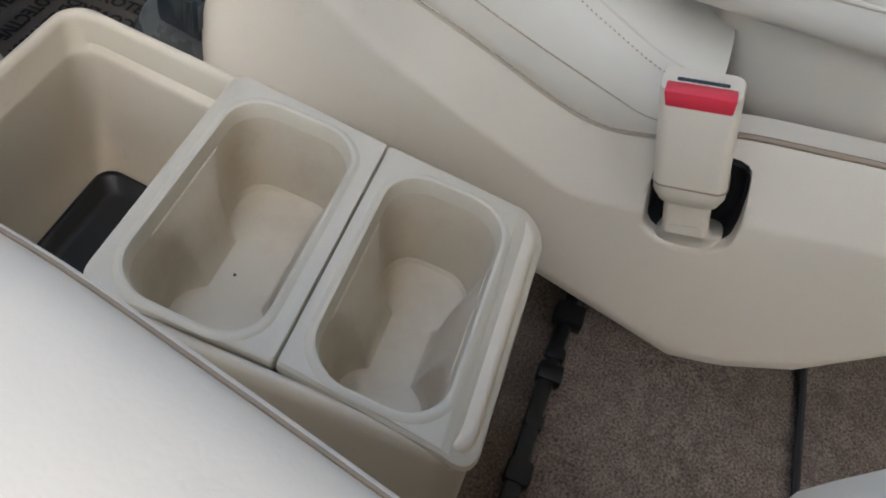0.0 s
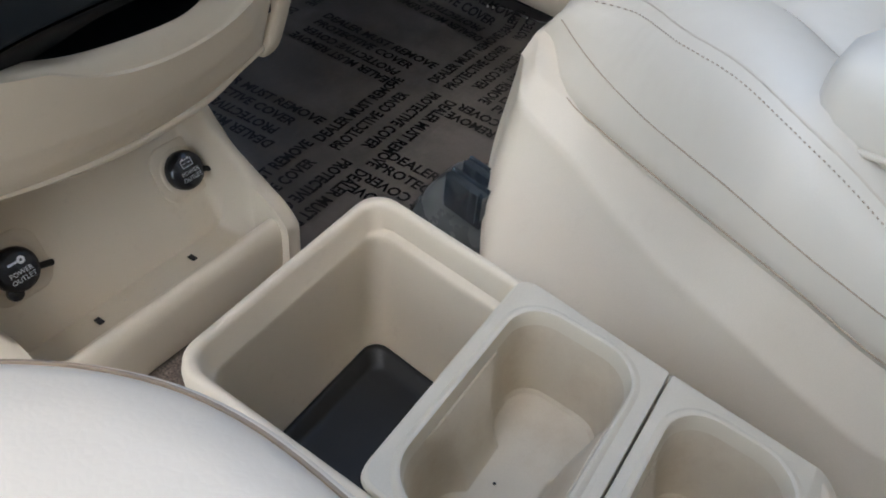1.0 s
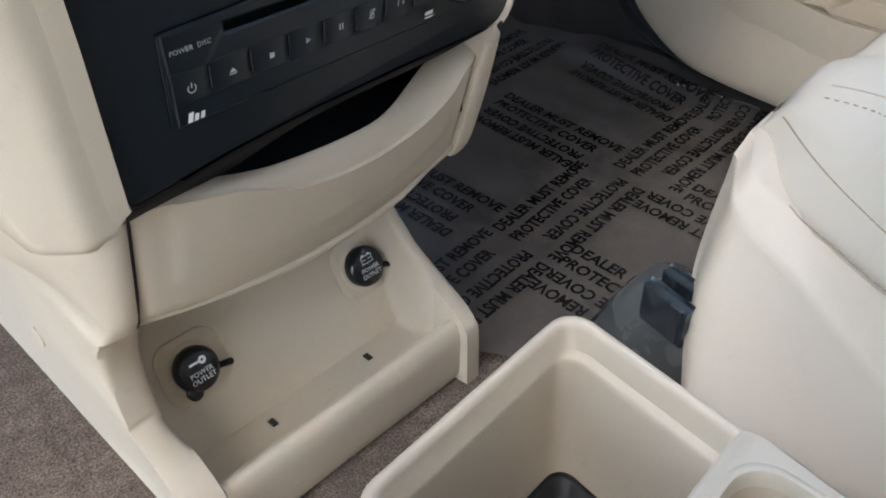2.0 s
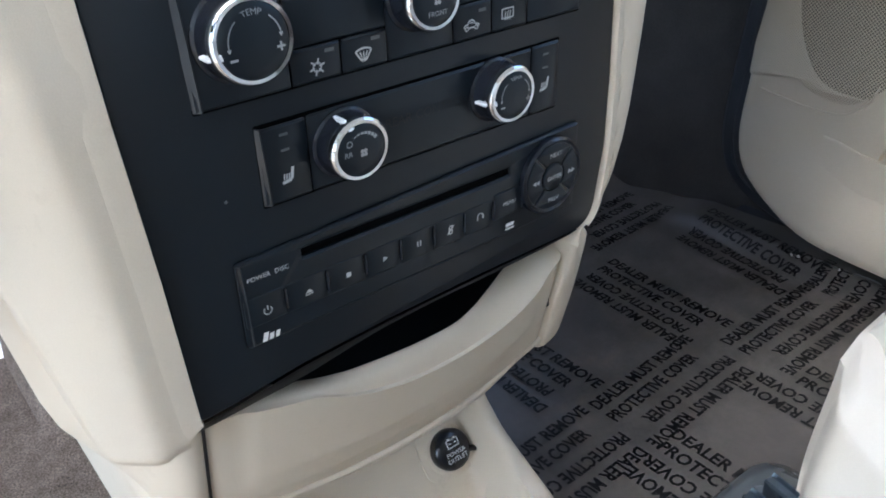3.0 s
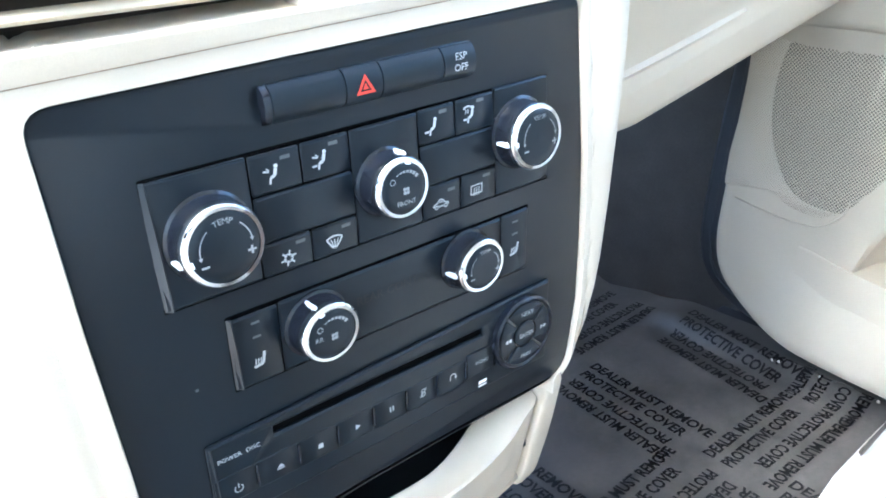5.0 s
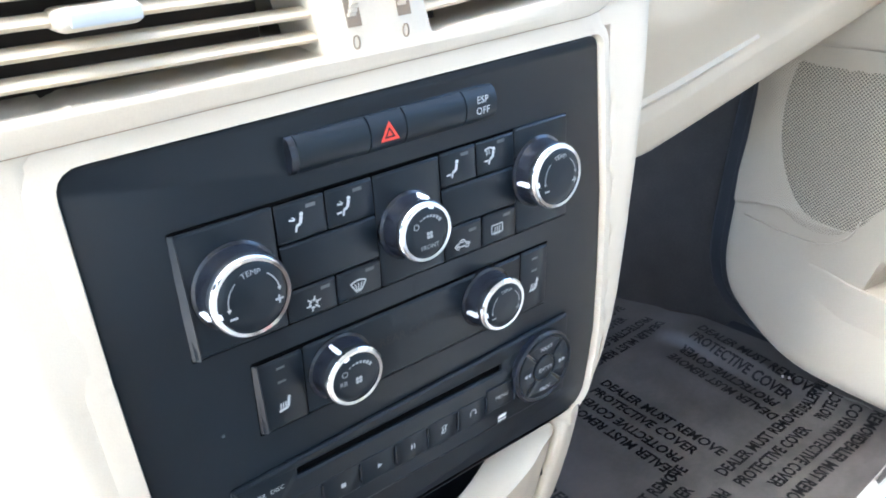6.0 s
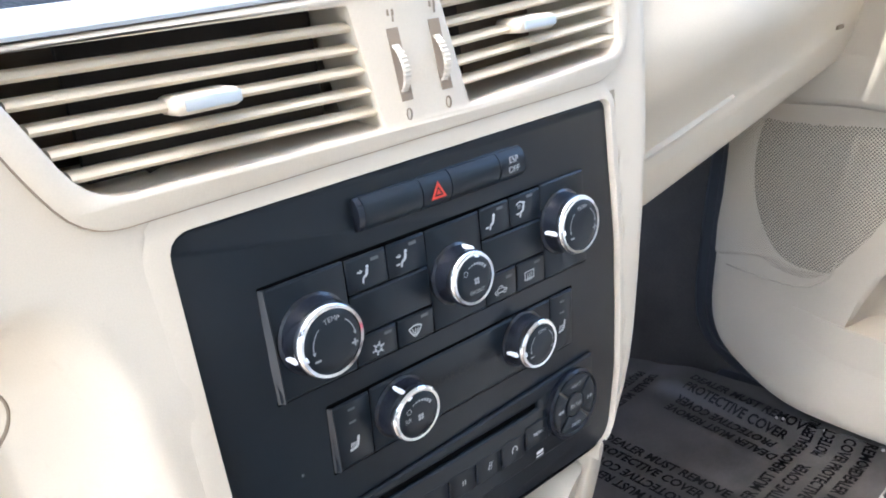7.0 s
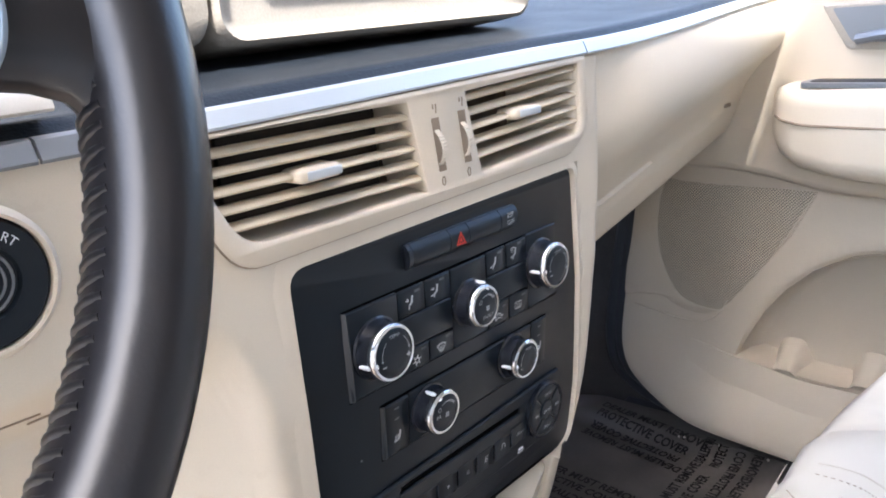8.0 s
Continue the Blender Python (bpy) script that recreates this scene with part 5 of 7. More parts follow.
part("speaker_mesh", b, GRILLE_OPEN, g, "beige mesh of open round holes", 60)
b = bmesh.new()
tube(b, catmull([on_door(y, z, 0.0005) for y, z in ((0.236, 0.216), (0.201, 0.210), (0.165, 0.206), (0.132, 0.208), (0.108, 0.225), (0.098, 0.245))], 5), 0.0013, 6)
part("grille_rim", b, DOOR, door, "", 60)
# ridge under the upper trim
b = bmesh.new()
loops = []
for k in range(41):
    y = 0.222 - 0.97 * k / 40
    z = 0.436 - 0.022 * smooth(0.1, -0.06, y)
    d = 0.020
    loops.append([on_door(y, z - 0.012, -0.004), on_door(y, z - 0.010, d * 0.55), on_door(y, z - 0.005, d * 0.95), on_door(y, z + 0.002, d), on_door(y, z + 0.03, d * 0.93), on_door(y, z + 0.08, 0.010)])
rings(b, loops, True, True, False)
part("shelf_ridge", b, DOOR, door, "", 60)
# armrest
def arm_loop(y, z0, z1, d, r):
    return [on_door(y, z, n - 0.02) for n, z in rrect(d, z1 - z0, r, 5, d / 2, (z0 + z1) / 2)]
b = bmesh.new()
rings(b, [arm_loop(y, a, c, d, r) for y, a, c, d, r in ((0.030, 0.488, 0.522, 0.05, 0.012), (0.026, 0.472, 0.532, 0.075, 0.018), (0.015, 0.456, 0.537, 0.088, 0.022), (-0.005, 0.444, 0.539, 0.095, 0.024), (-0.05, 0.434, 0.539, 0.098, 0.025), (-0.12, 0.430, 0.540, 0.10, 0.025), (-0.45, 0.430, 0.545, 0.10, 0.025), (-0.5, 0.45, 0.53, 0.08, 0.02))])
arm = part("door_armrest", b, DASH_SOFT, door, "padded cream armrest", 60)
b = bmesh.new()
tube(b, catmull([on_door(y, z, n) for y, z, n in ((0.0275, 0.505, 0.02), (0.022, 0.503, 0.058), (0.0, 0.498, 0.0755), (-0.06, 0.495, 0.0785), (-0.4, 0.495, 0.0805))], 6), 0.0015, 6)
part("arm_seam", b, SEAM, arm)
b = bmesh.new()
plate(b, rrect(0.16, 0.040, 0.008, 4, -0.085, 0.048), lambda u, v, n: on_door(u, 0.5395 + n, v), -0.004, 0.0016, 0.001)
sw = part("switch_bezel", b, GREYTRIM, arm, "dark grey switch bezel")
b = bmesh.new()
plate(b, rrect(0.146, 0.028, 0.006, 4, -0.087, 0.048), lambda u, v, n: on_door(u, 0.5400 + n, v), 0.0, 0.0019, 0.0004)
part("switch_recess", b, VOID, sw)
# inside handle in its recess
b = bmesh.new()
plate(b, round_poly([(-0.010, 0.622), (-0.040, 0.572), (-0.17, 0.568), (-0.17, 0.625)], 0.006), on_door, 0.010, 0.0190, 0.002)
hb = part("handle_bezel", b, POD, door, "grey-brown handle recess")
b = bmesh.new()
plate(b, round_poly([(-0.022, 0.617), (-0.045, 0.580), (-0.165, 0.577), (-0.165, 0.620)], 0.004), on_door, 0.010, 0.0196)
part("handle_recess", b, GREYTRIM, hb)
b = bmesh.new()
tube(b, catmull([on_door(y, z, n) for y, z, n in ((-0.05, 0.583, 0.020), (-0.08, 0.588, 0.028), (-0.12, 0.590, 0.028), (-0.16, 0.585, 0.020))], 5), 0.006, 8)
part("pull_handle", b, GREYTRIM, hb)

# ---- storage drawer below the panel ----
drawer = thing("storage_drawer", "beige pull-out storage drawer with a scooped top edge", "drawer", (0.0, 0.05, 0.2))
def drawer_top(x):
    c = (x - 0.020) / (0.105 if x > 0.020 else 0.130)
    return 0.2890 - 0.0205 * max(0.0, 1 - abs(c) ** (2.4 if x > 0.020 else 1.8)) - 0.004 * smooth(0.0, -0.12, x)
def drawer_bottom(x):
    c = (x + 0.003) / 0.127
    return 0.190 - 0.011 * (1 - c * c) + 0.004 * smooth(0, -0.12, x) + 0.010 * smooth(0.06, 0.118, x)
SCOOP = [(-0.1285, 0.2835), (-0.100, 0.2835), (-0.075, 0.277), (-0.060, 0.268), (-0.045, 0.2605), (-0.025, 0.254), (-0.005, 0.2500), (0.020, 0.2483), (0.040, 0.2483), (0.065, 0.251), (0.085, 0.2565), (0.100, 0.265), (0.110, 0.274), (0.118, 0.2845)]
def cheek_x(z):
    """Inner edge of the passenger-side cheek."""
    return 0.1183 - 0.0010 * (z - 0.20) / 0.09
b = bmesh.new()
cols = []
for i in range(61):
    f = i / 60
    col = []
    def at(z, dy, zz=None):
        x = -0.1285 + (cheek_x(z) - 0.0008 + 0.1285) * f
        return (x, drawer_y(x, z) + dy, z if zz is None else zz)
    xm = -0.1285 + 0.2490 * f
    zt, zb = drawer_top(xm), drawer_bottom(xm) + 0.0010 + 0.0055 * smooth(-0.11, 0.0, xm)
    zf = min(sum(lerp_table(SCOOP, xm + 0.005 * j) for j in (-2, -1, 0, 1, 2)) / 5, zt - 0.0025)
    edge = 0.002 * (smooth(0.03, 0.0, f) + smooth(0.985, 1.0, f))
    col = [at(zb, 0.06), at(zb, 0.004)]
    for j in range(19):
        z = zb + 0.002 + (zf - zb - 0.0020) * j / 18
        dish = 0.0016 * smooth(-0.110, -0.103, xm) * smooth(0.108, 0.098, xm) * smooth(zb + 0.026, zb + 0.031, z)
        col.append(at(z, edge + 0.0024 - dish))
    rb = 0.0135 + 0.017 * smooth(0.025, 0.105, xm) + 0.012 * smooth(-0.040, -0.120, xm)
    front, rear = Vector(at(zf, edge + 0.0024)), Vector(at(zt, rb))
    for s_ in (0.06, 0.16, 0.3, 0.5, 0.7, 0.86, 0.95):
        q = front.lerp(rear, s_)
        col.append((q.x, q.y - 0.0024 * math.sin(math.pi * s_), q.z + 0.0022 * math.sin(math.pi * s_)))
    col += [at(zt, rb, zt - 0.0004), at(zt, rb + 0.002, zt - 0.004), at(zt, rb + 0.0035, zt - 0.05)]
    cols.append(col)
rings(b, [[(q[0], q[1] + 0.02, q[2]) for q in cols[0]], *cols, [(q[0], q[1] + 0.02, q[2]) for q in cols[-1]]], False, False, False)
part("drawer_front", b, BEIGE, drawer, "", 40)
# Hollow coloured dark as its own shade; thin box darkens the end wall.
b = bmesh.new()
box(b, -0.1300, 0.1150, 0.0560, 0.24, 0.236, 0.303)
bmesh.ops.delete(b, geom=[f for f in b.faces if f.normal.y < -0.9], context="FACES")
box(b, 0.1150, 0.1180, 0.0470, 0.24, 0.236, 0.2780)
part("drawer_cavity", b, CAVITY, drawer, "hollow behind the drawer front, coloured dark as shade")
# frame round the drawer: passenger-side cheek and bottom rail
b = bmesh.new()
loops = []
for k in range(17):
    z = 0.194 + 0.1062 * k / 16
    top = smooth(0.290, 0.3002, z)
    y = drawer_y(0.118, z) - 0.0012 + 0.006 * top ** 2
    x0, x1 = cheek_x(z) + 0.0004 + 0.002 * top ** 2, 0.1352 + 0.0028 * math.sin(math.pi * min(1.0, max(0.0, (z - 0.19) / 0.10))) - 0.002 * top ** 2
    loops.append([(x0, y + 0.05, z), (x0, y + 0.0016, z), (x0 + 0.0016, y, z), (x0 + 0.006, y - 0.0006, z), (x1 - 0.003, y + 0.0012, z), (x1 - 0.0006, y + 0.004, z), (x1, y + 0.009, z), (x1 - 0.001, y + 0.06, z), (x1 - 0.004, 0.5, z)])
rings(b, loops)
part("drawer_cheek", b, BEIGE, dash, "", 60)
b = bmesh.new()
loops = []
for k in range(41):
    x = -0.1290 + 0.2530 * k / 40
    h = 0.0018 + 0.0050 * smooth(-0.11, 0.0, x)
    zb = drawer_bottom(x) + 0.0004
    y = drawer_y(min(x, 0.118), zb) + 0.0006
    loops.append([(x, y + 0.10, zb - 0.001), (x, y + 0.004, zb - 0.0008), (x, y, zb + 0.0006), (x, y - 0.0012, zb + h * 0.5), (x, y + 0.0002, zb + h - 0.0004), (x, y + 0.004, zb + h), (x, y + 0.05, zb + h)])
rings(b, loops)
part("drawer_rail", b, BEIGE, dash, "", 60)
b = bmesh.new()
tube(b, [(-0.1295, drawer_y(-0.128, z) + 0.0030, z) for z in (0.196, 0.22, 0.25, 0.285)], 0.0012, 5)
part("shadow_gap", b, VOID, drawer)

# ---- floor tray with two power outlets ----
tray = thing("outlet_tray", "beige floor tray with two capped power outlets", "storage tray", (0.0, 0.1, 0.0))
PROFILE = [(0.040, -0.006), (0.034, 0.004), (0.0325, 0.040), (0.035, 0.052), (0.040, 0.057), (0.047, 0.054), (0.056, 0.036), (0.064, 0.027), (0.074, 0.0235), (0.090, 0.0225), (0.0995, 0.0226), (0.1013, 0.0227), (0.1026, 0.0262), (0.112, 0.046), (0.120, 0.062), (0.136, 0.091), (0.152, 0.121), (0.166, 0.150), (0.18, 0.17)]
EDGE_R = [(0.026, -0.006), (0.026, 0.006), (0.0262, 0.046), (0.030, 0.056), (0.040, 0.066), (0.050, 0.072), (0.060, 0.0775), (0.068, 0.082), (0.077, 0.087), (0.090, 0.0945), (0.098, 0.100), (0.101, 0.1025), (0.105, 0.107), (0.113, 0.115), (0.121, 0.124), (0.136, 0.140), (0.150, 0.154), (0.163, 0.167), (0.18, 0.178)]
EDGE_L = EDGE_R[:10] + [(0.090, 0.100), (0.0908, 0.106), (0.0922, 0.113), (0.0935, 0.126), (0.0925, 0.140), (0.0885, 0.153), (0.0820, 0.167), (0.0750, 0.178), (0.0685, 0.1868)]
def fine_line(pts):
    return [(p.x, p.y) for p in catmull([(y, z, 0) for y, z in pts], 3)]
prof, edge_r, edge_l = fine_line(PROFILE), fine_line(EDGE_R), fine_line(EDGE_L)
def blend(w, edge, x, drop=0.0):
    out = []
    for p, q in zip(prof, edge):
        k = w if p[0] > 0.100 or w in (0.0, 1.0) else w + ((1.0 if w > 0.5 else 0.0) - w) * smooth(0.100, 0.050, p[0])
        out.append((x, p[0] + (q[0] - p[0]) * k + drop * 0.6, p[1] + (q[1] - p[1]) * k - drop))
    return out
b = bmesh.new()
cols = [[(flank_x(0.24, z), 0.24, z) for y, z in edge_l], [(flank_x(y + 0.004, z) - 0.0002, y + 0.004, z - 0.002) for y, z in edge_l]]
cols += [blend(1.0, edge_l, x, d) for x, d in ((-0.1465, 0.0006), (-0.1430, 0.0), (-0.1320, 0.0))]
cols += [blend(w, edge_l, x) for w, x in ((0.985, -0.1262), (0.92, -0.1240), (0.66, -0.1205), (0.34, -0.1188), (0.12, -0.1150), (0.03, -0.110))]
cols += [blend(0.0, edge_l, -0.105 + 0.196 * k / 30) for k in range(31)]
cols += [blend(w, edge_r, x) for w, x in ((0.03, 0.0935), (0.12, 0.0960), (0.32, 0.1000), (0.62, 0.1012), (0.88, 0.1045), (0.97, 0.1072))]
cols += [blend(1.0, edge_r, x, d) for x, d in ((0.1100, 0.0), (0.1140, 0.0003), (0.1162, 0.0014))]
cols += [[(0.1170, y + 0.003, z - 0.003) for y, z in edge_r], [(0.1170, 0.24, z - 0.003) for y, z in edge_r]]
cut = next(k for k, p in enumerate(prof) if p[0] > 0.1012)
for part_cols in ([c[:cut + 1] for c in cols], [c[cut:] for c in cols]):
    rings(b, part_cols, False, False, False)
part("tray_body", b, BEIGE, tray, "", 60)
for x in (0.1006, -0.1188):
    b = bmesh.new()
    tube(b, [(x, y - 0.0001, z + 0.0001) for y, z in prof if y < 0.052], 0.0006, 5)
    part("lip_joint", b, SEAM, tray, "thin dark joint")
for x in (-0.0475, 0.0480):
    b = bmesh.new()
    box(b, x - 0.0025, x + 0.0025, 0.0835, 0.0915, 0.0215, 0.0236, 0.0006)
    part("slot", b, VOID, tray, "small dark slot")
def outlet(x, sign):
    c, nrm = Vector((x, 0.1275, 0.0775)), Vector((0, -0.87, 0.49)).normalized()
    up = Vector((0, 0.49, 0.87)).normalized()
    def place(u, v, n):
        return c + Vector((u, 0, 0)) + up * v + nrm * n
    b = bmesh.new()
    lathe(b, [(0.0, -0.006), (0.0212, -0.006), (0.0212, 0.000), (0.0202, 0.0022), (0.0178, 0.0030), (0.0, 0.0030)], place, 36)
    part("outlet_collar", b, BEIGE, tray, "", 50)
    b = bmesh.new()
    plate(b, rrect(0.052, 0.050, 0.015, 6, 0.001, 0.001), place, -0.006, 0.0016, 0.0014)
    part("outlet_pad", b, BEIGE, tray, "", 50)
    b = bmesh.new()
    lathe(b, [(0.0, 0.003), (0.0168, 0.003), (0.0172, 0.008), (0.0160, 0.0115), (0.0125, 0.0135), (0.0, 0.0145)], place, 36)
    cap = part("outlet_cap", b, GLOSS, tray, "round black rubber cap", 50)
    b = bmesh.new()
    a, d = place(0.0145, -0.0060, 0.008), (place(0.0265, -0.0095, 0.004) if sign == "key" else place(0.0245, -0.0100, 0.010))
    tube(b, [a, a.lerp(d, 0.5), d], 0.0026, 8)
    part("cap_strap", b, RUBBER, cap)
    b = bmesh.new()
    if sign == "key":
        lathe(b, [(0.0, 0.004), (0.006, 0.004), (0.006, 0.008), (0.004, 0.0095), (0.0, 0.010)], lambda u, v, n: place(u - 0.0085, v - 0.0150, n), 16)
        part("cap_tab", b, GLOSS, cap)
    b = bmesh.new()
    letters(b, "POWER", 0.0036, 0, -0.0020, 0.0148, place)
    letters(b, "OUTLET", 0.0036, 0, -0.0072, 0.0143, place)
    if sign == "key":
        arc_mark(b, 0.0042, 0.0060, 0.0020, 0, 360, 0.0020, place, 0.0143)
        mark(b, [(-0.0062, 0.0052), (0.0022, 0.0052), (0.0022, 0.0068), (-0.0062, 0.0068)], place, 0.0143)
    else:
        w, h, tk = 0.0055, 0.0034, 0.0006
        for q in ((-w, -h, w, -h + tk), (-w, h - tk, w, h), (-w, -h, -w + tk, h), (w - tk, -h, w, h), (-0.0038, h, -0.0018, h + 0.0012), (0.0018, h, 0.0038, h + 0.0012), (-0.0036, -0.0004, -0.0012, 0.0003), (0.0012, -0.0004, 0.0036, 0.0003)):
            mark(b, [(q[0], 0.0062 + q[1]), (q[2], 0.0062 + q[1]), (q[2], 0.0062 + q[3]), (q[0], 0.0062 + q[3])], place, 0.0143)
    part("lettering", b, WHITE, cap)
outlet(-0.0800, "key")
outlet(0.0800, "battery")

# ---- lint and chips left in the outlet tray ----
random.seed(21)
for x, y, z in ((-0.052, 0.150, 0.1185), (-0.036, 0.158, 0.1345), (0.004, 0.082, 0.0232), (-0.020, 0.090, 0.0228), (0.050, 0.070, 0.0248), (-0.070, 0.0335, 0.020), (0.072, 0.0335, 0.030)):
    b = bmesh.new()
    p = Vector((x, y - 0.0006, z + 0.0006))
    line = [p]
    for k in range(5):
        p = p + Vector((random.uniform(-0.0016, 0.0022), random.uniform(-0.0002, 0.0003), random.uniform(-0.0003, 0.0003)))
        line.append(p)
    tube(b, line, 0.00035, 5)
    tagged(part("lint", b, POD_FACE), "tiny pale shred of lint lying in the tray", "lint", "lint in the tray")

# ---- floor console with bin and two cup trays ----
console = thing("floor_console", "beige floor console with open bin and black mat", "console", (-0.03, -0.25, -0.006))
C0, CDIR = Vector((-0.0225, -0.0885)), Vector((-0.072, -0.997)).normalized()
CSIDE = Vector((-CDIR.y, CDIR.x))
def con(u, v, z):
    """u across, to the passenger; v towards the rear from the front edge."""
    p = C0 + CSIDE * u + CDIR * (v - 0.12 * u)
    return (p.x, p.y, z)
HALF_R = [(0.0, 0.0970), (0.10, 0.0972), (0.155, 0.0942), (0.23, 0.0880), (0.30, 0.0820), (0.34, 0.0795)]
HALF_L = [(0.0, 0.0945), (0.10, 0.0880), (0.20, 0.0815), (0.235, 0.0805), (0.34, 0.0820)]
def half(v, side=1):
    return lerp_table(HALF_R if side > 0 else HALF_L, v)
def con_loop(z, inset, v0, v1, r, drop=0.0, seg=7):
    """A rounded outline tapering to the rear."""
    out = []
    pts = rrect(2.0, v1 - v0, r, seg, 0, (v0 + v1) / 2)
    for a, v in pts:
        s = 1 if a > 0 else -1
        u = s * (half(v, s) - inset - (1.0 - abs(a)))
        out.append(con(u, v, z))
    return out
b = bmesh.new()
rings(b, [con_loop(-0.006, 0.010, 0.012, 0.330, 0.020), con_loop(0.05, 0.008, 0.008, 0.330, 0.020), con_loop(0.125, 0.003, 0.001, 0.3295, 0.020), con_loop(0.160, 0.0005, -0.0005, 0.329, 0.020), con_loop(0.1665, 0.0012, 0.0005, 0.328, 0.020), con_loop(0.1685, 0.0030, 0.0022, 0.3265, 0.019), con_loop(0.1690, 0.0050, 0.0045, 0.3245, 0.018),
          con_loop(0.1680, 0.0070, 0.0065, 0.320, 0.017), con_loop(0.1640, 0.0085, 0.0080, 0.3195, 0.0165), con_loop(0.1480, 0.0090, 0.0095, 0.319, 0.016), con_loop(0.1460, 0.0135, 0.0105, 0.318, 0.0155), con_loop(0.1440, 0.0145, 0.011, 0.318, 0.0155), con_loop(0.1400, 0.0150, 0.011, 0.318, 0.0155), con_loop(0.080, 0.0165, 0.013, 0.317, 0.015), con_loop(0.042, 0.0180, 0.016, 0.315, 0.015), con_loop(0.034, 0.0240, 0.022, 0.31, 0.012)], True, True)
part("console_body", b, BEIGE, console, "", 60)
b = bmesh.new()
rings(b, [con_loop(z, i, a, c, r) for z, i, a, c, r in ((0.0350, 0.0205, 0.0185, 0.30, 0.014), (0.0465, 0.0195, 0.0175, 0.301, 0.014), (0.0480, 0.0210, 0.019, 0.300, 0.013), (0.0475, 0.0250, 0.023, 0.296, 0.011), (0.0400, 0.0290, 0.027, 0.292, 0.010), (0.0390, 0.035, 0.033, 0.286, 0.008))], True, True)
part("bin_mat", b, RUBBER, console, "black rubber mat in the bin", 60)

def cup_tray(v0, v1, last, W, Lh, cu, cv):
    t = thing("cup_tray", "pale stone-beige double cup holder insert in the console", "cup holder", con(0, (v0 + v1) / 2, 0.1), "cup holder inserts")
    vc, L = (v0 + v1) / 2, v1 - v0
    seg = 7
    def outer(z, inset, grow=0.0):
        a0, a1 = vc - L / 2 + inset * (0.3 if last else 1.0), vc + L / 2 - inset * (1.0 if last else 0.3)
        rf, rb = (0.0025, 0.016) if last else (0.013, 0.0025)
        r = round_poly([(1.0, a0), (1.0, a1), (-1.0, a1), (-1.0, a0)], [rf, rb, rb, rf], seg)
        o = []
        for a, v in r:
            s = 1 if a > 0 else -1
            edge = half(v, s) - 0.0042 - inset - (1.0 - abs(a))
            if last:
                edge += 0.0035 * smooth(v1 - 0.05, v1 - 0.01, v)
            o.append(con(s * edge, v + grow, z - 0.010 * smooth(v1 - 0.024, v1 + 0.004, v) * (1 if last else 0)))
        return o
    def hole(z, w, l, r, pinch, inset=0.0):
        # even spacing along the outline so that the waist is smooth
        pts = [Vector(p) for p in rrect(w, l, r, 7, 0, 0)]
        per = [0.0]
        for i in range(len(pts)):
            per.append(per[-1] + (pts[(i + 1) % len(pts)] - pts[i]).length)
        out, N = [], 168
        for k in range(N):
            d = per[-1] * k / N
            i = max(j for j in range(len(pts)) if per[j] <= d)
            f = (d - per[i]) / max(1e-9, per[i + 1] - per[i])
            q = pts[i].lerp(pts[(i + 1) % len(pts)], f)
            rc = l * 0.40
            cc = w / 2 - l * 0.44
            ax = max(0.0, cc - abs(q.x))
            waist = min(pinch, rc - math.sqrt(max(0.0, rc * rc - min(ax, rc) ** 2)))
            y = q.y - math.copysign(waist, q.y) if abs(q.y) > l * 0.25 else q.y
            out.append(con(cu + q.x, cv + y, z))
        return out
    top = 0.1720
    b = bmesh.new()
    rings(b, [outer(0.095, 0.012), outer(0.150, 0.009), outer(0.160, 0.0025), outer(top - 0.004, 0.0004), outer(top - 0.0012, 0.0010), outer(top, 0.0026)], False, False)
    # flat top between the outer edge and the rim of the hollow
    b.edges.ensure_lookup_table()
    topv = [v for v in b.verts][-len(outer(0, 0)):]
    hl = [hole(top + 0.0002, W + 0.011, Lh + 0.011, 0.027, 0), hole(top + 0.0010, W + 0.0090, Lh + 0.0090, 0.026, 0), hole(top + 0.0016, W + 0.005, Lh + 0.005, 0.025, 0), hole(top + 0.0012, W + 0.002, Lh + 0.002, 0.024, 0), hole(top - 0.0015, W, Lh, 0.024, 0.0), hole(top - 0.008, W - 0.002, Lh - 0.002, 0.023, 0.0), hole(top - 0.0085, W - 0.0022, Lh - 0.0022, 0.023, 0.0008)]
    hl += [hole(top - d, W - 0.004 - 0.20 * (d - 0.01), Lh - 0.004 - 0.17 * (d - 0.01), 0.022, p) for d, p in ((0.014, 0.0026), (0.022, 0.0054), (0.032, 0.0082), (0.042, 0.0104), (0.050, 0.0118))]
    hl += [hole(top - 0.0565, W - 0.014, Lh - 0.014, 0.019, 0.0122), hole(top - 0.0590, W - 0.018, Lh - 0.018, 0.018, 0.0122), hole(top - 0.0600, W - 0.024, Lh - 0.024, 0.016, 0.0122)]
    def skin(bm_, lps):
        rl = [[bm_.verts.new(p) for p in lp] for lp in lps]
        for p, q in zip(rl, rl[1:]):
            for i in range(168):
                j = (i + 1) % 168
                bm_.faces.new((p[i], p[j], q[j], q[i]))
        return rl
    rl = skin(b, hl[:6])
    fill(b, [topv, rl[0]])
    part("tray_rim", b, TRAY, t, "", 28)
    b = bmesh.new()
    rl = skin(b, hl[5:])
    b.faces.new(rl[-1])
    part("cup_well", b, WELL, t, "", 26)
    return t
cup_tray(0.1250, 0.2297, False, 0.1475, 0.0765, 0.0, 0.1773)
cup_tray(0.2303, 0.3325, True, 0.138, 0.067, -0.002, 0.2755)
b = bmesh.new()
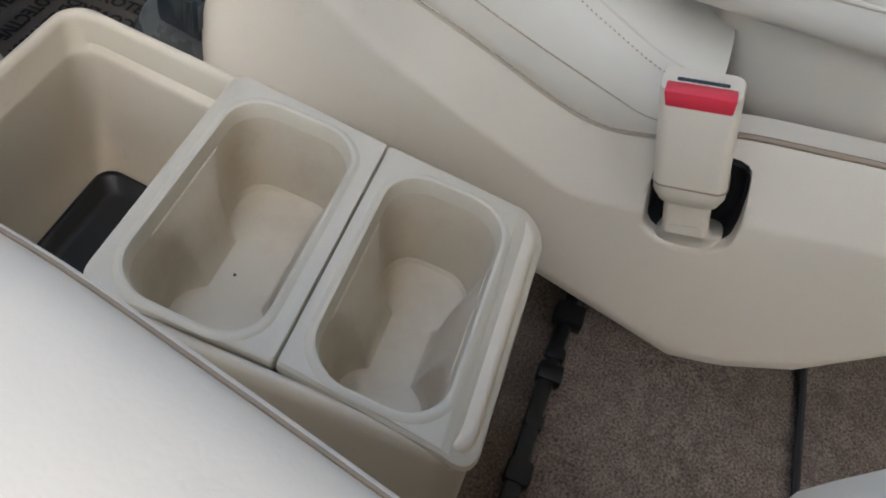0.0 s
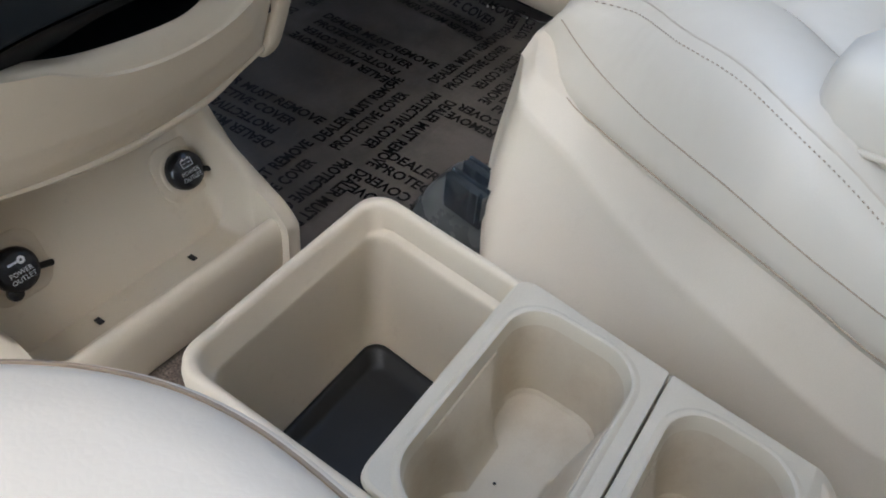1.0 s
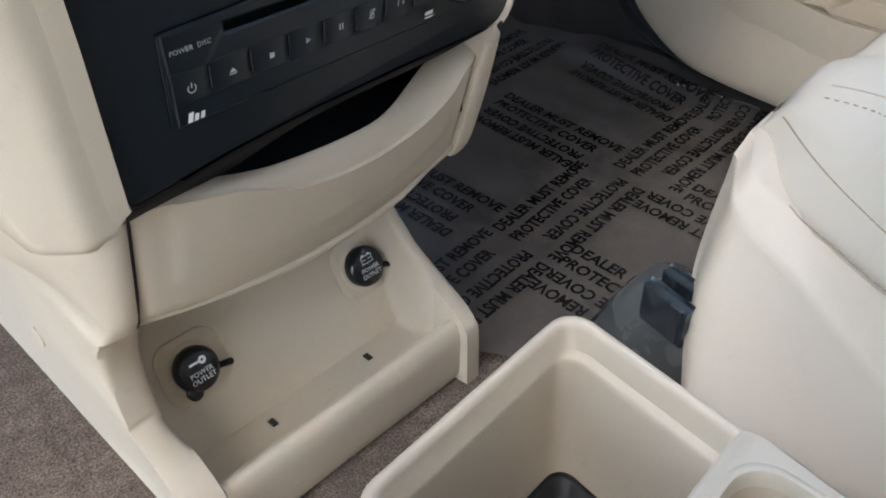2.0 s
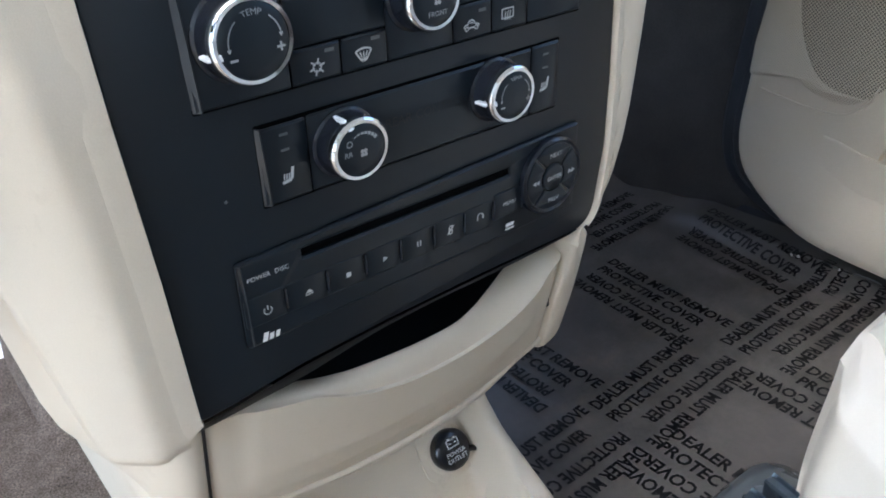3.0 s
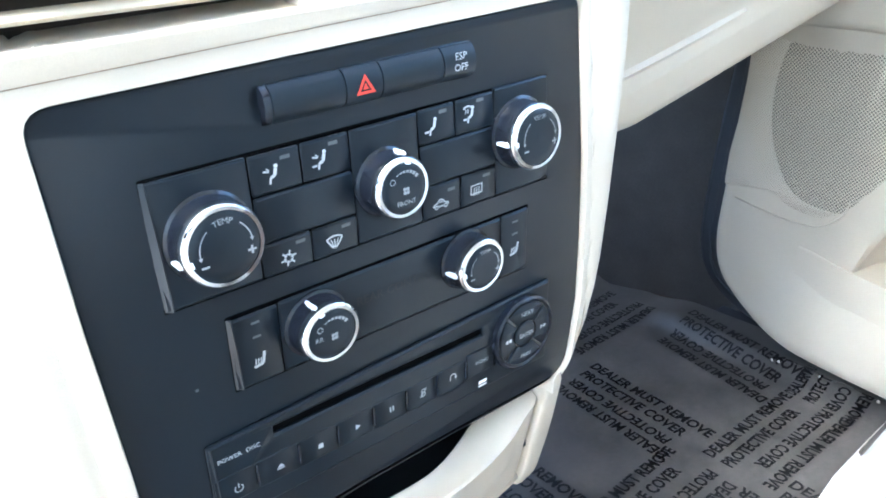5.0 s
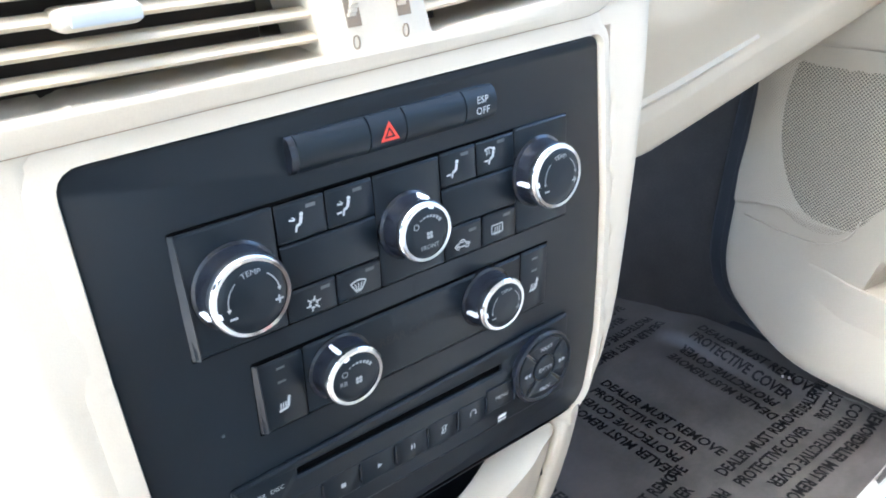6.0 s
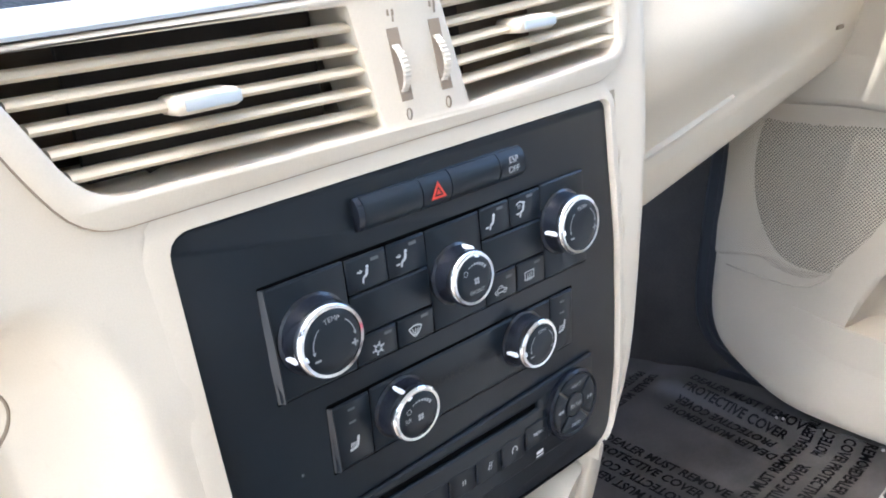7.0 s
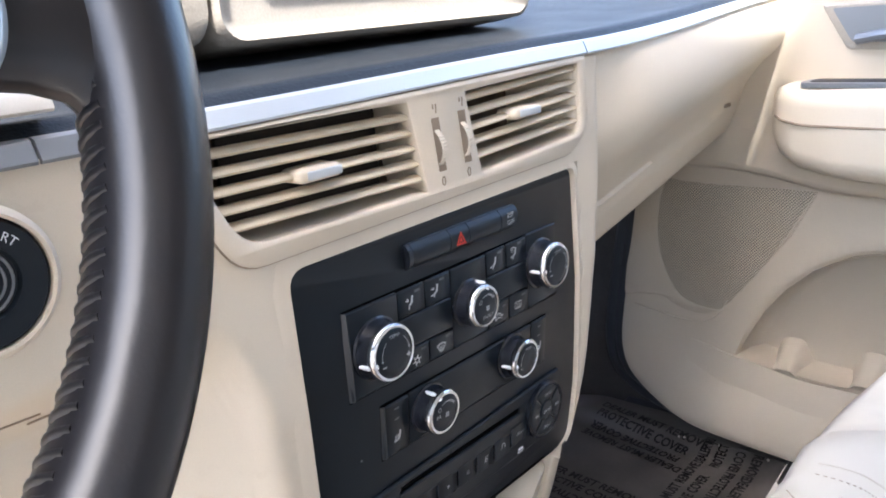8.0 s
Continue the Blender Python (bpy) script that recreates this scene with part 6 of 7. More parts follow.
lathe(b, [(0.0, 0.0), (0.0010, 0.0), (0.0007, 0.0006), (0.0, 0.0008)], lambda u, v, n: (-0.0385 + u, -0.2585 + v, 0.1130 + n), 7)
tagged(part("crumb", b, VOID), "tiny dark crumb lying in the cup holder", "crumb")

# ---- passenger seat ----
seat = thing("passenger_seat", "cream leather passenger seat with plastic side shield and armrest", "seat", (0.33, -0.4, 0.0))
ZS = [(-0.66, 0.236), (-0.57, 0.227), (-0.5, 0.217), (-0.454, 0.203), (-0.425, 0.196), (-0.396, 0.203), (-0.357, 0.219), (-0.289, 0.243), (-0.222, 0.268), (-0.200, 0.278), (-0.184, 0.288), (-0.172, 0.295), (-0.165, 0.297), (-0.157, 0.296)]
RIDGE = [(-0.66, 0.192), (-0.585, 0.182), (-0.51, 0.168), (-0.480, 0.158), (-0.463, 0.152), (-0.42, 0.146), (-0.376, 0.163), (-0.331, 0.183), (-0.282, 0.203), (-0.228, 0.236), (-0.177, 0.280), (-0.160, 0.29)]
Z1 = [(-0.66, 0.262), (-0.50, 0.232), (-0.45, 0.2135), (-0.388, 0.233), (-0.339, 0.250), (-0.301, 0.266), (-0.236, 0.290), (-0.198, 0.302), (-0.178, 0.309), (-0.160, 0.312)]
ZT = [(-0.66, 0.231), (-0.5, 0.228), (-0.446, 0.234), (-0.39, 0.260), (-0.348, 0.285), (-0.311, 0.303), (-0.279, 0.318), (-0.24, 0.326), (-0.201, 0.328), (-0.16, 0.330)]
ZB = [(-0.66, 0.125), (-0.641, 0.105), (-0.60, 0.060), (-0.558, 0.037), (-0.524, 0.029), (-0.418, 0.062), (-0.30, 0.045), (-0.16, 0.040)]
def nose_out(p):
    """The front inner corner of the seat stands farther out over the footwell."""
    x, y, z = p
    eye = Vector((-0.262, -0.315, 0.513))
    k = 0.36 * smooth(-0.335, -0.185, y) * (1.0 - smooth(0.20, 0.50, x)) * smooth(0.06, 0.30, z)
    k = min(k, (eye.z - 0.03) / (eye.z - min(z, 0.40)) - 1.0)
    w = smooth(-0.215, -0.178, y) * (1.0 - smooth(0.16, 0.40, x)) * (0.40 * smooth(0.15, 0.27, z) + 0.60 * smooth(0.298, 0.330, z))
    return tuple(eye + (Vector(p) - eye) * (1.0 + max(0.0, k)) + Vector((-0.014, 0.014, -0.003)) * w)
def blur(table, y, w=0.006):
    return sum(lerp_table(table, y + w * k) for k in (-2, -1, 0, 1, 2)) / 5
def shield_col(y):
    zs, zb = blur(ZS, y), lerp_table(ZB, y)
    f = smooth(-0.158, -0.185, y)
    x0 = 0.0825 + 0.030 * (1 - f) ** 2
    ridge = blur(RIDGE, y)
    pts = [(x0 + 0.030, zb), (x0 + 0.006, zb + 0.001), (x0 + 0.001, zb + 0.006), (x0, zb + 0.015)]
    pts += [(x0, zb + 0.015 + (ridge - zb - 0.015) * k / 36) for k in range(1, 37)]
    pts += [(x0 + 0.0010, ridge + (zs - ridge) * 0.06)]
    pts += [(x0 + 0.0035 + 0.0090 * k / 12, ridge + (zs - ridge) * (0.22 + 0.68 * k / 12)) for k in range(13)]
    pts += [(x0 + 0.0145, zs), (x0 + 0.036, zs + 0.002)]
    near = smooth(-0.215, -0.165, y)
    return [nose_out((x, y + near * 0.013 * smooth(0.04, 0.17, z) * smooth(0.30, 0.19, z), z)) for x, z in pts]
ys = [-0.158 - 0.004 * k for k in range(8)] + [-0.195 - 0.0125 * k for k in range(20)] + [-0.445 - 0.0025 * k for k in range(37)] + [-0.5375 - 0.0125 * k for k in range(11)]
POCKET = round_poly([(-0.4600, 0.1960), (-0.4622, 0.1700), (-0.4680, 0.1435), (-0.4840, 0.1345), (-0.5080, 0.1385), (-0.5210, 0.1490), (-0.5205, 0.1700), (-0.5160, 0.1870), (-0.5110, 0.2050), (-0.4900, 0.2050)], 0.007)
def in_pocket(y, z):
    inside = False
    for (y0, z0), (y1, z1) in zip(POCKET, POCKET[1:] + POCKET[:1]):
        if (z0 > z) != (z1 > z) and y < y0 + (y1 - y0) * (z - z0) / (z1 - z0):
            inside = not inside
    return inside
def to_rim(y, z):
    """Nearest point of the pocket's outline."""
    best = None
    for (y0, z0), (y1, z1) in zip(POCKET, POCKET[1:] + POCKET[:1]):
        d = (y1 - y0) ** 2 + (z1 - z0) ** 2
        k = max(0.0, min(1.0, ((y - y0) * (y1 - y0) + (z - z0) * (z1 - z0)) / d)) if d else 0.0
        q = (y0 + (y1 - y0) * k, z0 + (z1 - z0) * k)
        e = (q[0] - y) ** 2 + (q[1] - z) ** 2
        if best is None or e < best[0]:
            best = (e, q)
    return best[1]
b = bmesh.new()
front = [(x, y + 0.0, z) for x, y, z in shield_col(-0.158)]
cap = [(x + 0.06, y + 0.004, z) for x, y, z in front]
rings(b, [cap] + [shield_col(y) for y in ys], False, False, False)
gone = []
for q in b.faces:
    c = q.calc_center_median()
    if in_pocket(c.y, c.z):
        gone.append(q)
bmesh.ops.delete(b, geom=gone, context="FACES")
hole = [e for e in b.edges if e.is_boundary and all(-0.535 < v.co.y < -0.445 and 0.12 < v.co.z < 0.212 and v.co.x < 0.105 for v in e.verts)]
for v in {v for e in hole for v in e.verts}:
    v.co.y, v.co.z = to_rim(v.co.y, v.co.z)
pairs, ring = [tuple(e.verts) for e in hole], {v for e in hole for v in e.verts}
for dx, inward in ((0.0010, 0.0006), (0.0026, 0.0008), (0.0042, 0.0006)):
    deeper = {}
    for v in ring:
        to = Vector((0.0, -0.490 - v.co.y, 0.170 - v.co.z)).normalized()
        deeper[v] = b.verts.new(v.co + Vector((dx, 0, 0)) + to * inward)
    for v, w in pairs:
        b.faces.new((v, w, deeper[w], deeper[v]))
    pairs, ring = [(deeper[v], deeper[w]) for v, w in pairs], set(deeper.values())
# front apron of the seat base
loops = []
for k in range(24):
    x = 0.150 + 0.40 * k / 23
    loops.append([nose_out(q) for q in ((x, -0.172, 0.04), (x, -0.156, 0.08), (x, -0.150, 0.15), (x, -0.154, 0.20), (x, -0.166, 0.235), (x, -0.19, 0.245))])
rings(b, loops, False, False, False)
part("side_shield", b, BEIGE_SHIELD, seat, "beige plastic side shield", 60)

def cushion_col(y):
    f = smooth(-0.155, -0.218, y)
    g = math.sqrt(max(0.0, 1 - (1 - min(1.0, (-0.158 - y) / 0.050)) ** 2)) if y > -0.208 else 1.0
    nose = smooth(-0.25, -0.165, y)
    zs, z1, zt = blur(ZS, y) - 0.004, blur(Z1, y), blur(ZT, y)
    zt = zs + 0.006 + (zt - zs - 0.006) * (0.35 + 0.65 * g)
    z1 = min(z1, zt - 0.006)
    inx = 0.038 * (1 - f) ** 2
    left = [(0.115 + inx, zs - 0.02), (0.0940 + inx, zs), (0.0925 + inx, zs + (z1 - zs) * 0.35), (0.0915 + inx, z1 - 0.002), (0.0935 + inx, z1 + (zt - z1) * 0.25), (0.0960 + inx, z1 + (zt - z1) * 0.6), (0.1010 + inx, zt - 0.004), (0.1060 + inx, zt)]
    top = [(0.1120 + inx, zt + 0.005), (0.125 + inx, zt + 0.010), (0.150 + 0.55 * inx, zt + 0.012), (0.180, zt + 0.007), (0.200, zt + 0.000), (0.212, zt - 0.006), (0.220, zt - 0.004), (0.26, zt - 0.002), (0.34, zt - 0.006), (0.42, zt - 0.002), (0.45, zt - 0.004), (0.456, zt - 0.006), (0.47, zt), (0.52, zt + 0.012), (0.555, zt + 0.006), (0.570, zt - 0.03), (0.572, 0.15)]
    return [nose_out((x + 0.25 * nose * max(0.0, z - zs) * smooth(0.17, 0.10, x), y - 0.55 * nose * max(0.0, z - zs), z)) for x, z in left + top]
b = bmesh.new()
ys2 = [-0.158 - 0.0042 * k for k in range(11)] + [-0.2025 - 0.0125 * k for k in range(23)]
cols = [cushion_col(y) for y in ys2]
c0 = cols[0]
rings(b, [[(x + (0.36 - x) * a, y - d, z - h) for x, y, z in c0] for a, d, h in ((0.16, 0.012, 0.085), (0.13, 0.006, 0.050), (0.09, 0.002, 0.024), (0.04, -0.0005, 0.008))] + cols, False, False, False)
part("cushion", b, LEATHER, seat, "cream leather seat cushion", 70)
def seam_line(idx, y0, y1, n, lift):
    out = []
    for k in range(n + 1):
        y = y0 + (y1 - y0) * k / n
        p = Vector(cushion_col(y)[idx])
        out.append(p + Vector(lift))
    return out
b = bmesh.new()
tube(b, seam_line(3, -0.164, -0.47, 60, (0.0, 0, 0)), 0.00055, 6)
part("seam", b, STITCH, seat, "dark seam")
b = bmesh.new()
tube(b, seam_line(1, -0.160, -0.455, 60, (-0.0008, 0, 0.0035)), 0.0006, 6)
part("seam", b, STITCH, seat, "dark seam")
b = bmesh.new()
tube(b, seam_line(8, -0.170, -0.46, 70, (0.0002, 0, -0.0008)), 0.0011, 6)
part("piping", b, LEATHER_SHADED, seat, "", 60)
b = bmesh.new()
st = seam_line(7, -0.172, -0.46, 190, (-0.0007, 0, 0.0004))
for k in range(0, len(st) - 2, 2):
    tube(b, [st[k], st[k + 1] + Vector((0, 0.0003, 0))], 0.00042, 5)
part("stitching", b, STITCH, seat, "brown thread stitching")
b = bmesh.new()
tube(b, seam_line(13, -0.19, -0.46, 40, (0, 0, 0.0002)), 0.0004, 6)
part("seam", b, STITCH, seat, "dark seam")
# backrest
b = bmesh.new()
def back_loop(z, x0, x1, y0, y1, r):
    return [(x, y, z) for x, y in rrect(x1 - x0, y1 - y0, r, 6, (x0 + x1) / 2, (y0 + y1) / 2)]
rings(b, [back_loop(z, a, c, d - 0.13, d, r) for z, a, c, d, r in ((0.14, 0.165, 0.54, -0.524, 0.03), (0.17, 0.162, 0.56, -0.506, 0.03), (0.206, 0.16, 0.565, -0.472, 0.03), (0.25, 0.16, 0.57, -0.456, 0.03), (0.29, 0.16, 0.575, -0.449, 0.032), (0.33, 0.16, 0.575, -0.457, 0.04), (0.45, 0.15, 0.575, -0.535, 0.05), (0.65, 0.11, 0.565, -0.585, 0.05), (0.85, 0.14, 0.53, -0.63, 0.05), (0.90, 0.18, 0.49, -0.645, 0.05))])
part("backrest", b, LEATHER_SHADED, seat, "", 70)
b = bmesh.new()
tube(b, [(0.0985, y, blur(ZS, y) + 0.0016) for y in [-0.478 - 0.012 * k for k in range(13)]], 0.0019, 6)
part("seam", b, SEAM, seat, "dark seam")
b = bmesh.new()
rings(b, [[(x, y, z) for x, z in rrect(w, h, r, 5, cx, cz - 0.006)] for y, w, h, r, cx, cz in ((-0.318, 0.030, 0.026, 0.010, 0.155, 0.311), (-0.322, 0.050, 0.046, 0.016, 0.155, 0.312), (-0.332, 0.064, 0.058, 0.020, 0.156, 0.313), (-0.36, 0.070, 0.064, 0.022, 0.158, 0.314), (-0.44, 0.074, 0.080, 0.024, 0.157, 0.309), (-0.62, 0.074, 0.086, 0.024, 0.157, 0.314), (-0.66, 0.06, 0.07, 0.02, 0.158, 0.318))])
arm = part("armrest", b, LEATHER, seat, "padded cream armrest folded down", 70)
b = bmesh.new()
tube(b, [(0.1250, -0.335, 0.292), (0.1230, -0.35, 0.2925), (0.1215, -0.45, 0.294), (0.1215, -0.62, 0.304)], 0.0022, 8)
part("piping", b, LEATHER_SHADED, arm, "", 60)

# ---- belt buckle in its pocket ----
buckle = thing("belt_buckle", "beige belt buckle with a red release button in the seat shield", "belt buckle", (0.095, -0.48, 0.15))
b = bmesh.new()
# Dark plate and lining paint the shade deep in the pocket.
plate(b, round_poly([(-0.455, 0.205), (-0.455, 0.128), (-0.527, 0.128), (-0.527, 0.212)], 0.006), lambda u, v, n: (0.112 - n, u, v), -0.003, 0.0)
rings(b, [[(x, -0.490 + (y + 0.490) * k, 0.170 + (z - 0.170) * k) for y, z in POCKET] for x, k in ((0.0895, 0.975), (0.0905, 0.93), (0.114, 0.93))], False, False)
part("pocket_back", b, VOID, buckle, "hollow behind the buckle, lined dark as shade")
up = Vector((0.0, 0.27, 0.963)).normalized()
axw = Vector((0.0, -0.97, 0.20)).normalized()
base = Vector((0.081, -0.4884, 0.1677))
def on_buckle(u, v, n):
    return base + axw * u + up * v + Vector((-n, 0, 0))
b = bmesh.new()
rings(b, [[on_buckle(u, v, n) for u, n in rrect(w, d, 0.004, 4, 0, 0.008)] for v, w, d in ((-0.006, 0.026, 0.012), (0.000, 0.026, 0.012), (0.030, 0.026, 0.012), (0.036, 0.030, 0.016))])
part("stalk", b, BEIGE, buckle, "", 50)
b = bmesh.new()
rings(b, [[on_buckle(u, v + 0.10 * u, n) for u, n in rrect(w, d, min(w, d) * 0.45, 5, 0, c)] for v, w, d, c in ((-0.0330, 0.045, 0.024, -0.0155), (-0.0275, 0.045, 0.024, -0.0150), (-0.0250, 0.041, 0.021, -0.0115), (-0.0215, 0.033, 0.016, -0.0060), (-0.0160, 0.0280, 0.0130, -0.0005), (-0.0080, 0.0265, 0.0126, 0.0055), (0.0010, 0.0264, 0.0124, 0.0080))])
part("boot", b, TRAY, buckle, "flared rubber boot", 60)
b = bmesh.new()
rings(b, [[on_buckle(u, v, n) for u, n in rrect(w, d, 0.006, 5, 0, 0.008)] for v, w, d in ((0.017, 0.028, 0.014), (0.020, 0.033, 0.020), (0.027, 0.0390, 0.0235), (0.034, 0.0398, 0.0240), (0.050, 0.0398, 0.0240), (0.0915, 0.0412, 0.0240), (0.0935, 0.0400, 0.0225))])
part("buckle_body", b, BEIGE, buckle, "", 50)
b = bmesh.new()
tube(b, [on_buckle(u, 0.0330, n) for u, n in rrect(0.0399, 0.0242, 0.006, 5, 0, 0.008)], 0.0006, 5, 1.0, True)
part("joint", b, SEAM, buckle)
b = bmesh.new()
t = bmesh.new()
box(t, -0.0178, 0.0178, 0.0852, 0.0946, 0.0096, 0.0207, 0.0012, 2)
for q in t.verts:
    slant = 0.0026 * (0.0207 - q.co.z) / 0.0111
    q.co = on_buckle(q.co.x * (1.0 - 0.05 * (q.co.y < 0.09)), q.co.y - slant * 0.3, q.co.z)
join(b, t)
part("release_button", b, RED, buckle, "red release button", 40)
b = bmesh.new()
t = bmesh.new()
box(t, -0.0135, 0.0135, 0.0890, 0.0938, 0.0052, 0.0092, 0.0008, 1)
for k in range(8):
    box(t, -0.0115 + 0.003 * k, -0.0100 + 0.003 * k, 0.092, 0.0941, 0.0062, 0.0088)
for q in t.verts:
    q.co = on_buckle(q.co.x, q.co.y, q.co.z)
join(b, t)
part("latch_slot", b, SEAL, buckle, "dark ribbed latch slot")

# ---- driver seat ----
dseat = thing("driver_seat", "pale cream leather driver seat with piped cushion edge", "seat", (-0.45, -0.4, 0.0))
EDGE_D = [(-0.30, -0.66), (-0.262, -0.56), (-0.240, -0.43), (-0.2285, -0.368), (-0.2185, -0.320), (-0.2140, -0.285), (-0.2145, -0.262), (-0.219, -0.243), (-0.228, -0.2245), (-0.241, -0.2085), (-0.262, -0.196), (-0.30, -0.187), (-0.40, -0.183), (-0.50, -0.187), (-0.58, -0.20), (-0.63, -0.23), (-0.65, -0.30), (-0.66, -0.66)]
rim = [(p.x, p.y) for p in catmull([(x, y, 0) for x, y in EDGE_D], 5)]
ctr = Vector((-0.44, -0.45))
def d_loop(k, z, sag=0.0):
    out = []
    for x, y in rim:
        q = ctr + (Vector((x, y)) - ctr) * k
        out.append((q.x, q.y, z - sag * smooth(-0.33, -0.66, q.y)))
    return out
b = bmesh.new()
rings(b, [d_loop(0.93, 0.10), d_loop(0.955, 0.20), d_loop(0.965, 0.30, 0.05), d_loop(0.975, 0.335, 0.05), d_loop(0.990, 0.352, 0.05), d_loop(0.998, 0.3585, 0.05), d_loop(0.985, 0.3665, 0.05), d_loop(0.96, 0.3725, 0.05), d_loop(0.91, 0.3765, 0.05), d_loop(0.82, 0.3770, 0.055), d_loop(0.70, 0.371, 0.06), d_loop(0.55, 0.362, 0.06), d_loop(0.3, 0.356, 0.06), d_loop(0.1, 0.355, 0.06)])
part("cushion", b, LEATHER_DRIVER, dseat, "pale cream leather cushion", 70)
b = bmesh.new()
tube(b, d_loop(0.9965, 0.3605, 0.05)[2:-2], 0.0021, 8)
part("piping", b, LEATHER_DRIVER, dseat, "", 60)
b = bmesh.new()
tube(b, d_loop(0.985, 0.3670, 0.05)[2:-2], 0.0007, 5)
part("seam", b, SEAM, dseat, "thin seam beside the piping")
b = bmesh.new()
rings(b, [back_loop(z, a, c, d - 0.13, d, r) for z, a, c, d, r in ((0.20, -0.62, -0.175, -0.53, 0.04), (0.26, -0.64, -0.150, -0.500, 0.05), (0.30, -0.65, -0.150, -0.490, 0.05), (0.36, -0.655, -0.165, -0.500, 0.05), (0.45, -0.66, -0.185, -0.545, 0.05), (0.65, -0.65, -0.20, -0.65, 0.05), (0.88, -0.61, -0.24, -0.71, 0.05))])
part("backrest", b, LEATHER_DRIVER, dseat, "", 70)
b = bmesh.new()
box(b, -0.64, -0.215, -0.62, -0.22, -0.006, 0.11, 0.02, 3)
part("seat_base", b, BEIGE_SHIELD, dseat, "beige plastic seat base")

# ---- steering wheel ----
wheel = thing("steering_wheel", "black leather steering wheel with stitched inner edge", "steering wheel", (-0.452, -0.135, 0.645))
WC, WT = Vector((-0.4565, -0.1050, 0.6665)), radians(17)
WUP = Vector((0, math.sin(WT), math.cos(WT)))
WN = Vector((0, -math.cos(WT), math.sin(WT)))
def on_wheel(u, v, n):
    return WC + Vector((u, 0, 0)) + WUP * v + WN * n
R, RT = 0.1870, 0.0161
b = bmesh.new()
N, M = 160, 20
loops = []
for k in range(N):
    a = k / N * math.tau
    loops.append([on_wheel((R + RT * math.cos(q)) * math.cos(a), (R + RT * math.cos(q)) * math.sin(a), RT * 1.12 * math.sin(q)) for q in [j / M * math.tau for j in range(M)]])
loops.append(loops[0])
rings(b, loops, False, False)
part("rim", b, WHEEL, wheel, "", 70)
b = bmesh.new()
for k in range(200):
    a = k / 200 * math.tau
    rr = R - RT * 0.93
    c = Vector((math.cos(a), math.sin(a)))
    d = Vector((-math.sin(a), math.cos(a)))
    p0 = on_wheel(c.x * (rr + 0.0014) + d.x * 0.0016, c.y * (rr + 0.0014) + d.y * 0.0016, 0.0066)
    p1 = on_wheel(c.x * (rr - 0.0004) + d.x * 0.0004, c.y * (rr - 0.0004) + d.y * 0.0004, 0.0020)
    p2 = on_wheel(c.x * (rr - 0.0004) - d.x * 0.0010, c.y * (rr - 0.0004) - d.y * 0.0010, -0.0024)
    p3 = on_wheel(c.x * (rr + 0.0014) - d.x * 0.0020, c.y * (rr + 0.0014) - d.y * 0.0020, -0.0066)
    tube(b, [p0, p1, p2, p3], 0.0017, 7)
part("stitching", b, WHEEL, wheel, "raised black lacing", 60)
for s, nm in ((1, "r"), (-1, "l")):
    b = bmesh.new()
    loops = []
    for k in range(13):
        t_ = k / 12
        u = 0.078 + (R - 0.004 - 0.078) * t_
        hgt = 0.021 + 0.010 * (2 * t_ - 1) ** 2 + 0.020 * smooth(0.80, 1.0, t_)
        off = 0.002 - 0.004 * t_
        loops.append([on_wheel(s * u, off + hgt * math.cos(q), 0.010 * math.sin(q) - 0.004 * (1 - t_)) for q in [j / 14 * math.tau for j in range(14)]])
    rings(b, loops)
    part("spoke", b, WHEEL, wheel, "", 70)
    b = bmesh.new()
    edge = round_poly([(0.082, -0.034), (0.1400, -0.0275), (0.1500, -0.0185), (0.1540, -0.006), (0.1525, 0.018), (0.082, 0.030)], [0.004, 0.008, 0.008, 0.010, 0.008, 0.004])
    plate(b, [(s * u, v) for u, v in edge], on_wheel, 0.002, 0.0125, 0.0022)
    trim_pad = part("spoke_trim", b, SILVER, wheel, "pale silver spoke trim", 60)
    b = bmesh.new()
    t = bmesh.new()
    box(t, 0.092, 0.128, -0.016, 0.016, 0.010, 0.0165, 0.004, 3)
    for q in t.verts:
        q.co = on_wheel(s * q.co.x, q.co.y, q.co.z)
    join(b, t)
    part("spoke_switch", b, GREYTRIM, trim_pad, "grey switch pad", 60)
b = bmesh.new()
rings(b, [[on_wheel(u, v - 0.01, n) for u, v in rrect(w, h, r, 6)] for w, h, r, n in ((0.16, 0.15, 0.05, -0.05), (0.175, 0.165, 0.055, -0.01), (0.172, 0.160, 0.055, 0.012), (0.155, 0.145, 0.05, 0.022), (0.11, 0.10, 0.04, 0.027))])
part("hub", b, GREYTRIM, wheel, "grey airbag cover", 60)
b = bmesh.new()
lathe(b, [(0.0, -0.02), (0.045, -0.02), (0.05, -0.10), (0.055, -0.20), (0.0, -0.20)], on_wheel, 24)
part("column_shroud", b, BLACK, wheel, "black column shroud", 50)

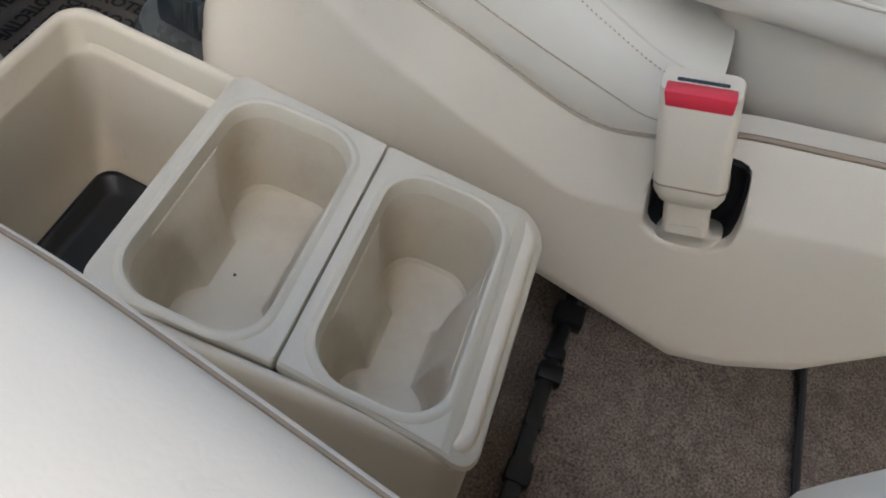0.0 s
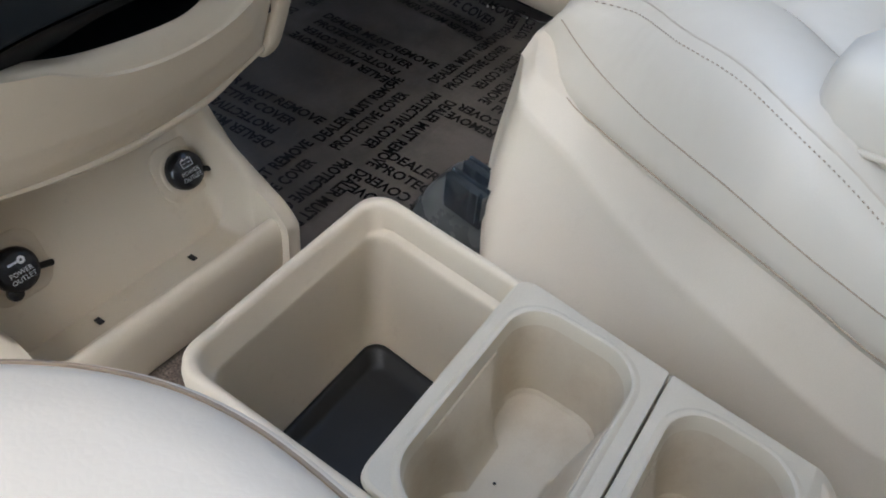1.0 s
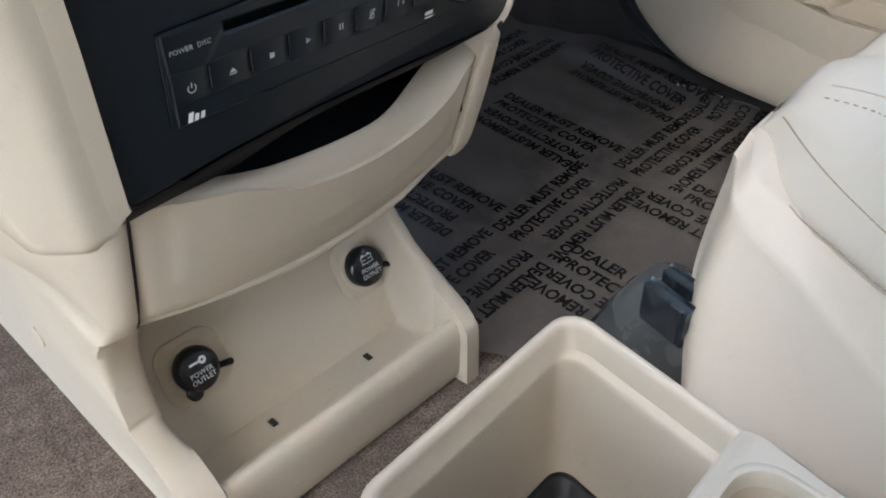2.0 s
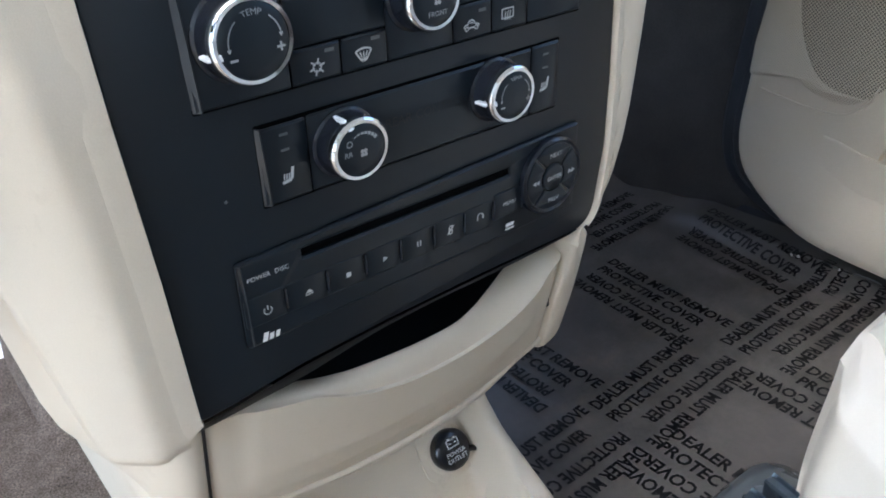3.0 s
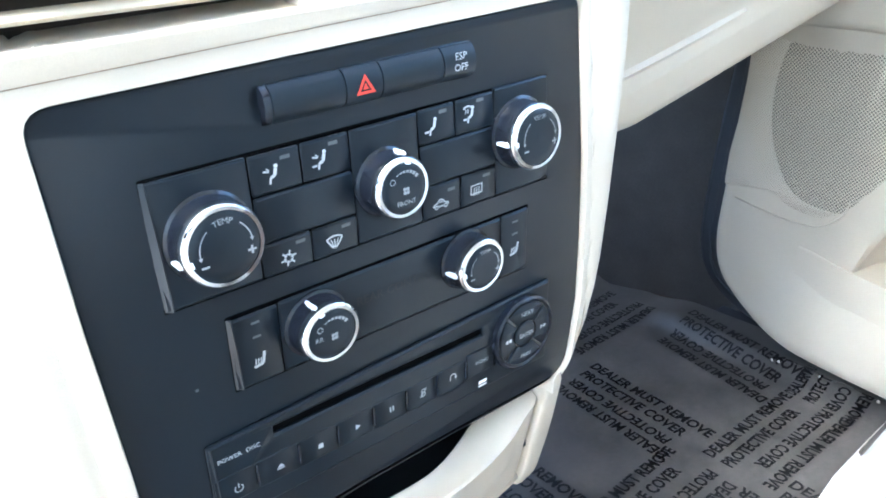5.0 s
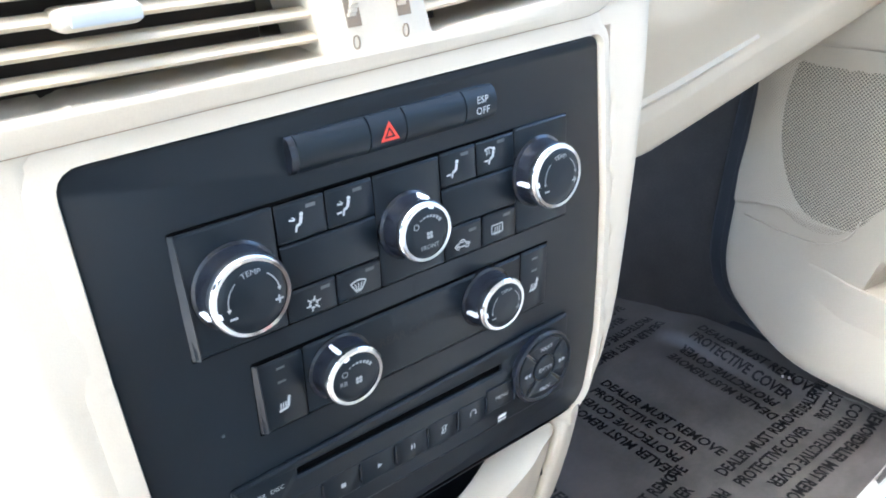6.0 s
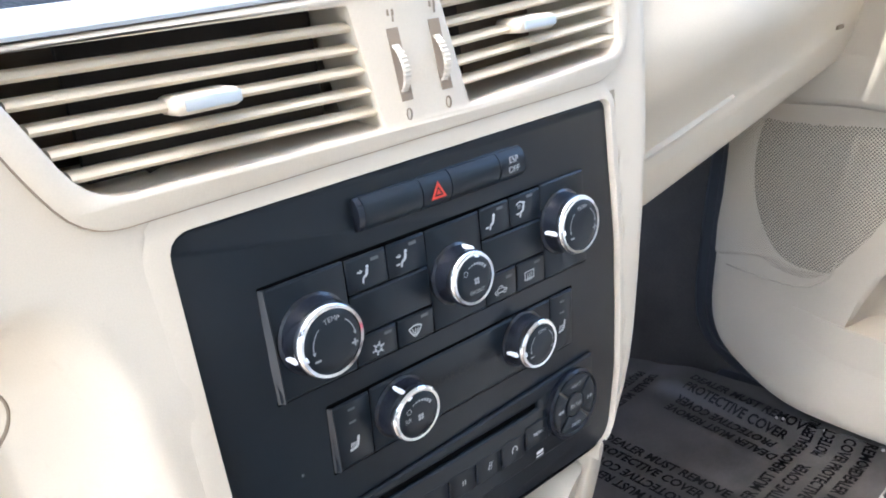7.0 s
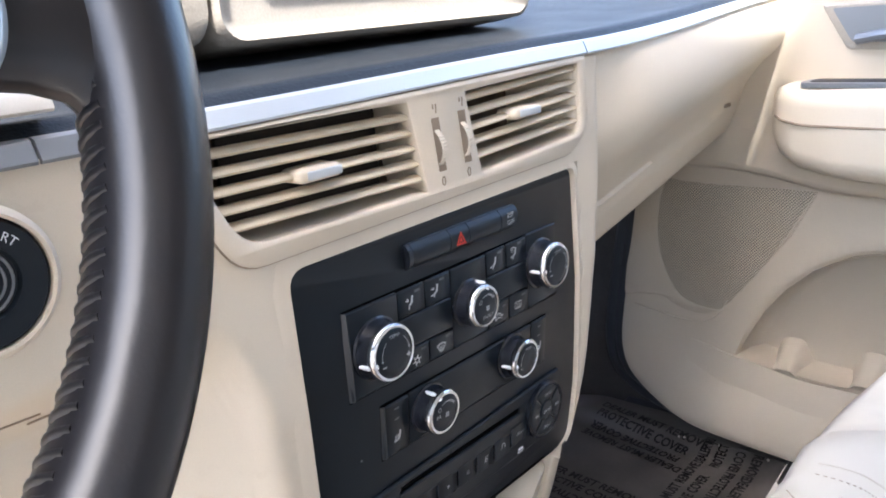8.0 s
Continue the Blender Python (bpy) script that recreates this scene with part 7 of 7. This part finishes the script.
# ---- ignition switch and knee panel details ----
ign = thing("ignition_switch", "round black ignition switch with white lettering in the dash", "ignition switch", (-0.283, 0.0, 0.570))
IX, IZ = -0.2850, 0.5700
def on_ign(u, v, n):
    return (IX + u, fascia_y(IX, IZ) - n, IZ + v)
b = bmesh.new()
rings(b, [[on_ign(r * math.cos(k / 48 * math.tau), r * math.sin(k / 48 * math.tau), h) for k in range(48)] for r, h in ((0.0310, -0.004), (0.0300, 0.003), (0.0275, 0.0055), (0.0262, 0.0050), (0.0262, -0.01))], False, False)
part("bezel", b, BEIGE, ign, "beige raised bezel", 50)
b = bmesh.new()
lathe(b, [(0.0, -0.006), (0.0260, -0.006), (0.0260, 0.0025), (0.0245, 0.0042), (0.0150, 0.0036), (0.0142, 0.0010), (0.0, 0.0005)], on_ign, 48)
part("switch_ring", b, BLACK, ign, "", 50)
b = bmesh.new()
for r in (0.0125, 0.0095):
    tube(b, [on_ign(r * math.cos(k / 32 * math.tau), r * math.sin(k / 32 * math.tau), 0.0014) for k in range(32)], 0.0006, 6, 1.0, True)
part("key_ring", b, GREYTRIM, ign, "dark metal key ring")
b = bmesh.new()
t_ = text_bm("START", 0.0036, "CENTER")
for q in t_.verts:
    a = radians(62) - q.co.x / 0.0195
    u, v = (0.0195 + q.co.y) * math.cos(a), (0.0195 + q.co.y) * math.sin(a)
    q.co = Vector(on_ign(u, v, 0.0046))
join(b, t_)
part("lettering", b, WHITE, ign)
b = bmesh.new()
pts = [(-0.262, 0.488), (-0.235, 0.4885), (-0.214, 0.4840), (-0.2035, 0.4740), (-0.2045, 0.4590), (-0.214, 0.444), (-0.226, 0.430)]
tube(b, [Vector((x, fascia_y(x, z) - 0.0002, z)) for x, z in [(p.x, p.y) for p in catmull([(x, z, 0) for x, z in pts], 6)]], 0.0009, 5)
part("panel_seam", b, SEAM, dash, "thin curved access cover seam")
b = bmesh.new()
pts = [(-0.60, 0.508), (-0.40, 0.506), (-0.31, 0.503), (-0.262, 0.498)]
tube(b, [Vector((x, fascia_y(x, z) - 0.0002, z)) for x, z in [(p.x, p.y) for p in catmull([(x, z, 0) for x, z in pts], 6)]], 0.0008, 5)
part("panel_seam", b, SEAM, dash, "thin panel seam")
# pale bezel under the instruments
b = bmesh.new()
loops = []
for k in range(21):
    x = -0.66 + 0.4170 * k / 20
    y, z = top_line(x)
    loops.append([(x, y + 0.020, z + 0.0185), (x, y + 0.002, z + 0.0192), (x, y + 0.0005, z + 0.0205), (x, y + 0.002, z + 0.0265), (x, y + 0.006, z + 0.0285), (x, y + 0.030, z + 0.030)])
rings(b, loops)
part("instrument_bezel", b, POD_FACE, dash, "pale smooth bezel under the instruments", 50)
# instrument hood behind the wheel
b = bmesh.new()
rings(b, [[(x, y, z) for x, z in rrect(w, h, 0.03, 6, -0.46, cz)] for y, w, h, cz in ((0.035, 0.36, 0.11, 0.692), (0.03, 0.38, 0.13, 0.694), (0.05, 0.39, 0.14, 0.694), (0.30, 0.36, 0.12, 0.69))])
tagged(part("instrument_hood", b, DASHTOP), "dark hood over the instruments on the dash top", "instrument hood")
